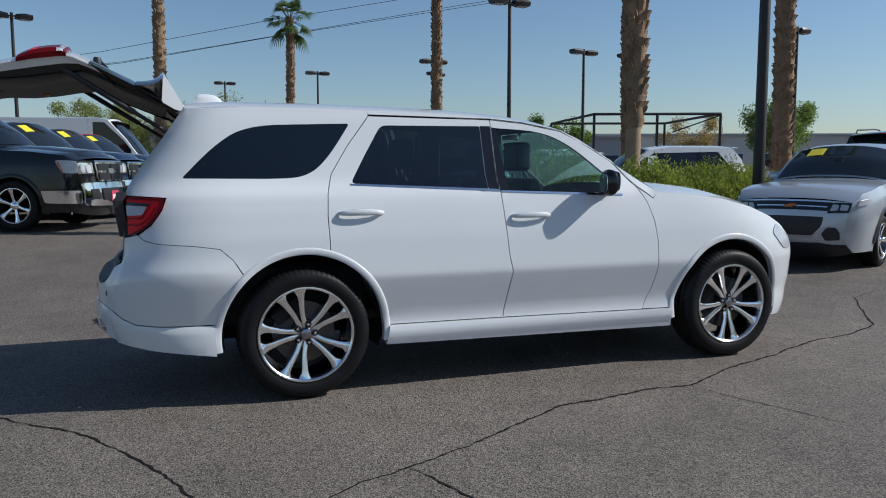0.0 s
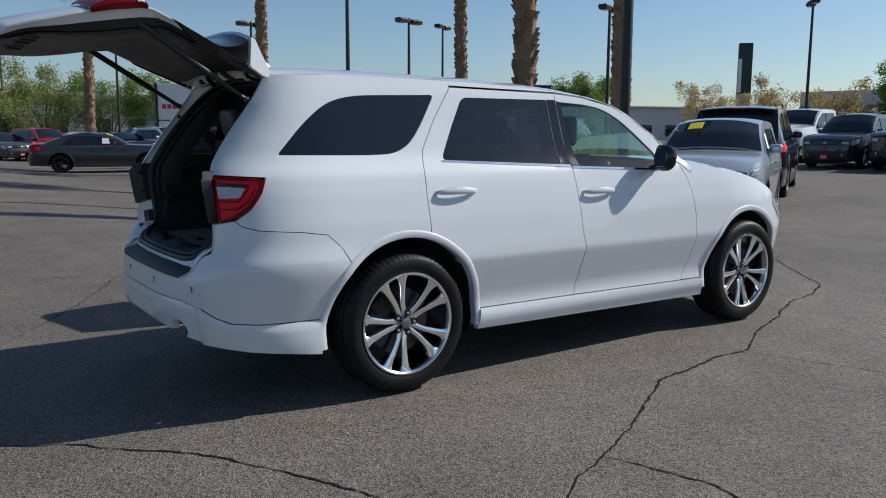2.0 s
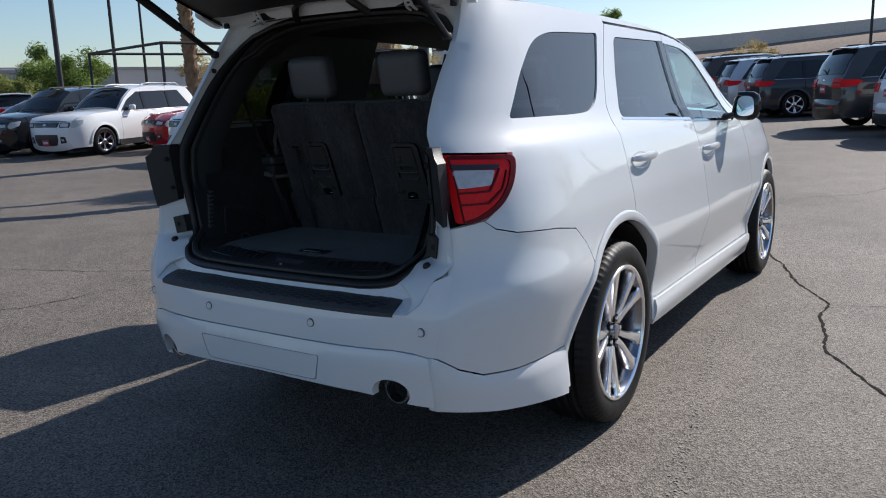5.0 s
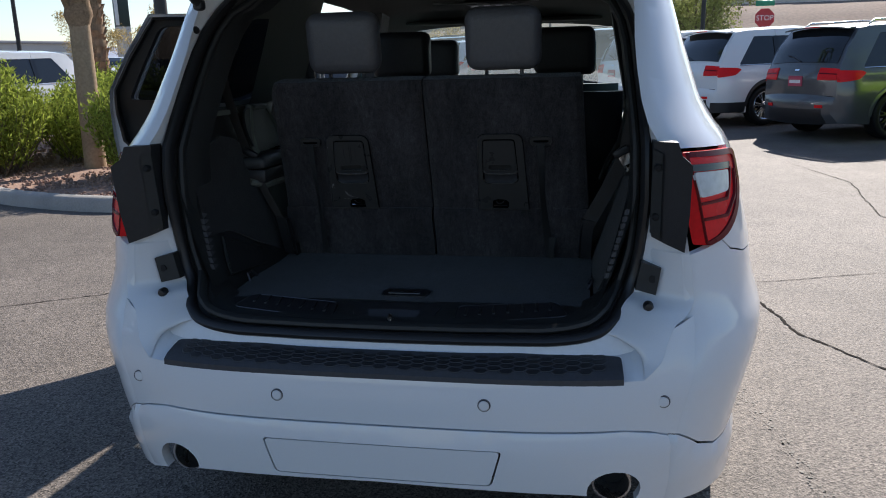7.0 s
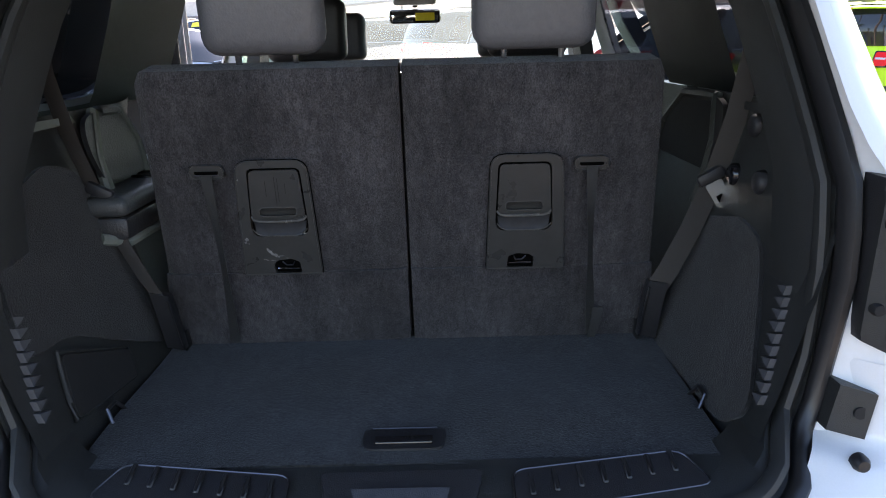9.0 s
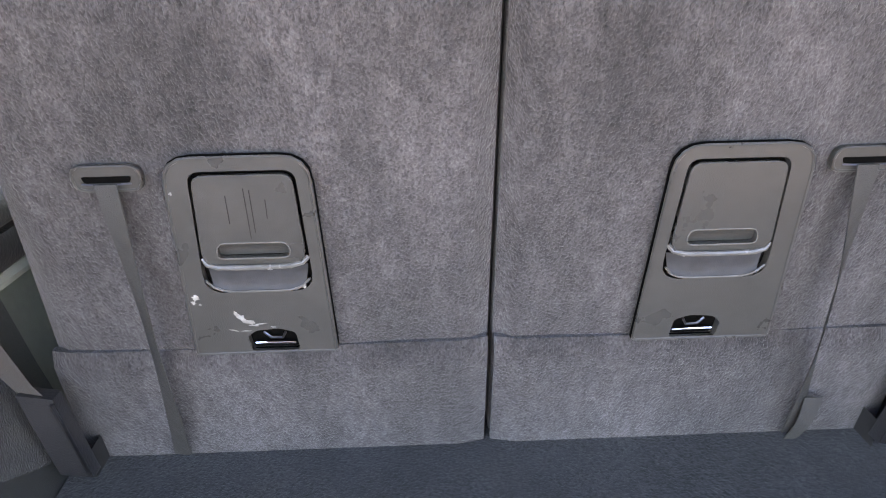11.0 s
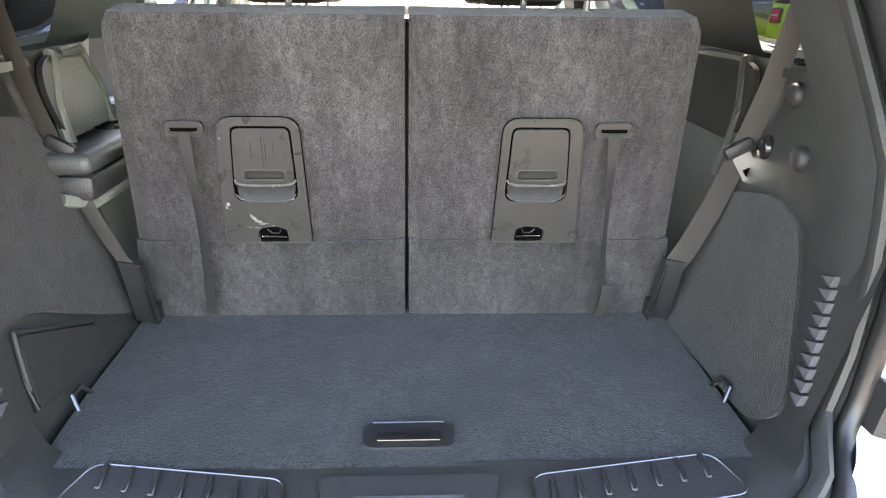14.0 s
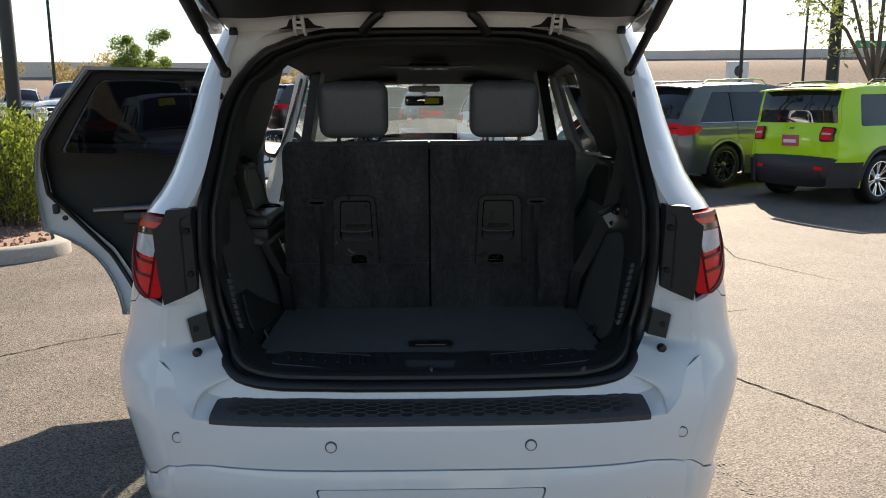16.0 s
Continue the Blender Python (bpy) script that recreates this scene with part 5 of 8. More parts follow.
        rr.append([on_back(off + tw + k)(y + sg * w, z, 0) for sg, k in ((-1, 0), (1, -2 * tw), (1, -2 * tw + .0022), (-1, .0022))])
    strap.rings(rr)
    st = part("pull_strap", strap, webbing, sb, "grey webbing pull strap")
    loop = Shape()
    loop.rings([[on_back(.03 + .008 * math.sin(math.pi * q) + k)(ybot + (.012 if s > 0 else 0) + .008 * (1 - q) + sg * .0105 * (1 - .25 * q), .885 - .070 * q, 0) for sg, k in ((-1, 0), (1, 0), (1, .002), (-1, .002))] for q in (0, .3, .6, .85, 1)])
    if s < 0:
        part("strap_loop", loop, webbing, st)
    if s > 0:
        rg = random.Random(9)
        def smear(cy, cz, ry, rz, tilt):
            n, pts = 14, []
            for k in range(n):
                a = 2 * math.pi * k / n
                q = rg.uniform(.45, 1.15)
                u, v = ry * q * math.cos(a), rz * q * math.sin(a)
                pts.append((cy + u * math.cos(tilt) - v * math.sin(tilt), cz + u * math.sin(tilt) + v * math.cos(tilt)))
            part("scuff_mark", Shape().prism(pts, on_back(.0164), .0006), scuff, rel)
        for cy, cz, ry, rz, tl in ((.258, 1.021, .009, .0042, 1.0), (.252, 1.016, .007, .0035, .3), (.263, 1.027, .005, .0028, 1.3), (.246, 1.011, .006, .0014, .15), (.240, 1.013, .006, .0010, -.1), (.268, 1.005, .005, .0008, .3), (.256, 1.004, .006, .0007, 0),
                                   (.299, 1.049, .0045, .0040, 0), (.302, 1.043, .003, .0024, .4), (.296, 1.040, .002, .0016, 0), (.228, 1.008, .003, .0010, .2), (.2965, 1.168, .0018, .0020, 0), (.3015, 1.145, .0016, .0026, .3), (.190, 1.060, .0020, .0035, .2)):
            smear(cy, cz, ry, rz, tl)

# second row and front seats
def seat(x, y, w, z0, z1, hr, hz0, hz1, hmat, bmat):
    sh = Shape()
    sh.rings([[(x + dx + bx * k[0], y + w / 2 * k[1], z) for k in ((-1, -.9), (-1, .9), (-.6, 1), (.6, 1), (1, .85), (1, -.85), (.6, -1), (-.6, -1))] for z, dx, bx in ((z0, .06, .05), ((z0 + z1) / 2, .02, .075), (z1 - .05, -.03, .065), (z1, -.04, .04))])
    b = part("seat_back", sh, bmat, suv)
    h = Shape()
    h.box((x - .05, y, (hz0 + hz1) / 2), (.11, hr, hz1 - hz0), .035, None, 4)
    part("headrest", h, hmat, b, "grey leather headrest" if hmat == leather else "black leather headrest")
    for k in (-.06, .06):
        part("headrest_post", Shape().tube([(x - .04, y + k, z1 - .04), (x - .05, y + k, hz0 + .02)], .006, 8), steel, b)
    part("seat_cushion", Shape().box((x + .28, y, z0 - .02), (.50, w, .16), .05), bmat, b)
seat(.80, .36, .50, .72, 1.27, .26, 1.345, 1.545, leather_black, leather_black)
seat(.80, -.36, .50, .72, 1.27, .26, 1.345, 1.545, leather_black, leather_black)
# Dark filler added behind the seam so that the gap stays black.
part("seat_gap_filler", Shape().rings([[(seat_x(z) + a, b, z) for a, b in ((.05, -.03), (.05, .03), (.11, .03), (.11, -.03))] for z in (.82, 1.345)]), underbody, suv)
seat(1.65, .37, .50, .62, 1.28, .26, 1.33, 1.53, leather_black, leather_black)
seat(1.65, -.37, .50, .62, 1.28, .26, 1.33, 1.53, leather_black, leather_black)
part("cabin_floor", Shape().box((1.05, 0, .46), (2.75, 1.62, .04), .01), carpet_dark, suv)
part("wheelhouse", Shape().box((-.05, 0, .60), (.9, 1.5, .36), .05), underbody, suv)
dash = Shape()
dash.rings([[(2.30 + a, y, b) for a, b in ((-.18, .72), (-.20, .92), (-.14, 1.03), (.0, 1.09), (.14, 1.10), (.14, .72))] for y in (-.74, -.3, .0, .3, .74)])
part("dashboard", dash, trim_dark, suv, "dark dashboard")
part("steering_wheel", Shape().tube([(1.98 + .07 * math.sin(t), .37 + .185 * math.cos(t), 1.0 + .17 * math.sin(t)) for t in (2 * math.pi * i / 28 for i in range(29))], .014, 8, False).box((1.99, .37, .99), (.05, .16, .10), .03), leather_black, suv, "black steering wheel")
strip(suv, "headliner", ROOF_EDGE, headliner, .05, 3.0, "grey cloth headliner", 18, -.04)
part("rear_view_mirror", Shape().box((1.74, .03, 1.515), (.03, .23, .062), .02).tube([(1.78, .03, 1.56), (1.82, .03, 1.62)], .012), black_gloss, suv, "black rear-view mirror")
part("mirror_glass", Shape().box((1.7225, .03, 1.515), (.004, .205, .046), .0018), chrome, suv, "rear-view mirror glass")
# Yellow card added in place of a sticker's reflection in the glass.
part("mirror_reflection_card", Shape().box((1.7185, -.015, 1.512), (.003, .085, .034), .001), sticker_yellow, suv, "yellow paper tag at the mirror")
part("map_lamp", Shape().box((1.735, .03, 1.580), (.06, .19, .035), .012), lamp_clear, suv, "clear map lamp above the mirror")
console = part("overhead_console", Shape().box((1.02, 0, 1.672), (.24, .20, .022), .010), trim_dark, suv, "dark overhead lamp module")
for y in (-.055, 0, .055):
    part("console_lens", Shape().box((.945, y, 1.6605), (.05, .030, .006), .002), silver_trim, console)
part("console_rim", Shape().tube([(.90, -.24, 1.672), (.885, -.18, 1.668), (.88, 0, 1.667), (.885, .18, 1.668), (.90, .24, 1.672)], .0045, 6), silver_trim, console)
for s in (1, -1):
    part("sun_visor", Shape().box((1.66, s * .36, 1.622), (.16, .34, .018), .008), headliner, suv)
    part("pillar_b_inner", Shape().prism([(1.20, 1.66), (1.36, 1.66), (1.38, .45), (1.16, .45)], lambda x, z, d: (x, s * (half_width(x, z) - .045 - d), z), .05), trim_dark, suv)
    if s > 0:
        part("pillar_b_jamb", Shape().slab(lambda u, v, d: (1.218 + .012 * d, float(np.interp(.45 + 1.2 * v, [.45, 1.0, 1.3, 1.65], [.850, .810, .728, .632])) + .055 * u, .45 + 1.2 * v), 2, 16), jamb_paint, suv, "white painted door pillar")
    fd = [(1.33, .47), (2.30, .47), (2.36, .8), (2.34, 1.16), (1.35, 1.17)]
    part("front_door_trim", sheet(fd, [], on_side(s, -.05), .1, .03), trim_dark, suv)
part("rear_door_trim", sheet([(.56, .47), (1.22, .47), (1.22, 1.19), (.33, 1.23), (.22, 1.05), (.40, .86)], [], on_side(-1, -.05), .1, .03), trim_dark, suv)

# open rear door on the left side
HINGE = Matrix.Translation((1.275, .885, 0)) @ Matrix.Rotation(radians(-76), 4, 'Z') @ Matrix.Translation((-1.275, -.885, 0))
od = part("rear_door", sheet(REAR_DOOR, [RWIN], on_side(1), .06, .03, .04), white_paint, suv, "open white rear door seen from inside")
od.matrix_local = HINGE
part("door_window", sheet(RWIN, [], on_side(1, -.006), .09, .004), door_privacy_glass, od, "dark tinted door window")
part("door_handle", grip_shape(lambda o: on_side(1, o), .345, 1.088), white_paint, od)
inn = [(.47, 1.655), (.325, 1.48), (.215, 1.32), (.178, 1.20), (.168, 1.08)] + arc(0, .38, .53, 70, 4, 14) + [(.54, .445), (1.25, .445), (1.25, 1.645)]
part("door_inner_panel", sheet(inn, [RWIN], on_side(1, -.045), .07, .03, .05), jamb_paint, od, "white inner door shell")
trimo = [(.50, 1.64), (.365, 1.47), (.26, 1.32), (.235, 1.20), (.245, 1.06), (.36, .93), (.50, .78), (.60, .60), (.66, .50), (1.23, .50), (1.23, 1.635)]
part("door_trim", sheet(trimo, [[(x * .985 + .01, 1.42 + (z - 1.42) * .96) for x, z in RWIN]], on_side(1, -.085), .07, .05, .05), trim_dark, od, "black door trim panel")
part("door_seal", Shape().tube([(x, half_width(x, z) - .055, z) for x, z in dense([(1.25, 1.64), (.485, 1.645), (.345, 1.475), (.238, 1.32), (.205, 1.20), (.21, 1.06), (.34, .90), (.47, .74), (.57, .56), (.62, .47), (1.25, .47)], .05, False)], .012, 8), rubber, od)
part("silver_strip", Shape().tube([(.42, half_width(.42, 1.0) - .115, .975), (.8, half_width(.8, 1.0) - .13, .985), (1.2, half_width(1.2, 1.0) - .115, 1.0)], [.018, .026, .024], 10, True, .6), silver_trim, od, "silver armrest strip")
part("door_armrest", Shape().box((.86, half_width(.86, .9) - .12, .93), (.62, .08, .07), .03), leather_black, od)
part("door_latch", Shape().box((.235, half_width(.2, .98) - .05, .98), (.03, .05, .05), .008), black_plastic, od)
part("rubber_plug", Shape().lathe([(0, -.006), (.010, -.005), (.014, 0)], 12, pose(.27, half_width(.27, .93) - .048, .93)), rubber, od)

# ---- raised tailgate ----
OUT = [(-.63, 1.712, .575), (-.69, 1.728, .600), (-.742, 1.746, .615), (-.98, 1.862, .640), (-1.116, 1.928, .655), (-1.20, 1.964, .662), (-1.25, 1.970, .666), (-1.38, 1.950, .668), (-1.53, 1.917, .660), (-1.68, 1.877, .645), (-1.79, 1.842, .615), (-1.825, 1.812, .585)]
INN = [(-.645, 1.688, .560), (-.668, 1.702, .572), (-.712, 1.716, .580), (-.95, 1.812, .590), (-1.13, 1.895, .600), (-1.25, 1.884, .605), (-1.40, 1.856, .610), (-1.53, 1.840, .605), (-1.68, 1.836, .590), (-1.81, 1.800, .570)]


def along(rows, q):
    k = q * (len(rows) - 1)
    i = min(int(k), len(rows) - 2)
    return [a + (b - a) * (k - i) for a, b in zip(rows[i], rows[i + 1])]


def lid_out(q, w, lift=0.0):
    x, z, h = along(OUT, q)
    return (x - .06 * (1 - abs(w) ** 2.5) * max(0, q - .55) / .45, h * w, z + .068 * (1 - abs(w) ** 2.6) * min(1.0, .35 + q * 3) + lift)
def lid_in(q, w, drop=0.0):
    x, z, h = along(INN, q)
    return (x - .05 * (1 - abs(w) ** 2.5) * max(0, q - .55) / .45, h * w, z + (.012 + .024 * max(0.0, min(1.0, q * 12, (.34 - q) * 8))) * (1 - abs(w) ** 3) - drop)
def lid_patch(q0, q1, w0, w1, lift, nq=14, nw=18):
    return Shape().slab(lambda u, v, d: lid_out(q0 + (q1 - q0) * u, w0 + (w1 - w0) * v, lift - .008 * d), nq, nw)
gate = part("tailgate", lid_patch(0, .185, -1, 1, 0), white_paint, suv, "white raised tailgate")
part("tailgate_lower_skin", lid_patch(.366, 1, -1, 1, 0, 30, 28), white_paint, gate)
part("rear_window", lid_patch(.178, .370, -.985, .985, -.004), dark_glass, gate, "dark tinted rear window")
for s in (1, -1):
    swell = lambda q, w: .040 * math.sin(math.pi * min(1, max(0, (q - .495) / .20))) ** .45 * min(1, (abs(w) - .48) / .06) ** .5
    blister = lambda q0, q1, w0, w1, lift, nq, nw: Shape().slab(lambda u, v, d: (lambda q, w: lid_out(q, w, swell(q, w) + lift - .006 * d))(q0 + (q1 - q0) * u, s * (w0 + (w1 - w0) * v)), nq, nw)
    lamp = part("gate_lamp", blister(.500, .690, .50, 1.0, .0, 18, 12), lamp_dark_red, gate, "dark red lamp on the tailgate")
    part("gate_lamp_bar", blister(.630, .650, .52, 1.001, .003, 4, 10), lamp_red, lamp)
    part("gate_lamp_clear", blister(.520, .548, .62, 1.001, .003, 4, 8), lamp_clear, lamp)
    part("gate_lamp_side", Shape().rings([[lid_out(q, s * 1.0, swell(q, 1)), tuple(Vector(lid_out(q, s, swell(q, 1) * .4)) + Vector((0, s * .014, 0))), tuple(Vector(lid_out(q, s)) + Vector((0, s * .006, -.012)))] for q in (.50 + .19 * i / 14 for i in range(15))], False), lamp_dark_red, lamp)
    part("gate_lamp_clear", Shape().rings([[tuple(Vector(lid_out(q, s, swell(q, 1) * .92)) + Vector((0, s * .0045, 0))), tuple(Vector(lid_out(q, s, swell(q, 1) * .42)) + Vector((0, s * .0165, 0)))] for q in (.525 + .035 * i / 4 for i in range(5))], False), lamp_clear, lamp)
    for q0, q1, mat in ((.15, .368, black_gloss), (.368, 1.0, jamb_paint)):
        rows = [(lambda a, b: [a, tuple(Vector(a).lerp(Vector(b), .42) + Vector((0, s * .012, .004))), b])(lid_out(q, s), lid_in(q, s)) for q in (q0 + (q1 - q0) * i / 14 for i in range(15))]
        if mat is jamb_paint:
            part("gate_edge", Shape().rings([[r[0], tuple(Vector(r[0]).lerp(Vector(r[2]), .55))] for r in rows], False), jamb_paint, gate, "white tailgate edge")
            part("gate_edge_trim", Shape().rings([[tuple(Vector(r[0]).lerp(Vector(r[2]), .55)), r[2]] for r in rows], False), trim_dark, gate)
        else:
            part("gate_edge", Shape().rings([r + [tuple(Vector(r[2]) + Vector((.006, -s * .012, -.022)))] for r in rows], False), mat, gate)
inner = Shape()
inner.grid(lambda u, v: lid_in(.225 * u, -1 + 2 * v), 10, 24)
part("gate_inner_frame", inner, jamb_paint, gate, "white inner tailgate frame")
part("gate_inner_rim", Shape().grid(lambda u, v: lid_in(.225 + .775 * u, -1 + 2 * v), 26, 20), trim_dark, gate, "dark inner rim of the tailgate")
trim = Shape()
trim.slab(lambda u, v, d: lid_in(.215 + .022 * max(0, (abs(2 * v - 1) - .62) / .38) ** 2 + (.75 - .022 * max(0, (abs(2 * v - 1) - .62) / .38) ** 2) * u, (.97 - .10 * max(0, u - .85) / .15) * (2 * v - 1), .004 + (.022 - .012 * max(abs(2 * v - 1), abs(2 * u - 1)) ** 6) * (1 - d)), 24, 20)
part("gate_inner_trim", trim, trim_dark, gate, "dark inner tailgate trim")
end = Shape()
end.grid(lambda u, v: tuple(Vector(lid_out(1, -1 + 2 * u)).lerp(Vector(lid_in(1, -1 + 2 * u)), v)), 20, 2)
part("gate_end", end, white_paint, gate)
sp = Shape()
def spoil(u, v, d):
    w = 2 * u - 1
    return (-.632 - .100 * v - .012 * d, (.590 + .040 * v - .01 * d) * w, 1.712 + .160 * v ** .9 + (.052 + .014 * v) * (1 - abs(w) ** 3.2) - .012 * d * v)
sp.slab(spoil, 26, 8)
part("spoiler", sp, white_paint, gate, "white roof spoiler")
part("spoiler_underside", Shape().grid(lambda u, v: tuple(Vector(spoil(u, 1, 1)).lerp(Vector(lid_out(.235, .99 * (2 * u - 1), .004)), v) + Vector((.020 * math.sin(math.pi * v), 0, -.012 * math.sin(math.pi * v)))), 24, 6), black_gloss, gate, "gloss black underside of the spoiler")
part("wiper_pivot", Shape().lathe([(0, .040), (.020, .038), (.026, .02), (.026, -.01)], 16, pose(*lid_out(.36, 0, .012), 90, 0, 0)).tube([lid_out(.355, 0, .038), lid_out(.33, .2, .030), lid_out(.315, .52, .024)], [.010, .008, .005], 8), black_plastic, gate, "black rear wiper")
for s in (1, -1):
    part("spoiler_end", Shape().prism(rounded([(-.736, 1.872), (-.716, 1.862), (-.690, 1.810), (-.630, 1.712), (-.640, 1.682), (-.672, 1.686), (-.746, 1.728)], [.008, .01, .04, .01, .01, .02, .01]), lambda x, z, d: (x, s * (.652 - .9 * max(0, x + .72) * .35 - d), z), .035), white_paint, gate, "white spoiler end cap")
    hy = s * .365
    cut = [(hy + k, q) for k, q in ((-.066, .012), (-.040, .030), (-.026, .085), (.026, .085), (.040, .030), (.066, .012))]
    part("hinge_pocket", Shape().prism(cut, lambda y, q, d: lid_in(q, y / .566, .0035 - .3 * d), .006), underbody, gate, "dark hinge pocket")
    hinge = part("gate_hinge", Shape().tube([(-.640, hy - .013, 1.682), (-.664, hy - .013, 1.690), (-.690, hy - .011, 1.728)], .0052, 8).tube([(-.640, hy + .013, 1.682), (-.664, hy + .013, 1.690), (-.690, hy + .011, 1.728)], .0052, 8), jamb_paint, gate, "white twin-arm tailgate hinge")
    for hx, hz in ((-.668, 1.697), (-.678, 1.711)):
        part("hinge_cross_bar", Shape().tube([(hx, hy - .013, hz), (hx, hy + .013, hz)], .0045, 8), jamb_paint, hinge)
    part("gate_bump_stop", Shape().lathe([(0, -.012), (.010, -.010), (.013, 0), (.013, .01)], 12, pose(-.672, s * .55, 1.688, -90, 0, 0)), rubber, gate)
    a, b = Vector((-.738, s * .562, 1.572)), Vector((-1.262, s * .606, 1.905))
    so = part("gas_strut", Shape().tube([a.lerp(b, .30), b], .017, 12), black_plastic, suv, "black gas strut holding the tailgate")
    part("strut_rod", Shape().tube([a, a.lerp(b, .32)], .012, 10), black_plastic, so)
    for j in (a, b):
        part("strut_joint", Shape().box(j, (.03, .03, .03), .010), black_plastic, so)
for y0, y1 in ((.132, .190), (-.118, -.168)):
    a, b = Vector(lid_in(.165, y0 / .575, .004)), Vector((-.640, y1, 1.684))
    boot = part("wiring_boot", Shape().tube([a, a + Vector((-.010, 0, -.008)), a.lerp(b, .35) + Vector((-.016, 0, 0)), a.lerp(b, .7) + Vector((-.012, 0, .002)), b], [.013, .0125, .015, .0135, .015], 10), rubber, gate, "black corrugated wiring boot")
    part("boot_grommet", Shape().prism([(y0 + .031 * math.cos(k), .165 + .024 * math.sin(k)) for k in (2 * math.pi * i / 16 for i in range(16))], lambda y, q, d: lid_in(q, y / .575, .0045 - .4 * d), .006), rubber, boot)
part("frame_hole", Shape().prism([(.010 + .013 * math.cos(k), .165 + .016 * math.sin(k)) for k in (2 * math.pi * i / 14 for i in range(14))], lambda y, q, d: lid_in(q, y / .575, .003 - .3 * d), .005), underbody, gate)
for y0, y1, q in ((.205, .300, .130), (.200, .255, .085), (-.205, -.300, .130), (-.060, .085, .090)):
    part("frame_swage", Shape().tube([lid_in(q, (y0 + (y1 - y0) * i / 6) / .575, .0005) for i in range(7)], [.001, .0035, .004, .004, .004, .0035, .001], 8), jamb_paint, gate)
part("courtesy_lamp", Shape().box((-1.44, .36, lid_in(.72, .6)[2] - .026), (.03, .07, .012), .004), lamp_amber, gate)
for y, w in ((-.27, .10), (-.45, .07), (.03, .10)):
    cup = part("gate_pull_recess", Shape().box((-1.69, y, lid_in(.90, y / .59)[2] - .022), (.085, w, .016), .006), slate_plastic, gate, "recessed pull cup in the tailgate trim")
    part("recess_floor", Shape().box((-1.69, y, lid_in(.90, y / .59)[2] - .0315), (.062, w - .026, .006), .002), underbody, cup)


# ---- ground ----
def ground_z(x, y):
    """The lot rises gently ahead of the parked SUV."""
    t = max(0.0, min(40.0, x - 4.0))
    k = t * t / (t + 3.0)
    u, w = max(0.0, min(1.0, (y - 2.5) / 8.0)), max(0.0, min(1.0, (3.5 - x) / 5.0))
    return 0.024 * k + 0.33 * u * u * (3 - 2 * u) * w * w * (3 - 2 * w)


def ground_sheet():
    xs = np.concatenate([-np.geomspace(3000, 12, 14), np.arange(-10, 8, .6), np.arange(8, 50.1, 2.0), np.geomspace(55, 3000, 14)])
    ysn = np.concatenate([-np.geomspace(3000, 32, 12), np.arange(-30, 0, 3.0), np.arange(0, 12, .6), np.arange(12, 60.1, 3.0), np.geomspace(65, 3000, 14)])
    sh = Shape()
    n = len(ysn)
    sh.v = [(x, y, ground_z(x, y)) for x in xs for y in ysn]
    sh.f = [(i * n + j, (i + 1) * n + j, (i + 1) * n + j + 1, i * n + j + 1) for i in range(len(xs) - 1) for j in range(n - 1)]
    return tagged(build("ground", sh, asphalt, smooth=60), "cracked grey-brown asphalt of a car dealer's lot", "asphalt", kind="structure")


ground = ground_sheet()


# ---- parked vehicles ----
SHEETS = {}


def memo(key, make):
    if key not in SHEETS:
        SHEETS[key] = make()
    return SHEETS[key]


SPECS = {
    # length, half width, height, wheelbase, rear overhang, hood height, belt height, tyre radius
    "suv": (4.75, 0.94, 1.72, 2.82, 0.98, 1.02, 1.06, 0.36),
    "large_suv": (5.15, 1.00, 1.86, 2.98, 1.10, 1.14, 1.14, 0.40),
    "small_suv": (4.25, 0.885, 1.58, 2.555, 0.78, 1.00, 1.03, 0.34),
    "box_suv": (4.24, 0.90, 1.69, 2.57, 0.80, 1.05, 1.08, 0.36),
    "sedan": (4.95, 0.93, 1.46, 2.95, 1.05, 0.92, 0.95, 0.345),
    "minivan": (5.15, 0.99, 1.75, 3.05, 1.05, 1.00, 1.05, 0.35),
    "pickup": (5.85, 1.02, 1.96, 3.57, 1.24, 1.25, 1.24, 0.415),
    "cargo_van": (5.9, 1.02, 2.70, 3.65, 1.10, 1.20, 1.30, 0.36),
}


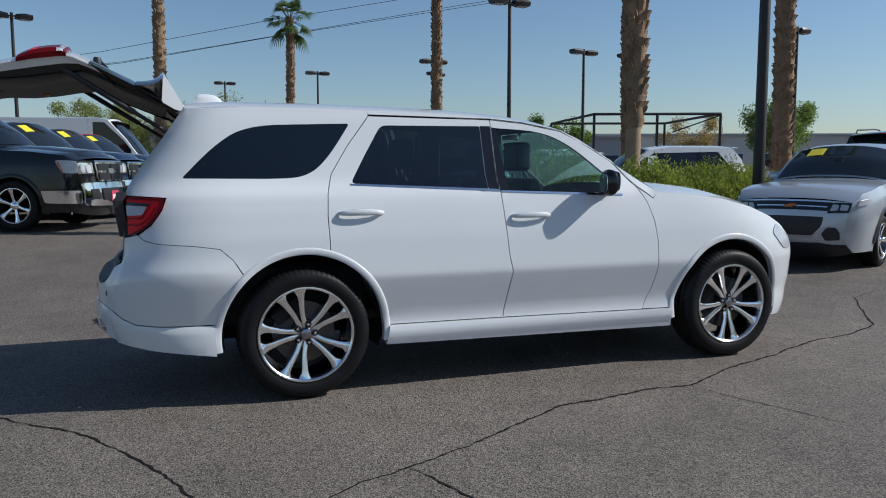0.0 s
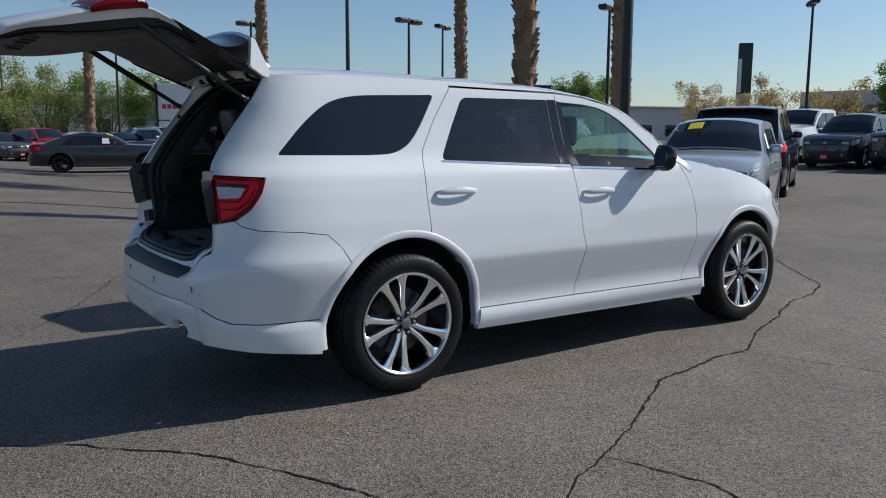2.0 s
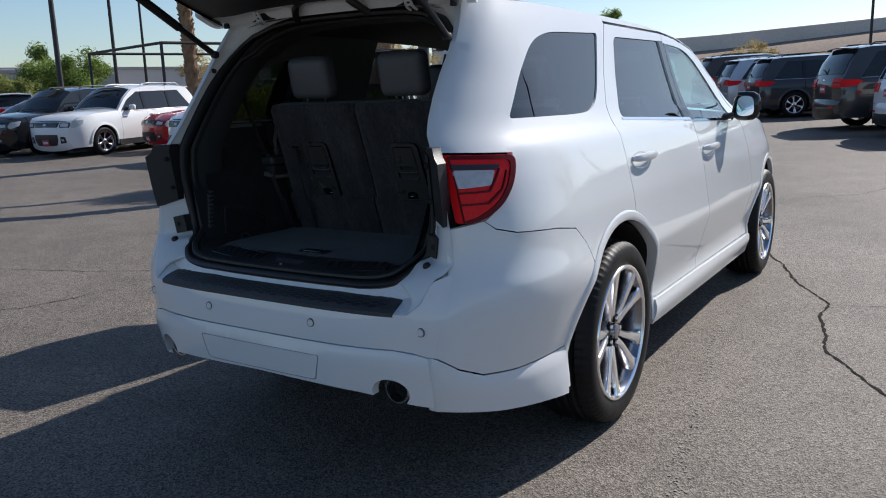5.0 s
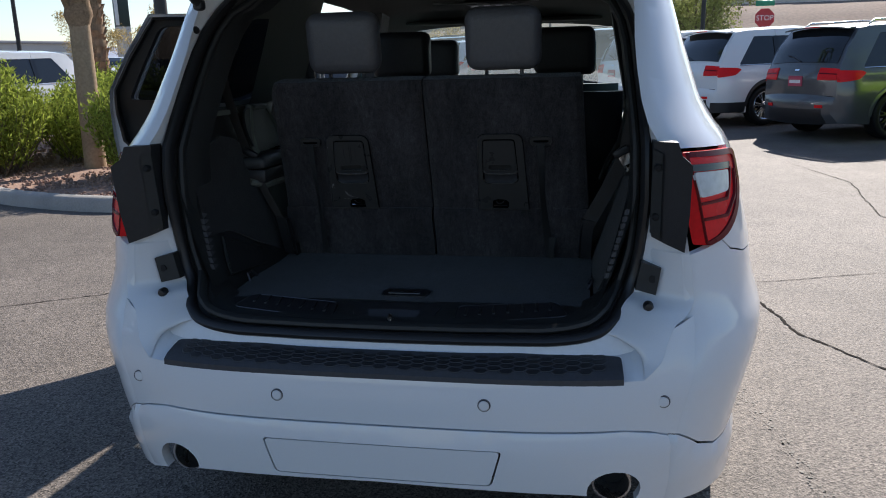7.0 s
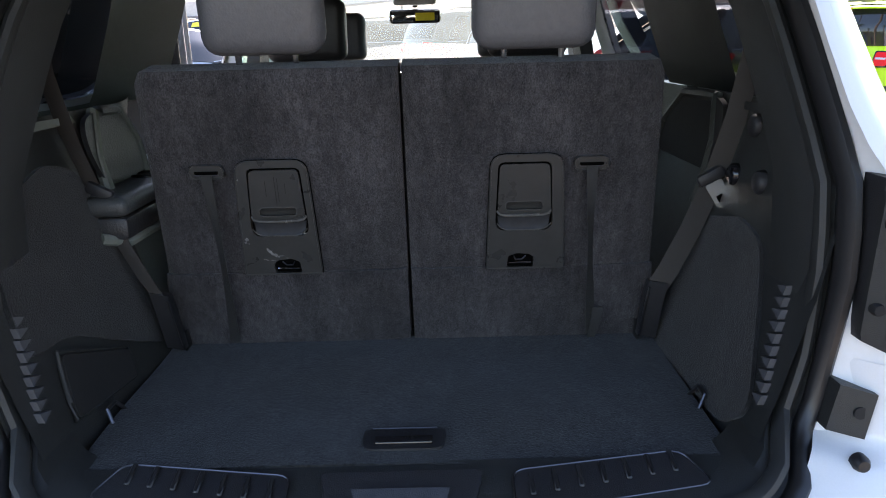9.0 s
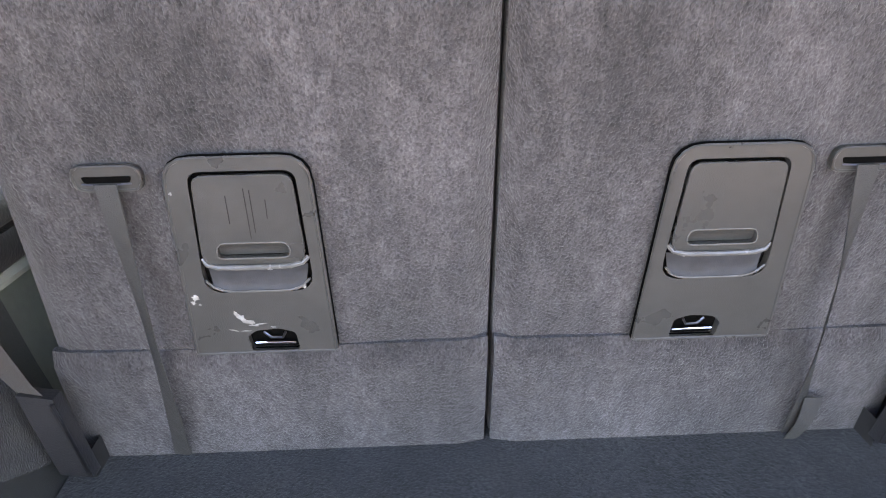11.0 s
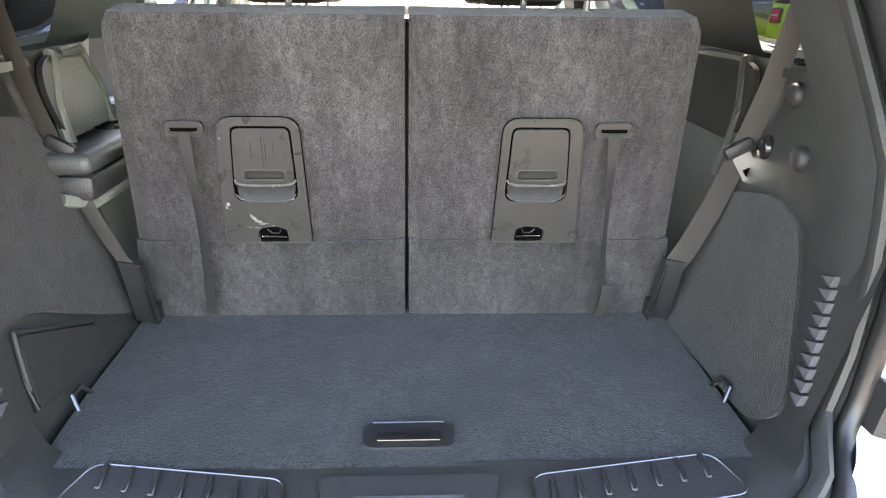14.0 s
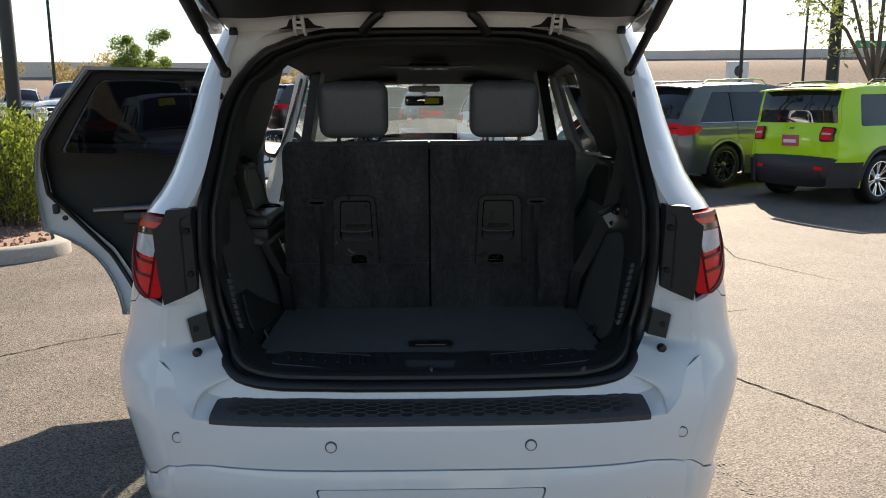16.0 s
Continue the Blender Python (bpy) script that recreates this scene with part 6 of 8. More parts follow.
def silhouette(kind):
    L, W, H, wb, ro, hood, belt, tr = SPECS[kind]
    xf, xr = L - ro, -ro
    front = [(xf - .12, .25), (xf - .03, .36), (xf, .52), (xf - .02, .70), (xf - .07, hood - .12)]
    if kind in ("pickup", "large_suv", "box_suv"):
        front = [(xf - .10, .30), (xf - .01, .40), (xf, .60), (xf - .03, .75), (xf - .05, hood - .10)]
    xc, xt = wb - .58, wb - 1.28
    if kind == "sedan":
        xc, xt = wb - .70, wb - 1.55
    if kind == "cargo_van":
        xc, xt = wb + .30, wb - .75
    if kind == "box_suv":
        xc, xt = wb - .62, wb - 1.12
    seg = {}
    seg["front_bumper"] = front
    seg["hood"] = [front[-1], (xf - .22, hood - .01), ((xf + xc) / 2, hood + .055), (xc, hood + .09)]
    seg["windscreen"] = [(xc, hood + .09), ((xc + xt) / 2 + .03, (hood + .09 + H - .06) / 2 + .03), (xt, H - .06)]
    if kind == "sedan":
        seg["roof"] = [(xt, H - .06), (xt - .5, H), (wb * .22, H - .03), (wb * .10, H - .09)]
        seg["rear_window"] = [(wb * .10, H - .09), (-.20, belt + .22), (-.50, belt + .09)]
        seg["tailgate"] = [(-.50, belt + .09), (xr + .12, belt + .07), (xr + .03, belt + .01), (xr + .04, .62)]
    elif kind == "pickup":
        seg["roof"] = [(xt, H - .06), (xt - .4, H), (wb * .33, H - .01), (wb * .24, H - .05)]
        seg["rear_window"] = [(wb * .24, H - .05), (wb * .215, belt + .10)]
        seg["bed"] = [(wb * .215, belt + .10), (wb * .205, belt + .06), (xr + .06, belt + .06)]
        seg["tailgate"] = [(xr + .06, belt + .06), (xr + .02, belt + .03), (xr + .02, .72)]
    elif kind == "cargo_van":
        seg["roof"] = [(xt, H - .06), (xt - .3, H), (xr + .25, H), (xr + .08, H - .08)]
        seg["rear_window"] = [(xr + .08, H - .08), (xr + .03, 1.3)]
        seg["tailgate"] = [(xr + .03, 1.3), (xr + .02, .62)]
    else:
        back = .16 if kind == "box_suv" else .42
        seg["roof"] = [(xt, H - .06), (xt - .45, H - .01), (wb * .35, H), (xr + back + .25, H - .03), (xr + back, H - .06)]
        seg["rear_window"] = [(xr + back, H - .06), (xr + back * .45 + .02, (H + belt) / 2), (xr + .09, belt + .06)]
        seg["tailgate"] = [(xr + .09, belt + .06), (xr + .03, belt - .10), (xr + .03, .66)]
    last = list(seg.values())[-1][-1]
    seg["rear_bumper"] = [last, (xr - .01, .58), (xr, .42), (xr + .07, .28)]
    return seg


def widths(kind):
    L, W, H, wb, ro, hood, belt, tr = SPECS[kind]
    top = {"sedan": .70, "pickup": .80, "cargo_van": .90, "box_suv": .80}.get(kind, .745)
    f = table([(.15, W * .93), (.35, W * .97), (.62, W), (.72, W * .995), (belt - .12, W * .975), (belt, W * .93), (belt + .05, W * .90), (H - .06, W * top), (H + .1, W * top * .96)], .02)
    xf, xr = L - ro + .10, -ro - .07
    bed = kind == "pickup"
    def hw(x, z):
        w = f(z)
        if bed and x < wb * .2 and z > belt:
            w = f(belt)
        if x > xf - 1.0:
            w *= max(.05, 1 - min(1, (x - xf + 1.0) / 1.0) ** 3.4) ** (1 / 3.4)
        if x < xr + .7:
            w *= max(.05, 1 - min(1, (xr + .7 - x) / .7) ** 4) ** .25
        return w
    return hw


def hung(hw, stations, bulge, power):
    """fn(u, q, lift): a skin hung between the flanks along the stations."""
    st = dense(stations, .06, False)
    ln = [0.0]
    for a, b in zip(st, st[1:]):
        ln.append(ln[-1] + math.hypot(b[0] - a[0], b[1] - a[1]))
    def fn(u, q, lift=0.0):
        s = u * ln[-1]
        x, z = float(np.interp(s, ln, [p[0] for p in st])), float(np.interp(s, ln, [p[1] for p in st]))
        s0, s1 = max(0, s - .05), min(ln[-1], s + .05)
        tx = np.interp(s1, ln, [p[0] for p in st]) - np.interp(s0, ln, [p[0] for p in st])
        tz = np.interp(s1, ln, [p[1] for p in st]) - np.interp(s0, ln, [p[1] for p in st])
        k = math.hypot(tx, tz)
        nx, nz = float(tz / k), float(-tx / k)
        b = bulge * (1 - abs(q) ** power) + lift
        return (x + nx * b, hw(x, z) * q, z + nz * b)
    return fn


def vehicle(kind, colour, x, y, heading, label, name=None, wheel_kind="plain", face=None, clad=None, plate=True, sticker=False, rails=True, dark_front=False, group=""):
    L, W, H, wb, ro, hood, belt, tr = SPECS[kind]
    seg, hw, body = silhouette(kind), widths(kind), paints[colour]
    gz = ground_z(x, y)
    slope = math.degrees(math.atan2(ground_z(x + math.cos(radians(heading)) * wb, y) - gz, wb))
    cat = {"pickup": "pickup truck", "minivan": "minivan", "cargo_van": "van", "sedan": "car"}.get(kind, "car")
    car = thing(name or {"pickup": "pickup_truck", "sedan": "sedan", "minivan": "minivan", "cargo_van": "cargo_van"}.get(kind, "parked_suv"), label, cat,
                Matrix.Translation((x, y, gz)) @ Matrix.Rotation(radians(heading), 4, 'Z') @ Matrix.Rotation(radians(-slope), 4, 'Y'), group)
    top = []
    for k, pts in seg.items():
        top += pts if not top else pts[1:]
    ra, xf, xr = tr + .065, L - ro, -ro
    gc = .30 if kind in ("pickup", "large_suv") else .25
    outline = dense(top, .12, False) + [(-ra - .02, gc)] + arc(0, tr, ra, 195, -15, 14) + [(ra + .05, gc), (wb - ra - .05, gc)] + arc(wb, tr, ra, 195, -15, 14) + [(wb + ra + .02, gc)]
    zb, zt = belt + .035, H - .135
    xc, xt = seg["windscreen"][0][0], seg["windscreen"][-1][0]
    cuts = [wb * .10, wb * .44, wb - .60]
    if kind == "pickup":
        cuts = [wb * .20, wb * .50, wb - .62]
    if kind == "cargo_van":
        cuts = [wb * .18, wb * .62, wb + .02]
    rear_t, rear_b = {"sedan": (wb * .16, -.08), "pickup": (wb * .285, wb * .265), "cargo_van": (wb * .66, wb * .66), "box_suv": (xr + .42, xr + .38)}.get(kind, (xr + .80, xr + .42))
    dlo = [(xc - .10, zb), ((xc + xt) / 2 - .06, (zb + zt) / 2 + .04), (xt - .12, zt), (rear_t, zt), (rear_b, zb)]
    lay = lambda s, o: (lambda px, pz, d: (px, s * (hw(px, pz) + o - d), pz))
    spans = [("quarter_panel", None, cuts[0]), ("rear_door", cuts[0], cuts[1]), ("front_door", cuts[1], cuts[2]), ("fender", cuts[2], None)]
    for s in (-1, 1):
        for nm, lo, hi in spans:
            pl = clip_x(outline, None if lo is None else lo + .004, None if hi is None else hi - .004)
            win = clip_x(dlo, (lo + .045) if lo is not None else None, (hi - .045) if hi is not None else None)
            wins = []
            if len(win) > 2 and max(p[0] for p in win) - min(p[0] for p in win) > .12 and nm != "fender":
                wins = [rounded(win, .03, 2)]
            if kind == "cargo_van" and nm in ("quarter_panel", "rear_door"):
                wins = []
            pn = part(nm, memo((kind, nm, s), lambda: sheet(pl, wins, lay(s, 0), .13, .025, .10)), body, car)
            if wins:
                part("window", memo((kind, nm, s, "w"), lambda: sheet(wins[0], [], lay(s, -.008), .2, .004)), dark_glass, pn, "dark window")
            if nm in ("rear_door", "front_door"):
                hx, hz = (hi - .17), belt - .10
                part("handle", memo((kind, nm, s, "h"), lambda: Shape().box((hx, s * (hw(hx, hz) + .018), hz), (.17, .03, .032), .012)), chrome if colour in ("black", "navy") and kind == "pickup" else body, pn)
        if kind != "cargo_van":
            for c in cuts[:2]:
                post = clip_x(dlo, c - .052, c + .052)
                if len(post) > 2 and max(p[1] for p in post) - min(p[1] for p in post) > .2:
                    part("window_post", memo((kind, s, "post", c), lambda: sheet(post, [], lay(s, .0035), .2, .004)), black_gloss, car, "gloss black window post")
            if kind != "box_suv":
                sill_pts = [(px, zb - .012) for px in np.linspace(rear_b, xc - .10, 12)]
                part("belt_moulding", memo((kind, s, "belt"), lambda: Shape().tube([lay(s, .004)(px, pz, 0) for px, pz in sill_pts], .009, 6)), chrome if colour in ("grey", "dark_grey", "black", "brown", "white") else black_gloss, car)
        mx, mz = xc - .42, belt + .10
        part("door_mirror", memo((kind, s, "m"), lambda: Shape().box((mx, s * (hw(mx, mz) + .12), mz + .02), (.12, .19, .14 if kind != "pickup" else .22), .045, None, 3).tube([(mx + .02, s * (hw(mx, mz) - .02), mz - .04), (mx, s * (hw(mx, mz) + .1), mz)], .02)), body if colour != "green" else black_plastic, car)
        lamp_z = hood - .10
        if kind not in ("pickup", "small_suv"):
            part("headlamp", memo((kind, s, "hl"), lambda: sheet(rounded([(xf - .36, lamp_z + .03), (xf - .12, lamp_z + .01), (xf - .05, lamp_z - .10), (xf - .09, lamp_z - .17), (xf - .30, lamp_z - .09)], .03), [], lay(s, .008), .08, .02, .06)), lamp_clear, car, "clear headlamp")
        lz1, lz0 = (belt - .03, belt - .27) if kind not in ("pickup", "minivan") else (belt + .0, belt - .38)
        if kind != "box_suv":
            part("tail_lamp", memo((kind, s, "tl"), lambda: sheet(rounded([(xr + .05, lz1), (xr + .30, lz1 - .02), (xr + .26, lz0 + .08), (xr + .05, lz0)] if kind in ("pickup", "minivan", "cargo_van") else [(xr + .03, lz1 + .030), (xr + .36, lz1 + .015), (xr + .44, lz1 - .015), (xr + .30, lz1 - .110), (xr + .03, lz1 - .150)], .03), [], lay(s, .010), .08, .02, .06)), lamp_red, car, "red tail lamp")
        part("arch_lip", memo((kind, s, "ar"), lambda: Shape().rings([[(cx + (ra + k[0]) * math.cos(t), s * (hw(cx + ra * math.cos(t), max(.2, tr + ra * math.sin(t))) + k[1]), tr + (ra + k[0]) * math.sin(t)) for k in ((.05, .004), (.03, .014), (-.008, .014), (-.012, -.03))] for cx in (0,) for t in (math.pi * i / 16 for i in range(17))], False)), black_plastic if clad else body, car)
        part("arch_lip", memo((kind, s, "af"), lambda: Shape().rings([[(cx + (ra + k[0]) * math.cos(t), s * (hw(cx + ra * math.cos(t), max(.2, tr + ra * math.sin(t))) + k[1]), tr + (ra + k[0]) * math.sin(t)) for k in ((.05, .004), (.03, .014), (-.008, .014), (-.012, -.03))] for cx in (wb,) for t in (math.pi * i / 16 for i in range(17))], False)), black_plastic if clad else body, car)
        part("rocker", memo((kind, s, "rk"), lambda: Shape().slab(lambda u, v, d: (ra + .04 + (wb - 2 * ra - .08) * u, s * (hw(1.2, gc + .12) + .012 - .05 * d), gc - .04 + .15 * v), 4, 3)), black_plastic if clad or kind != "sedan" else body, car)
        for cx in (0, wb):
            wheel(car, cx, s * (W - .14), tr, s, wheel_kind, tr, .24, tr * .70, face or rim_metal, rim_black if face is rim_black else rim_grey, turn=random.uniform(0, 70), full=False)
            part("wheel_well", memo((kind, s, "ww", cx), lambda: Shape().rings([[(cx + (ra - .01) * math.cos(t), s * yy, tr + (ra - .01) * math.sin(t)) for yy in (W - .05, W - .42)] for t in (math.pi * (i / 12 * 1.2 - .1) for i in range(13))], False).box((cx, s * (W - .45), tr + .24), (2 * ra, .04, 1.1 * ra))), underbody, car)
        if rails and kind in ("suv", "large_suv", "small_suv", "box_suv", "minivan"):
            part("roof_rail", memo((kind, s, "rr"), lambda: Shape().tube([(px, s * (hw(px, H - .06) - .05), np.interp(px, [p[0] for p in reversed(seg["roof"])], [p[1] for p in reversed(seg["roof"])]) + q) for px, q in ((xt - .35, .04), (xt - .45, .085), (wb * .3, .09), (xr + .75, .085), (xr + .65, .03))], .016, 8)), black_plastic if colour not in ("silver", "white", "grey") else silver_trim, car)
    BUL = {"front_bumper": .13, "hood": .06, "windscreen": .10, "roof": .055, "rear_window": .075, "tailgate": .075, "rear_bumper": .09, "bed": .0}
    fns = {k: hung(hw, pts, BUL[k], 2.6) for k, pts in seg.items()}
    for k, fn in fns.items():
        mat = body
        if k in ("windscreen", "rear_window") and not (kind == "cargo_van" and k == "rear_window"):
            continue
        if (k == "rear_bumper" and clad and kind == "box_suv") or k == "bed":
            mat = black_plastic
        part({"tailgate": "tailgate", "bed": "bed_cover"}.get(k, k), memo((kind, "s", k), lambda: Shape().grid(lambda u, v: fn(u, math.sin(math.pi / 2 * (2 * v - 1))), 8, 14)), mat, car)
    for k in ("windscreen", "rear_window"):
        if kind == "cargo_van" and k == "rear_window":
            continue
        fn = fns[k]
        part("pillar_frame", memo((kind, "pf", k), lambda: Shape().grid(lambda u, v: fn(u, math.sin(math.pi / 2 * (2 * v - 1)), -.006), 6, 12)), body, car)
        part(k, memo((kind, "g", k), lambda: Shape().slab(lambda u, v, d: fn(.05 + .9 * u, (.93 - .02 * u) * (2 * v - 1), .004 - .008 * d), 8, 14)), dark_glass, car, "dark glass")
    fb, tg, rb = fns["front_bumper"], fns["tailgate"], fns["rear_bumper"]
    patch = lambda fn, u0, u1, q0, q1, lift, nu=4, nv=8: Shape().slab(lambda u, v, d: fn(u0 + (u1 - u0) * u, q0 + (q1 - q0) * v, lift - .03 * d), nu, nv)
    def decal(nm, key, fn, poly, lift, mat, owner, lab="", r=.03, step=.09):
        """A shaped piece laid on a skin, its outline given in (u, q)."""
        return part(nm, memo((kind, key), lambda: sheet(rounded(poly, r, 3), [], lambda u, q, d: fn(min(1, max(0, u)), q, lift - d), step, .02, .06)), mat, owner, lab)
    if kind == "small_suv":
        gr = decal("grille", "grille", fb, [(.80, -.66), (.80, .66), (.97, .70), (.97, -.70)], .008, black_gloss, car, "slim black upper grille", .02)
        decal("grille_bar", "gb0", fb, [(.865, -.64), (.865, .64), (.885, .64), (.885, -.64)], .014, chrome, gr, "chrome bar", 0)
        decal("grille_edge", "gb1", fb, [(.965, -.70), (.965, .70), (.985, .70), (.985, -.70)], .012, chrome, gr, "", 0)
        decal("emblem", "emb", fb, [(.84, -.10), (.84, .03), (.86, .03), (.86, .12), (.91, .10), (.91, -.03), (.89, -.03), (.89, -.12)], .022, lamp_amber, gr, "gold bow-shaped emblem", 0, .05)
        li = decal("lower_intake", "int", fb, [(.40, -.46), (.40, .46), (.52, .60), (.70, .62), (.70, -.62), (.52, -.60)], .008, black_plastic, car, "black trapezoid lower grille", .03)
        decal("intake_edge", "inte", fb, [(.375, -.47), (.375, .47), (.40, .46), (.40, -.46)], .016, silver_trim, li, "", 0)
        decal("lower_valance", "val", fb, [(.0, -.99), (.0, .99), (.20, .99), (.27, .55), (.27, -.55), (.20, -.99)], .010, black_plastic, car, "black lower bumper", .02)
        for s in (-1, 1):
            decal("fog_recess", ("fog", s), fb, [(.30, s * .68), (.30, s * .92), (.44, s * .94), (.52, s * .86), (.52, s * .72), (.42, s * .62)], .009, black_plastic, car, "black fog lamp recess", .02)
            hl = decal("headlamp_front", ("hf", s), fb, [(.76, s * .66), (.80, s * 1.0), (.99, s * 1.0), (.96, s * .70)], .012, black_gloss, car, "dark headlamp with clear lens", .02)
            decal("lamp_lens", ("hfl", s), fb, [(.80, s * .70), (.83, s * .82), (.93, s * .82), (.93, s * .72)], .018, lamp_clear, hl, "", .02)
            decal("lamp_lens", ("hfm", s), fb, [(.83, s * .85), (.84, s * .97), (.94, s * .97), (.94, s * .85)], .018, lamp_clear, hl, "", .02)
            part("lamp_lens", memo((kind, "side lens", s), lambda: sheet(rounded([(xf - .34, hood - .075), (xf - .14, hood - .10), (xf - .10, hood - .17), (xf - .27, hood - .15)], .02), [], lay(s, .016), .08, .02, .06)), lamp_clear, hl)
    elif kind == "pickup":
        hd_f = fns["hood"]
        part("hood_bulge", memo((kind, "hb"), lambda: Shape().grid(lambda u, v: hd_f(.02 + .96 * u, .62 * (2 * v - 1), .045 * (1 - abs(2 * v - 1) ** 4) * min(1, 8 * u, 6 * (1 - u)) - .004), 10, 16)), body, car)
        part("grille_hood_edge", memo((kind, "ghe"), lambda: Shape().tube([fb(.985, .60 * (k / 6 - 1), .03 + .012 * (1 - (k / 6 - 1) ** 2)) for k in range(13)], .016, 8)), chrome if not dark_front else body, car, "chrome upper edge of the grille")
        gr = decal("grille", "grille", fb, [(.60, -.50), (.60, .50), (.97, .58), (.97, -.58)], .032, chrome if not dark_front else black_gloss, car, "chrome framed grille", .05)
        for s in (-1, 1):
            decal("grille_mesh", ("gm", s), fb, [(.63, s * .035), (.63, s * .45), (.77, s * .47), (.77, s * .035)], .046, black_plastic, gr, "black grille insert", .02)
            decal("grille_mesh", ("gn", s), fb, [(.81, s * .035), (.81, s * .48), (.94, s * .52), (.94, s * .035)], .046, black_plastic, gr, "black grille insert", .02)
            hl = decal("headlamp_front", ("hf", s), fb, [(.73, s * .58), (.74, s * 1.0), (.96, s * 1.0), (.96, s * .62)], .014, chrome, car, "bright headlamp", .03)
            decal("lamp_lens", ("hfl", s), fb, [(.76, s * .66), (.77, s * .80), (.92, s * .82), (.93, s * .68)], .022, lamp_clear, hl, "", .05)
            decal("lamp_lens", ("hfo", s), fb, [(.77, s * .84), (.78, s * .96), (.91, s * .96), (.92, s * .86)], .022, lamp_clear, hl, "", .05)
            decal("lamp_shroud", ("hfs", s), fb, [(.735, s * .60), (.735, s * .98), (.757, s * .98), (.757, s * .60)], .024, black_gloss, hl, "", 0)
            decal("fog_recess", ("fog", s), fb, [(.28, s * .60), (.28, s * .84), (.44, s * .84), (.44, s * .60)], .066, black_plastic, car, "", .03)
            wrap = [(wb + tr + .09, .66), (xf + .0, .66), (xf + .0, .44), (wb + tr + .14, .46)]
            part("bumper_wrap", memo((kind, "bw", s), lambda: sheet(rounded(wrap, .03), [], lay(s, .03), .1, .03, .06)), chrome if not dark_front else body, car, "chrome bumper end")
            part("side_lamp", memo((kind, "sl", s), lambda: sheet(rounded([(xf - .33, hood - .09), (xf - .05, hood - .10), (xf - .03, hood - .31), (xf - .22, hood - .30)], .05), [], lay(s, .012), .1, .02, .06)), lamp_clear, hl)
            part("side_marker", memo((kind, "sm", s), lambda: sheet(rounded([(xf - .300, hood - .115), (xf - .265, hood - .115), (xf - .205, hood - .275), (xf - .225, hood - .280)], .008), [], lay(s, .016), .1, .01, .06)), lamp_amber, hl)
        decal("emblem", "emb", fb, [(.75, -.10), (.75, .10), (.85, .12), (.85, -.12)], .058, silver_trim, gr)
        decal("chrome_bumper", "cb", fb, [(.18, -1.0), (.18, 1.0), (.58, 1.0), (.58, -1.0)], .05, chrome if not dark_front else body, car, "chrome front bumper", .03)
        decal("lower_intake", "int", fb, [(.26, -.46), (.26, .46), (.44, .50), (.44, -.50)], .066, black_plastic, car, "", .03)
    else:
        big = kind in ("large_suv", "box_suv")
        gr = decal("grille", "grille", fb, [(.70 if big else .78, -.56), (.70 if big else .78, .56), (.97, .62), (.97, -.62)], .012, black_gloss, car, "black grille", .04)
        for i in range(3):
            u = (.755 if big else .82) + (.06 if big else .045) * i
            decal("grille_bar", ("gb", i), fb, [(u, -.54), (u, .54), (u + .012, .54), (u + .012, -.54)], .020, rim_grey, gr, "", 0)
        decal("emblem", "emb", fb, [(.83, -.08), (.83, .08), (.90, .08), (.90, -.08)], .026, silver_trim, gr, "", .03)
        decal("lower_intake", "int", fb, [(.22, -.50), (.22, .50), (.38, .62), (.54, .60), (.54, -.60), (.38, -.62)], .010, black_plastic, car, "black lower intake", .03)
        for s in (-1, 1):
            hl = decal("headlamp_front", ("hf", s), fb, [(.78, s * .64), (.80, s * 1.0), (.98, s * 1.0), (.97, s * .66)], .012, black_gloss, car, "clear headlamp in a dark housing", .03)
            decal("lamp_lens", ("hfl", s), fb, [(.815, s * .68), (.83, s * .96), (.95, s * .96), (.94, s * .70)], .018, lamp_clear, hl, "", .03)
            decal("fog_recess", ("fog", s), fb, [(.26, s * .68), (.26, s * .90), (.46, s * .92), (.48, s * .74)], .010, black_plastic, car, "", .03)
            part("fog_lamp", memo((kind, "fogl", s), lambda: patch(fb, .33, .40, s * .76, s * .84, .018, 2, 3)), lamp_clear, car)
    for s in (-1, 1):
        if kind == "box_suv":
            tl = decal("tail_lamp", ("sq", s), tg, [(.12, s * .66), (.12, s * .93), (.50, s * .93), (.50, s * .66)], .030, black_gloss, car, "square red tail lamp in a black frame", .05)
            decal("lamp_lens", ("sql", s), tg, [(.16, s * .69), (.16, s * .90), (.46, s * .90), (.46, s * .69)], .040, lamp_red, tl, "", .05)
            decal("lamp_cross", ("sqx", s), tg, [(.29, s * .71), (.29, s * .88), (.33, s * .88), (.33, s * .71)], .044, lamp_clear, tl, "", 0)
        else:
            tl = part("tail_lamp_inner", memo((kind, "ti", s), lambda: patch(tg, .10 if kind != "pickup" else .06, .46 if kind != "pickup" else .8, s * .58, s * .995, .012, 3, 6)), lamp_red, car, "red tail lamp")
            part("lamp_band", memo((kind, "tb", s), lambda: patch(tg, .265, .295, s * .60, s * .992, .016, 2, 6)), lamp_dark_red, tl)
        if clad:
            zc = .62 if kind == "box_suv" else .44
            low = [(xr - .02, .26), (xr - .02, zc), (-ra - .03, zc), (-ra - .045, .26)]
            part("side_cladding", memo((kind, "cl", s), lambda: sheet(low, [], lay(s, .022), .1, .03, .08)), black_plastic, car, "black lower side cladding")
        part("reflector", memo((kind, "rf", s), lambda: patch(rb, .30, .40, s * .66, s * .84, .012, 2, 3)), lamp_red, car)
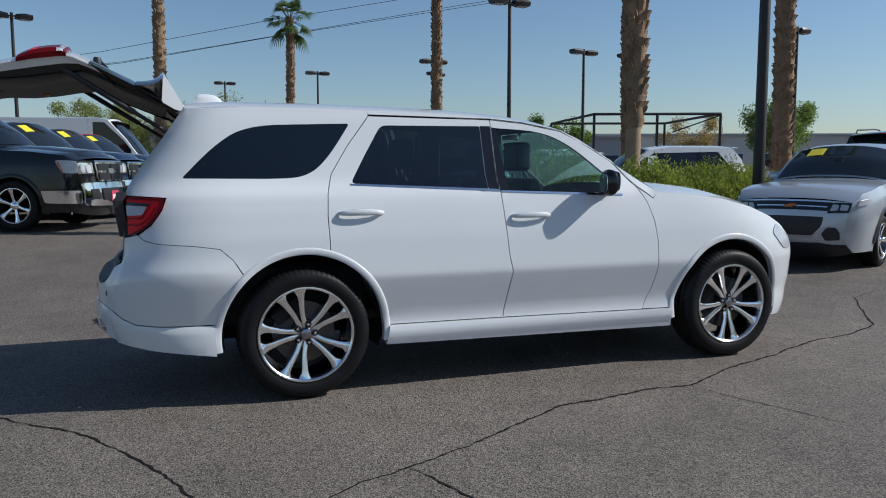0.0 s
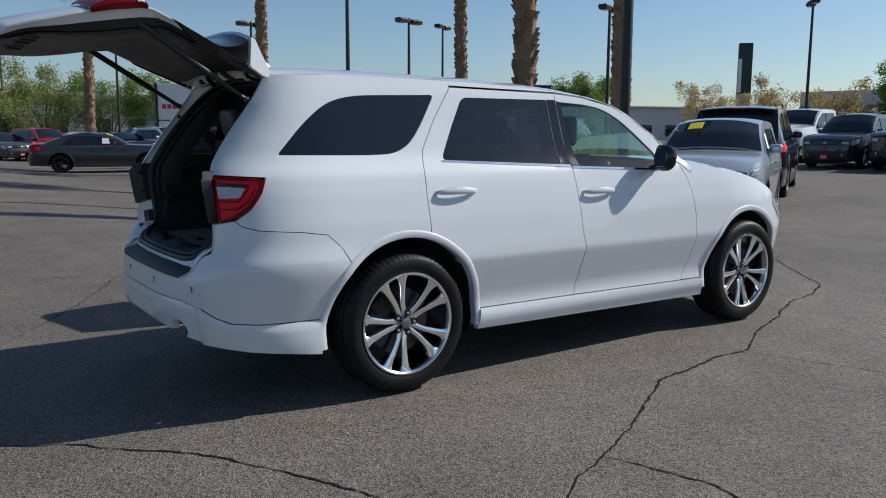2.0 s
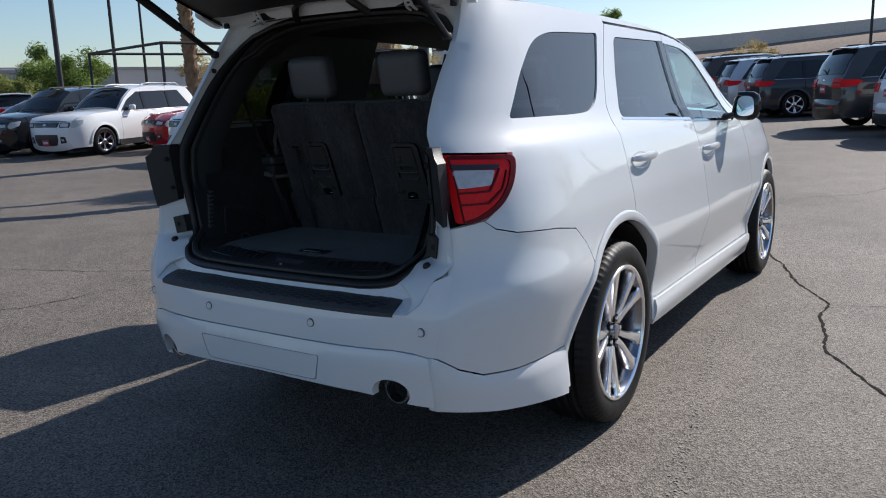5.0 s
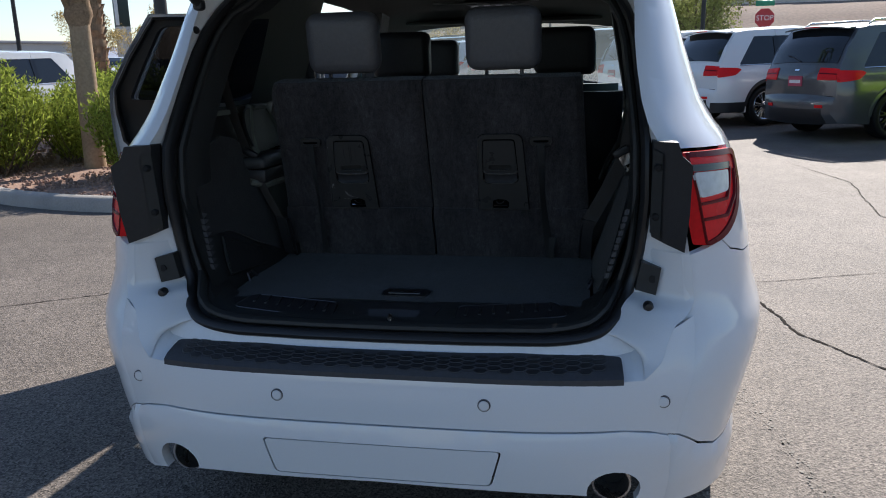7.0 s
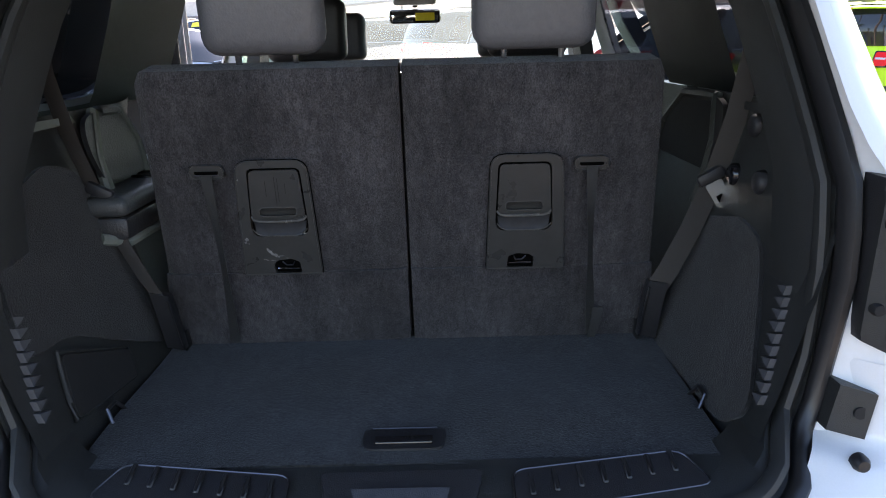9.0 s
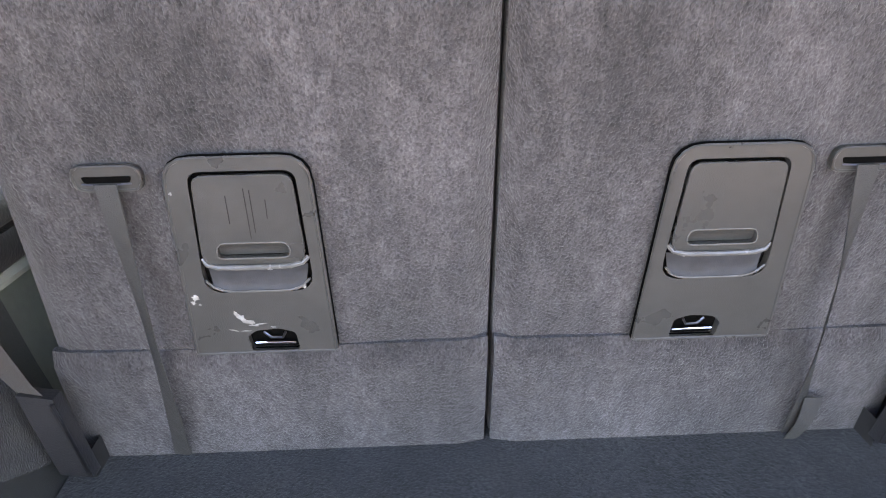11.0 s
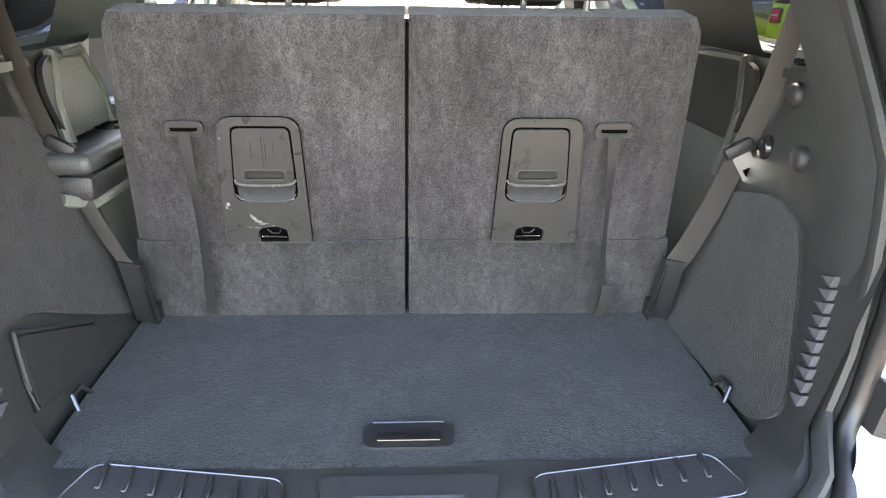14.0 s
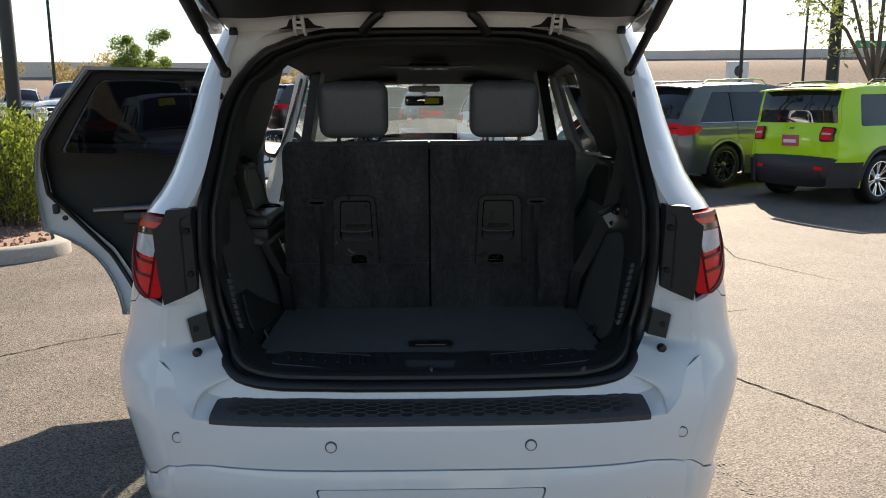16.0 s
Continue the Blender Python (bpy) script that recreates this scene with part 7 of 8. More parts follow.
    part("bumper_insert", memo((kind, "bi"), lambda: patch(rb, .45, .97, -.80, .80, .006, 3, 10)), black_plastic, car, "black lower rear bumper")
    part("tailgate_line", memo((kind, "tgl"), lambda: patch(tg, .955, .972, -.93, .93, .003, 1, 12)), underbody, car)
    part("badge", memo((kind, "bdg"), lambda: patch(tg, .16, .22, -.06, .06, .016, 1, 3)), chrome, car)
    if kind not in ("pickup", "cargo_van", "sedan"):
        rw = fns["rear_window"]
        part("rear_wiper", memo((kind, "wip"), lambda: Shape().tube([rw(.93, 0, .02), rw(.80, .30, .02), rw(.78, .42, .02)], .010, 6)), black_plastic, car)
        part("roof_spoiler", memo((kind, "spl"), lambda: Shape().slab(lambda u, v, d: tuple(Vector(rw(.0, .94 * (2 * u - 1), .012)) + Vector((-.14 * v, 0, .012 - .02 * v - .02 * d))), 12, 2)), body, car)
        part("brake_lamp", memo((kind, "brk"), lambda: Shape().box(tuple(Vector(rw(.0, 0, .012)) + Vector((-.142, 0, -.012))), (.01, .32, .016), .004)), lamp_red, car)
    if plate:
        pm = part("dealer_plate", memo((kind, "dp"), lambda: patch(tg, .36, .66, -.19, .19, .016, 2, 4)), plate_red, car, "red dealer plate")
        part("plate_bar", memo((kind, "db"), lambda: patch(tg, .46, .56, -.15, .15, .020, 2, 4)), plate_white, pm)
        if kind != "small_suv":
            up = .075 if kind == "pickup" else .030
            pf = part("front_plate", memo((kind, "fp"), lambda: patch(fb, .22, .40, -.17, .17, up, 2, 4)), plate_red, car, "red dealer plate")
            part("plate_bar", memo((kind, "fpb"), lambda: patch(fb, .27, .35, -.13, .13, up + .004, 2, 4)), plate_white, pf)
    if sticker:
        ws = fns["windscreen"]
        part("price_sticker", memo((kind, "stk"), lambda: patch(ws, .60, .86, -.62, -.30, .012, 2, 4)), sticker_yellow, car, "yellow price sticker on the windscreen")
        fx = cuts[1] + .12
        part("window_paper", memo((kind, "pap"), lambda: Shape().prism([(fx, zb + .08), (fx + .26, zb + .08), (fx + .22, zt - .06), (fx, zt - .06)], lay(-1, .002), .004)), paper_white, car)
        part("window_paper", memo((kind, "pap2"), lambda: Shape().prism([(fx, zb + .08), (fx + .26, zb + .08), (fx + .22, zt - .06), (fx, zt - .06)], lay(1, .002), .004)), paper_white, car)
    part("underbody", memo((kind, "ub"), lambda: Shape().box(((L / 2 - ro), 0, .42), (L * .86, W * 1.3, .26), .04)), underbody, car)
    part("cabin", memo((kind, "cab"), lambda: Shape().rings([[(px, s2 * (hw(px, zz) - .07), zz) for s2, zz in ((-1, .45), (-1, belt), (-1, H - .12), (1, H - .12), (1, belt), (1, .45))] for px in (max(rear_b + .1, xr + .5), (rear_b + xc) / 2, xt)])), underbody, car)
    return car


vehicle("box_suv", "green", 8.95, -6.05, -63, "lime green compact SUV parked tail-on beside a grey SUV", wheel_kind="multi", clad=True, group="cars in the near row")
vehicle("suv", "grey", 11.05, -4.55, -62, "grey SUV with black wheels in the parking row", wheel_kind="multi", face=rim_black, sticker=True, group="cars in the near row")
vehicle("suv", "white", 13.35, -3.2, -62, "white crossover parked tail-on in the row", wheel_kind="multi", clad=True, group="cars in the near row", rails=False)
vehicle("suv", "white", 15.7, -1.85, -62, "white crossover with black roof trim in the row", wheel_kind="multi", clad=True, group="cars in the near row", rails=False)
vehicle("large_suv", "dark_grey", 18.0, -.5, -62, "dark grey large SUV in the parking row", group="cars in the near row")
vehicle("suv", "dark_grey", 22.6, 2.2, -62, "dark SUV with red tail lamps in the row", group="cars in the near row")
vehicle("suv", "silver", 24.9, 3.6, -62, "silver SUV between two dark ones", group="cars in the near row")
vehicle("large_suv", "brown", 27.2, 4.9, -62, "brown SUV at the end of the row", group="cars in the near row")
vehicle("small_suv", "silver", 10.0, 4.2, 208, "silver compact SUV facing the lane with a yellow windscreen sticker", wheel_kind="plain", clad=True, sticker=True, rails=False)
vehicle("large_suv", "black", 12.6, 5.75, 28, "black full-size SUV parked tail-on behind a silver one", wheel_kind="plain", plate=False)
vehicle("pickup", "white", 29.1, 13.3, 188, "white crew-cab pickup truck in the far row", wheel_kind="plain", face=rim_black)
vehicle("suv", "dark_grey", 26.2, 9.9, 188, "dark grey crossover facing the lane", clad=True)
vehicle("large_suv", "black", 26.3, 7.5, 186, "black SUV with a paper in its window", wheel_kind="split", face=rim_black, sticker=True, dark_front=True)
vehicle("suv", "black", 12.05, 20.15, 188, "black SUV facing the lane beside a white one", wheel_kind="plain")
vehicle("suv", "white", 12.4, 17.9, 188, "white crossover nose-on in its bay", wheel_kind="plain")
vehicle("sedan", "silver", 13.0, 22.9, 188, "pale blue-grey sedan behind a black SUV")
vehicle("suv", "white", 11.3, 37.4, 62, "white SUV parked tail-on in the far row", group="cars in the far row")
vehicle("minivan", "brown", 12.7, 36.1, 62, "dark brown minivan in the far row", group="cars in the far row")
vehicle("suv", "dark_grey", 14.6, 34.7, 62, "dark SUV behind a palm tree", group="cars in the far row")
vehicle("suv", "silver", 16.8, 33.2, 62, "silver SUV in the far row", group="cars in the far row")
vehicle("sedan", "dark_grey", 3.05, 27.9, -14, "dark grey sedan with a paper in its window", wheel_kind="multi", face=rim_black, sticker=True)
for i, (c, l) in enumerate((("black", "black pickup truck with a chrome bumper"), ("navy", "dark blue pickup truck with a chrome grille"), ("dark_grey", "dark grey pickup truck in a row of trucks"), ("red", "red pickup truck at the end of the truck row"))):
    vehicle("pickup", c, -5.87 + .43 * i, 11.45 + 2.77 * i, -24, l, wheel_kind="plain", sticker=True, group="row of pickup trucks")
vehicle("suv", "white", 12.2, 11.2, 165, "white crossover with a paper in its window behind a shrub", wheel_kind="multi", sticker=True, rails=False)
vehicle("sedan", "red", 14.2, 14.6, 165, "dark red sedan behind a white crossover")
vehicle("cargo_van", "white", -6.2, 28.4, -12, "white cargo van behind the trucks", group="white vans")
vehicle("cargo_van", "white", -4.9, 24.9, -12, "white high-roof cargo van behind the trucks", group="white vans")
for i, (k, c) in enumerate((("suv", "white"), ("sedan", "grey"), ("suv", "red"), ("sedan", "white"), ("sedan", "black"), ("suv", "silver"), ("sedan", "red"))):
    vehicle(k, c, .5 + 1.9 * i, 47.5 - 1.1 * i, -80 + 6 * (i % 3), "%s %s in a distant row of parked cars" % (c, "SUV" if k == "suv" else "sedan"), group="distant parked cars")
for i, (k, c) in enumerate((("sedan", "white"), ("suv", "silver"), ("sedan", "grey"), ("suv", "white"))):
    vehicle(k, c, 36.0 + 2.6 * i, 24.0 - 3.0 * i, 205, "%s %s far across the lot" % (c, "SUV" if k == "suv" else "sedan"), group="cars across the lot")
for i, (k, c) in enumerate((("suv", "dark_grey"), ("sedan", "white"), ("suv", "white"), ("sedan", "silver"), ("suv", "red"))):
    vehicle(k, c, 22.5 + 2.7 * i, -12.5 + 2.2 * i, 118, "%s %s in the row beyond the lane" % (c.replace("_", " "), "SUV" if k == "suv" else "sedan"), group="cars beyond the lane")


# ---- planted island with its kerb ----
ISLAND = rounded([(5.0, 3.66), (4.38, 4.15), (4.5, 5.0), (4.75, 5.8), (6.6, 9.4), (8.0, 9.85), (13.2, 10.0), (14.0, 12.2), (16.0, 12.5), (16.3, 9.7), (12.0, 7.4)], [.3, .5, .3, .2, .8, .5, .5, .5, .5, .5, .2], 5)


def shrunk(poly, d):
    out, n = [], len(poly)
    for i in range(n):
        a, b, c = Vector(poly[i - 1]), Vector(poly[i]), Vector(poly[(i + 1) % n])
        t = ((b - a).normalized() + (c - b).normalized()).normalized()
        out.append(tuple(b + Vector((t.y, -t.x)) * d))
    return out


def kerb(poly, name, label, h=.15, w=.15):
    poly = dense(poly, .5)
    area = sum(a[0] * b[1] - b[0] * a[1] for a, b in zip(poly, poly[1:] + poly[:1]))
    sgn = -1 if area > 0 else 1
    rings = []
    for d, z in ((0, -.05), (0, h - .03), (.03, h), (w, h), (w, -.05)):
        rings.append([(x, y, ground_z(x, y) + z) for x, y in shrunk(poly, d * sgn)])
    sh = Shape()
    n = len(poly)
    rows = [[r[i % n] for r in rings] for i in range(n + 1)]
    sh.rings(rows, False)
    k = tagged(build(name, sh, concrete, smooth=50), label, "kerb", kind="structure")
    bed = sheet(shrunk(poly, w * sgn), [], lambda x, y, d: (x, y, ground_z(x, y) + h - .04 + .05 * noise.noise((x * 1.3, y * 1.3, 0))), .35, 0)
    return k, bed


_, bed = kerb(ISLAND, "kerb", "weathered concrete kerb round a planted island")
tagged(build("planting_bed", bed, rock_chip), "red rock mulch bed inside the kerb", "mulch", kind="structure")
chips = Shape()
rng = random.Random(5)
isle_area = sum(a[0] * b[1] - b[0] * a[1] for a, b in zip(ISLAND, ISLAND[1:] + ISLAND[:1]))
chip_zone = shrunk(ISLAND, -.2 if isle_area > 0 else .2)
for _ in range(3200):
    x, y = rng.uniform(4.4, 9.5), rng.uniform(3.8, 9.8)
    if not inside([(x, y)], chip_zone)[0]:
        continue
    r = rng.uniform(.008, .030)
    z = ground_z(x, y) + .125
    a = rng.uniform(0, 6.3)
    chips.rings([[(x + r * k * math.cos(a + 2 * math.pi * j / 5), y + r * k * math.sin(a + 2 * math.pi * j / 5), z + h) for j in range(5)] for k, h in ((1, -.02), (.9, r * .4), (.35, r * .75))])
tagged(build("rock_chips", chips, rock_chip, smooth=0), "loose red rock chips in the planted island", "gravel", kind="stuff")

PALM_ISLE = [(10.9 + 1.9 * math.cos(t) * 1.3, 28.5 + 1.5 * math.sin(t)) for t in (2 * math.pi * i / 20 for i in range(20))]
_, bed2 = kerb(PALM_ISLE, "kerb_2", "low concrete kerb round a palm")
tagged(build("planting_bed_2", bed2, rock_chip), "mulch bed round a palm", "mulch", kind="structure")
END_ISLE = [(24.4, 5.4), (25.4, 3.5), (27.0, 4.2), (26.4, 6.2)]
_, bed3 = kerb(rounded(END_ISLE, .4), "kerb_3", "concrete kerb at the end of a parking row", .22)
tagged(build("planting_bed_3", bed3, concrete), "bare concrete island end", "island", kind="structure")


# ---- plants ----
def leaf_cloud(sh, centres, count, size, rng, up=.2, long=1.6):
    for _ in range(count):
        c, r = rng.choice(centres)
        while True:
            d = Vector((rng.uniform(-1, 1), rng.uniform(-1, 1), rng.uniform(-1, 1)))
            if d.length <= 1:
                break
        p = Vector(c) + d * (.55 + .45 * rng.random()) * r
        n = Vector((rng.uniform(-1, 1), rng.uniform(-1, 1), rng.uniform(-.3, 1) + up)).normalized()
        t = n.orthogonal().normalized()
        t = (t * math.cos(rng.uniform(0, 6.3)) + n.cross(t) * math.sin(rng.uniform(0, 6.3))).normalized()
        b = n.cross(t).normalized()
        s = size * rng.uniform(.6, 1.4)
        k = len(sh.v)
        sh.v += [tuple(p - t * s * long), tuple(p + b * s * .55 + n * s * .2), tuple(p + t * s * long), tuple(p - b * s * .55 + n * s * .2)]
        sh.f.append((k, k + 1, k + 2, k + 3))


def tree(x, y, h, spread, leaf, label, seed, count=2600, size=.09, name="tree", bare=.25):
    rng = random.Random(seed)
    z = ground_z(x, y)
    t = thing(name, label, "tree", Matrix.Translation((x, y, z)))
    tips, wood = [], Shape()
    base = h * bare
    wood.tube([(0, 0, -.1), (.03, .02, base * .5), (.0, .05, base)], [h * .022, h * .017, h * .014], 9)
    part("trunk", wood, wood_grey, t)
    for i in range(7):
        a = 2 * math.pi * i / 7 + rng.uniform(-.3, .3)
        r = spread * rng.uniform(.45, .95)
        top = Vector((math.cos(a) * r, math.sin(a) * r, h * rng.uniform(.55, .95)))
        m = Vector((top.x * .45, top.y * .45, base + (top.z - base) * .55))
        part("limb", Shape().tube([(0, .03, base * .92), m, top], [h * .010, h * .006, h * .002], 6), wood_grey, t)
        tips.append((tuple(top), spread * rng.uniform(.28, .45)))
        tips.append((tuple(m * .6 + top * .4), spread * rng.uniform(.25, .4)))
        side = top + Vector((rng.uniform(-1, 1), rng.uniform(-1, 1), rng.uniform(-.5, .5))) * spread * .35
        tips.append((tuple(side), spread * .24))
        low = Vector((top.x * rng.uniform(.5, 1.0), top.y * rng.uniform(.5, 1.0), base + (top.z - base) * rng.uniform(.3, .6)))
        tips.append((tuple(low), spread * rng.uniform(.28, .4)))
    cr = Shape()
    leaf_cloud(cr, tips, count, size, rng)
    tagged(part("crown", cr, leaf, t, smooth=0), kind="stuff")
    return t


def shrub(x, y, h, r, leaf, label, seed, sprigs=230, name="shrub"):
    """A dense upright shrub: many leafy sprigs from one root."""
    rng = random.Random(seed)
    z = ground_z(x, y) + .12
    t = thing(name, label, "shrub", Matrix.Translation((x, y, z)))
    stems, lf = Shape(), Shape()
    for i in range(sprigs):
        a, q = rng.uniform(0, 2 * math.pi), math.sqrt(rng.random())
        tip = Vector((math.cos(a) * r * q, math.sin(a) * r * q, h * (1 - .42 * q ** 2.2) * rng.uniform(.78, 1.05)))
        root = Vector((tip.x * .55, tip.y * .55, 0))
        m = Vector((tip.x * .85, tip.y * .85, tip.z * .5))
        if i % 3 == 0:
            stems.tube([root, m, tip], [.008, .005, .002], 4)
        for j in range(34):
            u = .08 + .92 * rng.random() ** .8
            p = (root * (1 - u) ** 2 + m * 2 * u * (1 - u) + tip * u * u)
            p += Vector((rng.uniform(-1, 1), rng.uniform(-1, 1), rng.uniform(-.6, .6))) * .055
            d = Vector((rng.uniform(-1, 1), rng.uniform(-1, 1), rng.uniform(.2, 1.3))).normalized()
            b = d.cross(Vector((rng.uniform(-1, 1), rng.uniform(-1, 1), rng.uniform(-1, 1)))).normalized()
            s = rng.uniform(.024, .046)
            k = len(lf.v)
            lf.v += [tuple(p), tuple(p + d * s + b * s * .32), tuple(p + d * s * 2.1), tuple(p + d * s - b * s * .32)]
            lf.f.append((k, k + 1, k + 2, k + 3))
    tagged(part("woody_base", stems, wood_grey, t), kind="stuff")
    tagged(part("foliage", lf, leaf, t, smooth=0), kind="stuff")
    return t


def palm(x, y, h, r, label, seed, crown=2.2, bare=0.0, lean=0.0):
    rng = random.Random(seed)
    z = ground_z(x, y)
    t = thing("palm_tree", label, "palm tree", Matrix.Translation((x, y, z)))
    axis = lambda q: Vector((lean * q * h * .03 + .08 * math.sin(q * 3 + seed), .06 * math.sin(q * 2.5 + 2 * seed), h * q))
    tr = Shape()
    n, rings = 16, []
    for i in range(61):
        q = i / 60
        rr = r * (1.05 - .25 * q) * (1.12 if i % 2 else .98)
        if q * h < bare:
            rr = r * .66
        c = axis(q)
        rings.append([c + Vector((math.cos(2 * math.pi * j / n + i * .4) * rr * rng.uniform(.93, 1.07), math.sin(2 * math.pi * j / n + i * .4) * rr * rng.uniform(.93, 1.07), 0)) for j in range(n)])
    tr.rings(rings)
    part("trunk", tr, bark, t)
    if bare:
        lo = Shape()
        lo.rings([[axis(q) + Vector((math.cos(a) * r * (.86 - .10 * q * h / bare), math.sin(a) * r * (.86 - .10 * q * h / bare), 0)) for a in (2 * math.pi * j / 18 for j in range(18))] for q in (k / 12 * bare / h for k in range(13))])
        part("bare_trunk", lo, bark_tan, t)
    boots = Shape()
    m = int((h - bare) * 62)
    for i in range(m):
        zz = bare + (h - bare) * (i + rng.random()) / m
        q = zz / h
        a = rng.uniform(0, 2 * math.pi)
        rr = r * (1.05 - .25 * q)
        d = Vector((math.cos(a), math.sin(a), 0))
        s = Vector((-d.y, d.x, 0))
        p = axis(q) + d * rr * .85
        l, w, o = rng.uniform(.13, .27), rng.uniform(.05, .095), rng.uniform(.05, .125)
        up = Vector((0, 0, l))
        tip = p + d * o + up
        k = len(boots.v)
        boots.v += [tuple(p - s * w), tuple(p + s * w), tuple(tip + s * w * .75), tuple(tip - s * w * .75), tuple(p - d * .03 + up + s * w * .7), tuple(p - d * .03 + up - s * w * .7)]
        boots.f += [(k, k + 1, k + 2, k + 3), (k + 3, k + 2, k + 4, k + 5), (k, k + 3, k + 5), (k + 1, k + 4, k + 2)]
    tagged(part("stub_coat", boots, bark, t, smooth=0), kind="stuff")
    top = axis(1)
    fr = Shape()
    for i in range(34):
        a, e = 2 * math.pi * i * .382, rng.uniform(-.9, 1.2)
        d = Vector((math.cos(a) * math.cos(e), math.sin(a) * math.cos(e), math.sin(e)))
        l = crown * rng.uniform(.75, 1.1)
        side = d.cross(Vector((0, 0, 1))).normalized()
        mid_p = top + d * l * .55
        k = 14
        for j in range(k):
            b = -1.25 + 2.5 * j / (k - 1)
            v = (d * math.cos(b) + side * math.sin(b)).normalized()
            ll = l * .5 * (1 - .25 * abs(b))
            q = len(fr.v)
            wv = v.cross(d.cross(side)).normalized() * .035
            fr.v += [tuple(mid_p - wv * .6), tuple(mid_p + wv * .6), tuple(mid_p + v * ll * .6 + wv - Vector((0, 0, .05 * l))), tuple(mid_p + v * ll - Vector((0, 0, .22 * l))), tuple(mid_p + v * ll * .6 - wv - Vector((0, 0, .05 * l)))]
            fr.f.append((q, q + 1, q + 2, q + 3, q + 4))
        fr.tube([top, mid_p], [.02, .012], 4)
    part("crown", fr, frond, t, smooth=0)
    return t


palm(6.75, 6.05, 11.5, .165, "tall palm with shaggy frond stubs above a bare tan base", 1, 2.2, 2.1)
palm(14.7, 11.2, 12.5, .235, "tall palm trunk covered in dry frond stubs", 2, 2.2, .9)
palm(16.29, 20.74, 12.5, .21, "tall palm trunk beyond the planted island", 3)
palm(-.4, 31.5, 13.0, .25, "tall palm trunk behind the pickup trucks", 4)
palm(6.6, 40.6, 9.7, .24, "palm tree with a small green crown", 5, 1.7)
palm(11.2, 28.5, 12.5, .22, "tall palm in a small kerbed bed", 6, 2.0, 3.0)
shrub(6.15, 7.45, 1.65, 1.05, leaf_bush, "bright green rounded shrub in the planted island", 11, 620)
shrub(6.35, 4.95, 1.38, .78, leaf_bush, "green shrub at the tip of the planted island", 12, 420)
for i, (x, y, h, r) in enumerate(((7.7, 6.7, 1.15, .8), (8.9, 7.3, 1.3, .9), (10.1, 7.9, 1.35, .95), (11.3, 8.4, 1.2, .9), (7.6, 8.3, 1.3, .8))):
    shrub(x, y, h, r, leaf_bush, "green hedge shrub in the planted island", 20 + i, 330)
shrub(10.2, 28.4, .6, .5, leaf_bush, "low green plant at the foot of a palm", 31, 90)
shrub(9.6, 27.9, .5, .45, leaf_bush, "low green plant at the foot of a palm", 32, 80)
tree(42.5, 16.4, 4.9, 1.7, leaf_green, "green tree beyond the parked trucks", 41, 16000, .048)
tree(30.5, -4.6, 4.6, 2.2, leaf_olive, "olive-green tree behind the white crossovers", 42, 15000, .04)
tree(38.5, 17.5, 3.4, 1.7, leaf_dry, "sparse tree with dry yellow leaves", 43, 4500, .045)
tree(17.5, -11.5, 7.2, 2.6, leaf_olive, "tree with light feathery leaves above the parked cars", 44, 3200, .05)
for i, (x, y, h, s, lf) in enumerate(((3.0, 56, 6.3, 3.4, leaf_olive), (7.0, 58, 6.0, 3.2, leaf_olive), (11.0, 56, 5.6, 3.2, leaf_green), (15, 54, 5.0, 3.0, leaf_green), (19, 52, 4.6, 2.6, leaf_green), (25.5, 49, 3.7, 2.1, leaf_olive), (21.6, 36.4, 4.0, 2.1, leaf_green),
                                      (30, 35, 3.7, 1.9, leaf_dry), (33.6, 31.6, 4.4, 2.4, leaf_green), (46, 27, 4.5, 2.2, leaf_dry), (49.5, 34.5, 4.3, 2.2, leaf_dry), (-1.0, 59, 6.0, 3.2, leaf_olive), (-5, 58, 5.5, 3.0, leaf_olive), (56, 10, 3.4, 2.0, leaf_dry))):
    tree(x, y, h, s, lf, "%s tree at the edge of the lot" % ("dry yellowish" if lf is leaf_dry else "grey-green" if lf is leaf_olive else "green"), 60 + i, 6500 if lf is leaf_dry else 14000, .048 if lf is leaf_dry else .055, bare=.18)


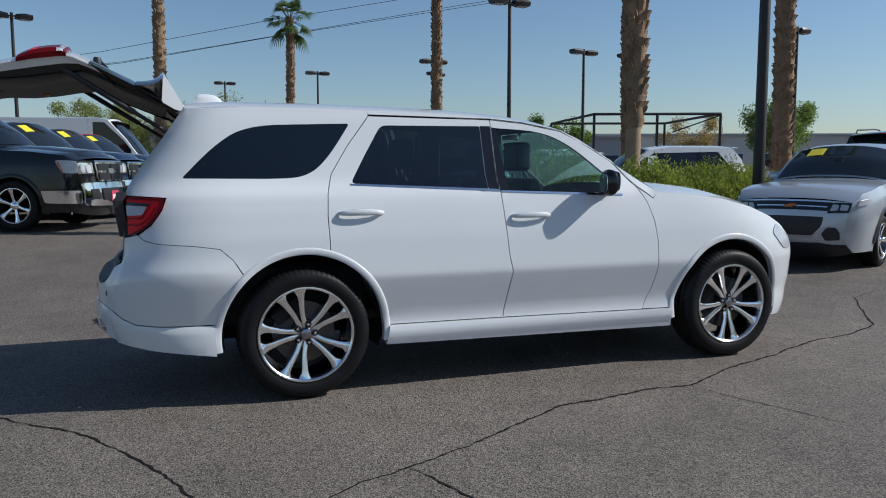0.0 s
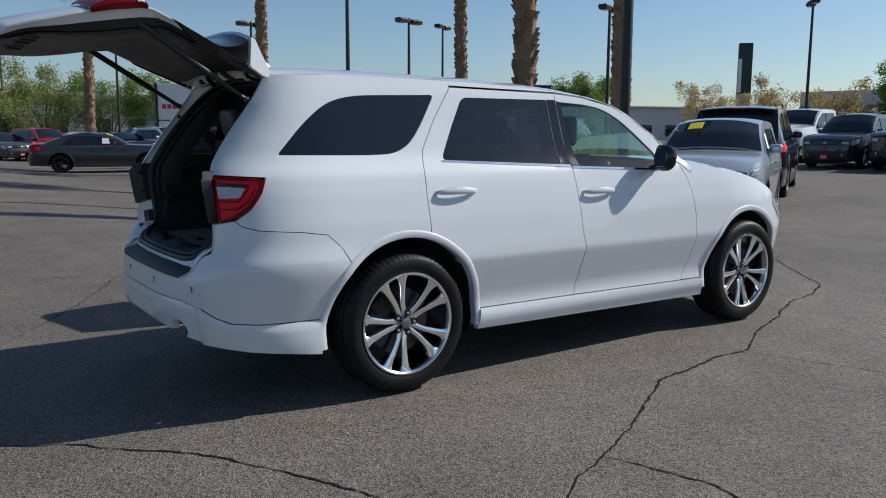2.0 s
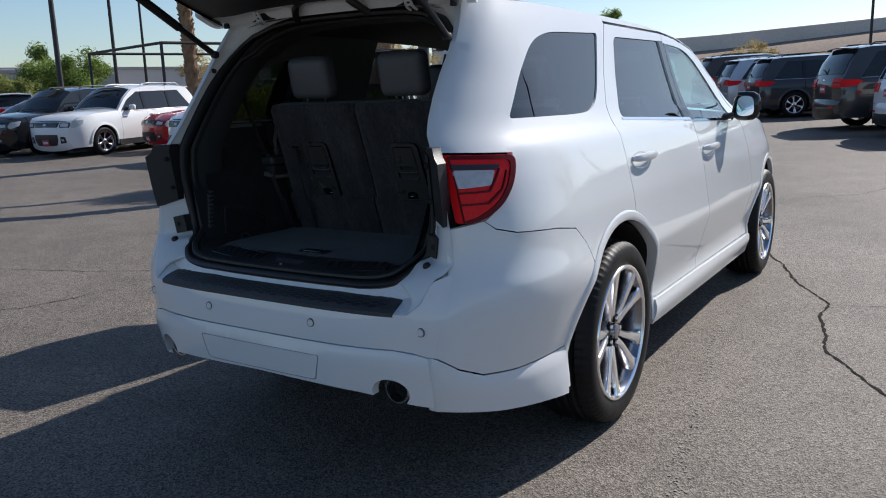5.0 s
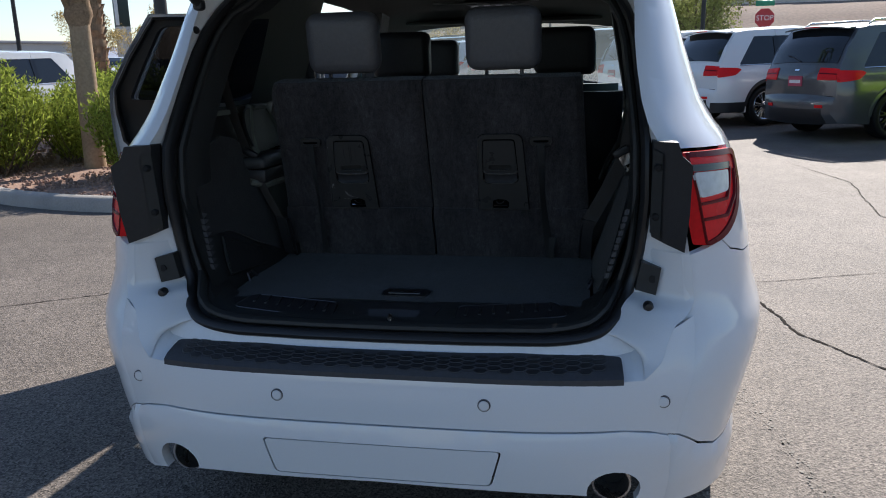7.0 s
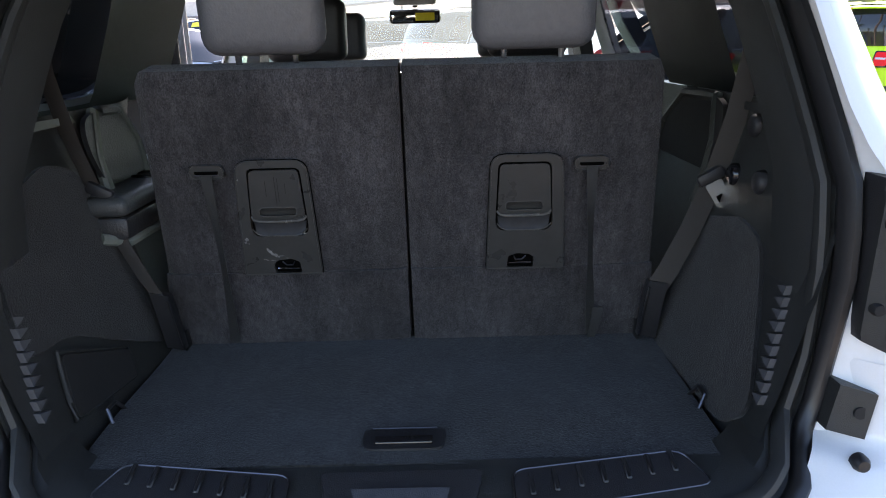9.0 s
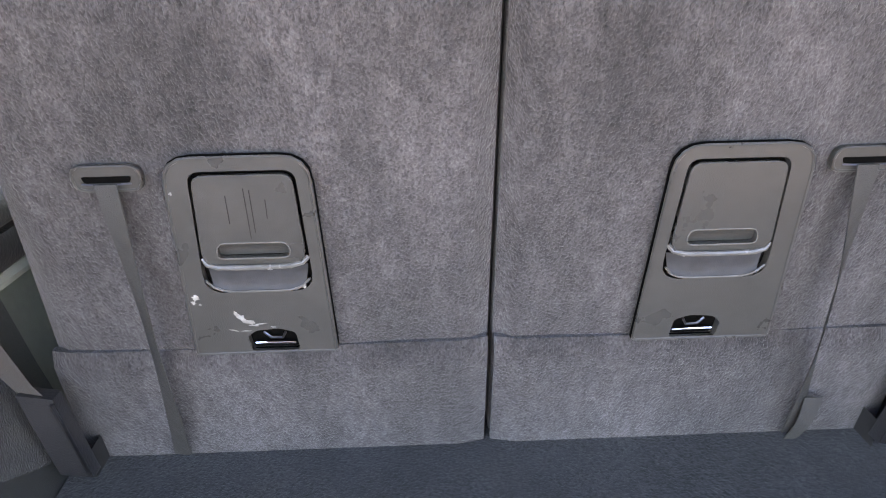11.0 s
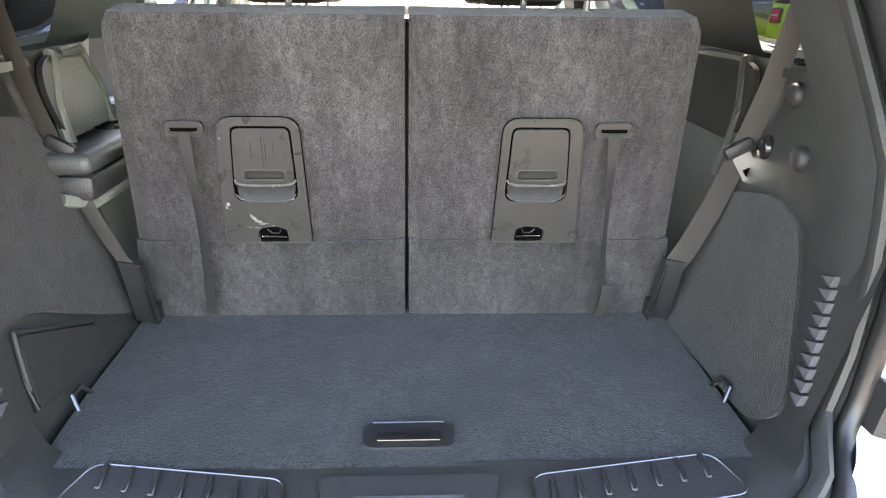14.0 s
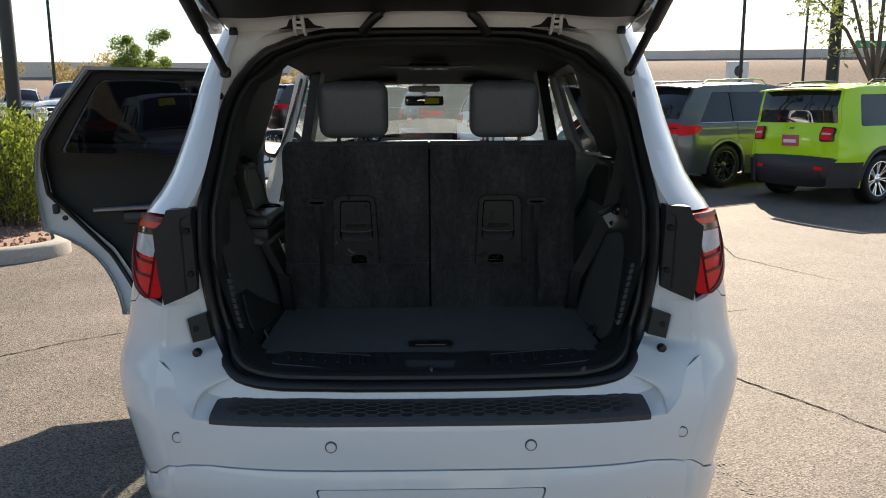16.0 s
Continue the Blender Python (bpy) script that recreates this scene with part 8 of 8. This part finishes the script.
# ---- lamp posts, signs, frame ----
def lamp_post(x, y, h, heads=2, turn=0.0, r=.075, label="dark bronze lot lamp post with two shoebox heads"):
    z = ground_z(x, y)
    t = thing("lamp_post", label, "lamp post", Matrix.Translation((x, y, z)) @ Matrix.Rotation(radians(turn), 4, 'Z'), "lamp posts on the lot")
    part("pole", Shape().tube([(0, 0, 0), (0, 0, h * .5), (0, 0, h + .15)], [r * 1.15, r, r * .8], 10), pole_black, t)
    part("footing", Shape().lathe([(0, .6), (.26, .6), (.28, .55), (.28, -.1)], 18, Matrix.Rotation(radians(90), 4, 'X')), concrete, t)
    for s in ((-1, 1) if heads == 2 else (1,)):
        hd = part("lamp_head", Shape().rings([[(s * (.40 + .30 * a) , .17 * b, h + .17 * c) for a, b, c in ((-1, -.7, -.5), (-1, .7, -.5), (-.8, 1, .1), (-.8, .7, .6), (-.8, -.7, .6), (-.8, -1, .1))], [(s * .45, .24 * b, h + .02 + .20 * c) for b, c in ((-.8, -.6), (.8, -.6), (1, .1), (.7, .6), (-.7, .6), (-1, .1))],
                                       [(s * .78, .22 * b, h + .02 + .18 * c) for b, c in ((-.8, -.6), (.8, -.6), (1, .1), (.7, .5), (-.7, .5), (-1, .1))]]), pole_black, t, "shoebox lamp head")
        part("lens", Shape().box((s * .52, 0, h - .11), (.4, .3, .02), .008), lamp_clear, hd)
        part("arm", Shape().tube([(0, 0, h + .02), (s * .22, 0, h + .02)], .035, 8), pole_black, t)
    return t


for x, y, h, tn in ((-6.18, 32.0, 7.3, 20), (4.4, 57.6, 7.8, 10), (9.5, 47.1, 7.5, 10), (13.6, 35.6, 6.9, 12), (11.3, 20.8, 7.1, 10), (18.9, 28.7, 6.6, 15), (24.0, 20.4, 6.5, 20), (35.8, 18.0, 7.3, 40), (17.6, 46.5, 7.5, 30), (27.5, -4.4, 7.5, 60), (26, 36, 7.5, 30), (48, 2, 8, 60), (33, -14, 8, 80), (44, -22, 8.5, 85), (20.5, -13.5, 8.5, 85), (30, -22, 8.5, 85)):
    lamp_post(x, y, h, 2, tn)
lamp_post(10.1, 6.75, 9.5, 2, 30, .10, "thick dark lamp post standing in the planted island")
lamp_post(18.6, -10.9, 9.0, 2, 70, .15, "thick brown lamp post behind the grey SUV")
frame_t = thing("pipe_frame", "black steel pipe frame standing over parked cars", "frame")
posts = [(14.0, 19.4), (18.2, 17.8), (15.4, 25.3), (20.0, 23.6), (16.1, 18.6)]
for x, y in posts:
    part("post", Shape().tube([(x, y, 0), (x, y, 3.25)], .05, 8), pole_black, frame_t)
for a, b in ((0, 1), (2, 3), (0, 2), (1, 3)):
    part("beam", Shape().tube([(*posts[a], 3.25), (*posts[b], 3.25)], .05, 8), pole_black, frame_t)
part("brace", Shape().tube([(*posts[1], 3.2), (16.6, 18.4, 2.6)], .025, 6), pole_black, frame_t)

pyl = thing("brand_pylon", "white dealer pylon sign with dark frame", "sign", Matrix.Translation((11.8, 43.2, 0)) @ Matrix.Rotation(radians(-32), 4, 'Z') @ Matrix.Diagonal((.84, 1, 1.2, 1)))
part("frame", Shape().box((-1.25, 0, 1.85), (.16, .5, 3.7), .03), sign_dark, pyl)
part("frame", Shape().box((1.25, 0, 1.85), (.12, .5, 3.7), .03), concrete, pyl)
part("upper_face", Shape().box((0, -.05, 2.78), (2.3, .3, 1.75), .04), sign_white, pyl)
part("lower_face", Shape().box((0, -.05, .98), (2.3, .3, 1.72), .04), sign_white, pyl)
for i in range(5):
    part("red_mark", Shape().box((-.72 + .36 * i, -.205, 2.55), (.28, .012, .22), .005), sign_red, pyl)
for i in range(3):
    part("black_mark", Shape().box((-.05 + .40 * i, -.205, .92), (.32, .012, .30), .005), sign_dark, pyl)
part("emblem", Shape().lathe([(0, -.01), (.20, -.008), (.24, 0)], 14, pose(-.65, -.205, .95)), sign_dark, pyl)
gs = thing("tower_sign", "tall dark green tower sign on a tan base", "sign", Matrix.Translation((62, 39.6, ground_z(62, 39))) @ Matrix.Rotation(radians(-50), 4, 'Z'))
part("base", Shape().box((0, 0, 2.2), (1.2, .9, 4.4), .05), stucco, gs)
part("slab", Shape().box((0, 0, 6.6), (1.2, .8, 4.6), .06), sign_dark, gs)
part("face", Shape().box((-.44, -.42, 6.0), (.3, .06, 3.0), .02), sign_white, gs)
bs = thing("box_sign", "white box sign with a round emblem on a wall", "sign", Matrix.Translation((69.8, -28.0, 2.0)) @ Matrix.Rotation(radians(-70), 4, 'Z'))
part("cabinet", Shape().box((0, 0, 2.6), (2.3, .4, 1.7), .05), sign_white, bs)
part("emblem", Shape().lathe([(0, -.03), (.45, -.025), (.5, 0)], 24, pose(0, -.2, 2.6)), sign_dark, bs)
part("plinth", Shape().box((0, 0, .6), (3.4, .6, 2.4), .04), stucco, bs)
ss = thing("stop_sign", "red octagonal stop sign on a post", "sign", Matrix.Translation((30.2, -7.0, ground_z(30, -7))) @ Matrix.Rotation(radians(-85), 4, 'Z'))
part("post", Shape().tube([(0, 0, 0), (0, 0, 2.5)], .03, 6), steel, ss)
part("face", Shape().prism([(.38 * math.cos(math.pi / 8 + math.pi / 4 * i), 2.25 + .38 * math.sin(math.pi / 8 + math.pi / 4 * i)) for i in range(8)], lambda a, b, d: (a, -.04 + d, b), .015), sign_red, ss)
txt = bpy.data.curves.new("lettering", 'FONT')
txt.body, txt.size, txt.align_x, txt.align_y, txt.extrude = "STOP", .27, 'CENTER', 'CENTER', .003
txt.materials.append(sign_white)
lettering = new("lettering", txt)
lettering.parent = ss
lettering.matrix_local = pose(0, -.047, 2.25, 90, 0, 0)
part("street_plate", Shape().box((0, 0, 2.8), (.7, .03, .2), .01), sign_green, ss)
fs = thing("freeway_sign", "green road sign beyond the wall", "sign", Matrix.Translation((100, -57, -.6)) @ Matrix.Rotation(radians(-75), 4, 'Z'))
part("face", Shape().box((0, 0, 9.4), (5.5, .2, 1.7), .05), sign_green, fs)
for k in (-2.2, 2.2):
    part("post", Shape().tube([(k, .2, 3), (k, .2, 10)], .1, 6), steel, fs)

# ---- far buildings, freeway wall, hills, wires ----
def low_building(x, y, turn, w, d, h, mat, label, bays):
    b = thing("low_building", label, "building", Matrix.Translation((x, y, 0)) @ Matrix.Rotation(radians(turn), 4, 'Z'))
    part("wall", Shape().box((0, 0, h / 2), (w, d, h)), mat, b)
    part("roof", Shape().box((0, 0, h + .15), (w + .6, d + .6, .35), .05), stucco_grey, b)
    for i in range(bays):
        px = -w / 2 + w * (i + .5) / bays
        wn_ = part("window", Shape().box((px, -d / 2 - .02, h * .42), (w / bays * .55, .12, h * .34), .02), silver_trim, b)
        part("pane", Shape().box((px, -d / 2 - .07, h * .42), (w / bays * .50, .06, h * .30), .01), dark_glass, wn_)
    return b


low_building(76, 88, -20, 62, 22, 5.4, stucco, "long pale low building behind the lot", 14)
low_building(42, 92, -30, 34, 18, 4.9, stucco_grey, "dark grey commercial building with a sign band", 8)
low_building(8, 112, -5, 50, 18, 6.0, stucco_grey, "low grey building in the distance", 10)
low_building(-40, 98, 10, 40, 18, 6.0, stucco, "low pale building in the distance", 8)
low_building(112, 40, -60, 30, 14, 6.2, stucco, "pale building beyond the freeway wall", 6)

WALL = [(92, 52), (95, 33), (99, 5), (100, -30), (97, -60), (88, -110), (60, -170)]
bm_sh, rows = Shape(), []
for (x, y) in dense(WALL, 6, False):
    v = Vector((x, y)).normalized()
    r = 1.0 + .42 * max(0.0, min(1.0, (25 - y) / 30))
    rows.append([(x - v.x * 22, y - v.y * 22, .7), (x - v.x * 17, y - v.y * 17, 1.6 + .3 * noise.noise((x * .1, y * .1, 0))), (x - v.x * 7, y - v.y * 7, 3.9 * r + .4 * noise.noise((x * .13, y * .1, 3))), (x - v.x, y - v.y, 5.2 * r), (x + v.x * 14, y + v.y * 14, 5.3 * r)])
bm_sh.rings(rows, False)
tagged(build("embankment", bm_sh, earth), "bare red-brown earth embankment under the freeway wall", "embankment", kind="structure")
wl = Shape()
wl.rings([[(x, y, 4.9), (x, y, 7.0 + 1.5 * k), (x * 1.006, y * 1.006, 7.05 + 1.5 * k), (x * 1.006, y * 1.006, 4.9)] for x, y, k in ((a, b, max(0.0, min(1.0, (25 - b) / 30))) for a, b in dense(WALL, 6, False))], False)
tagged(build("wall_freeway", wl, wall_block), "long beige concrete freeway wall", "wall", kind="structure")
hl_sh, rows = Shape(), []
for i in range(121):
    a = radians(-110 + 220 * i / 120)
    r = 2400
    hgt = 70 + 55 * noise.noise((i * .11, .3, 0)) + 28 * noise.noise((i * .37, 1.3, 0)) + 30 * math.exp(-((math.degrees(a) - 12) / 14) ** 2)
    rows.append([(r * math.cos(a), r * math.sin(a), -10), (r * 1.05 * math.cos(a), r * 1.05 * math.sin(a), max(12, hgt) * .6), (r * 1.12 * math.cos(a), r * 1.12 * math.sin(a), max(14, hgt))])
hl_sh.rings(rows, False)
tagged(build("backdrop_hills", hl_sh, hill_haze_tone, smooth=30), "hazy blue desert hills on the horizon", "hills", kind="structure")
wires = [((-4.9, 72, 11.7), (8.9, 67.4, 14.4), (40, 56, 19.5)), ((-3.3, 71.4, 10.7), (9, 67, 12.9), (38, 57, 17.6)), ((-3.3, 73, 11.0), (9, 69, 13.2), (38, 59, 18.2))]
for w in wires:
    tagged(build("overhead_wire", Shape().tube([(-60, 90, 4)] + list(w) + [(90, 36, 25)], .024, 5), pole_black), "thin dark overhead power wire", "wire", group="overhead wires")

# ---- cracks in the asphalt ----
def crack(pts, width, seed):
    rng = random.Random(seed)
    line = dense(pts, .035, False)
    sh, rows = Shape(), []
    off = 0.0
    for i, (x, y) in enumerate(line):
        a, b = Vector(line[max(0, i - 1)]), Vector(line[min(len(line) - 1, i + 1)])
        t = (b - a).normalized()
        n = Vector((-t.y, t.x))
        off = off * .75 + rng.uniform(-.009, .009)
        w = width * rng.uniform(.35, 1.25) * min(1, .25 + 3 * min(i, len(line) - 1 - i) / len(line))
        p = Vector((x, y)) + n * off
        g = ground_z(x, y)
        rows.append([(p.x + n.x * w, p.y + n.y * w, g + .0035), (p.x - n.x * w, p.y - n.y * w, g + .0035)])
    sh.rings(rows, False)
    return tagged(build("asphalt_crack", sh, crack_fill, smooth=0), "dark open crack in the asphalt", "crack", group="cracks in the asphalt", kind="structure")


crack([(6.7, 0.93), (5.91, 0.64), (5.45, 0.12), (4.94, -0.46), (4.5, -0.66), (3.94, -0.75), (3.38, -1), (2.86, -1.18), (2.3, -1.44), (2, -1.44), (1.69, -1.49), (1.31, -1.55), (1.08, -1.68), (0.82, -1.84), (0.6, -1.97), (0.22, -2.13), (-0.17, -2.31), (-0.6, -2.7)], .0085, 100)
crack([(0.22, -2.13), (0.31, -2.28), (0.36, -2.42), (0.4, -2.6), (0.36, -3.1)], .006, 101)
crack([(2.3, -1.44), (2.34, -1.65), (2.46, -1.95), (2.6, -2.4)], .004, 102)
crack([(3.94, -0.75), (3.85, -0.6), (3.7, -0.42)], .004, 103)
crack([(-2.2, -0.3), (-1.64, -0.7), (-1.5, -0.83), (-1.18, -1.16), (-1.04, -1.37), (-0.94, -1.55), (-0.8, -1.85), (-0.7, -2.13), (-0.6, -2.7)], .007, 104)
crack([(-1.4, 6), (-0.08, 5.27), (0.34, 4.88), (0.74, 4.02), (1.63, 2.61), (1.88, 2.39), (2.12, 2.07), (2.3, 1.2)], .006, 105)
crack([(-0.1, 3.3), (-0.49, 3.65), (-0.79, 3.04), (-1.08, 2.49), (-1.6, 1.6)], .005, 106)
crack([(-1.6, 4), (-0.67, 3.75), (-0.18, 3.36), (0.74, 3.2)], .005, 107)
crack([(5.9, 0.64), (7.5, -1.2), (9.5, -2), (12, -2.2)], .005, 108)
crack([(3.2, -3.6), (4.6, -3), (6.4, -3.3), (8, -3)], .006, 109)
crack([(-3, 8), (0, 7.4), (2.6, 8.2)], .006, 110)

# faint worn paint line beside the SUV
flecks, rng = Shape(), random.Random(77)
WORN = dense([(-0.63, -1.31), (0.28, -1.17), (1.59, -0.94)], .006, False)
for x, y in WORN:
    if rng.random() < .45:
        continue
    px, py, r = x + rng.gauss(0, .012), y + rng.gauss(0, .022), rng.uniform(.003, .009)
    a, g = rng.uniform(0, 6.3), ground_z(x, y) + .003
    k = len(flecks.v)
    flecks.v += [(px + r * rng.uniform(.5, 1.2) * math.cos(a + 2 * math.pi * j / 5), py + r * rng.uniform(.5, 1.2) * math.sin(a + 2 * math.pi * j / 5), g) for j in range(5)]
    flecks.f.append(tuple(k + j for j in range(5)))
tagged(build("worn_line", flecks, worn_paint, smooth=0), "faint worn paint line on the asphalt", "paint line", kind="structure")
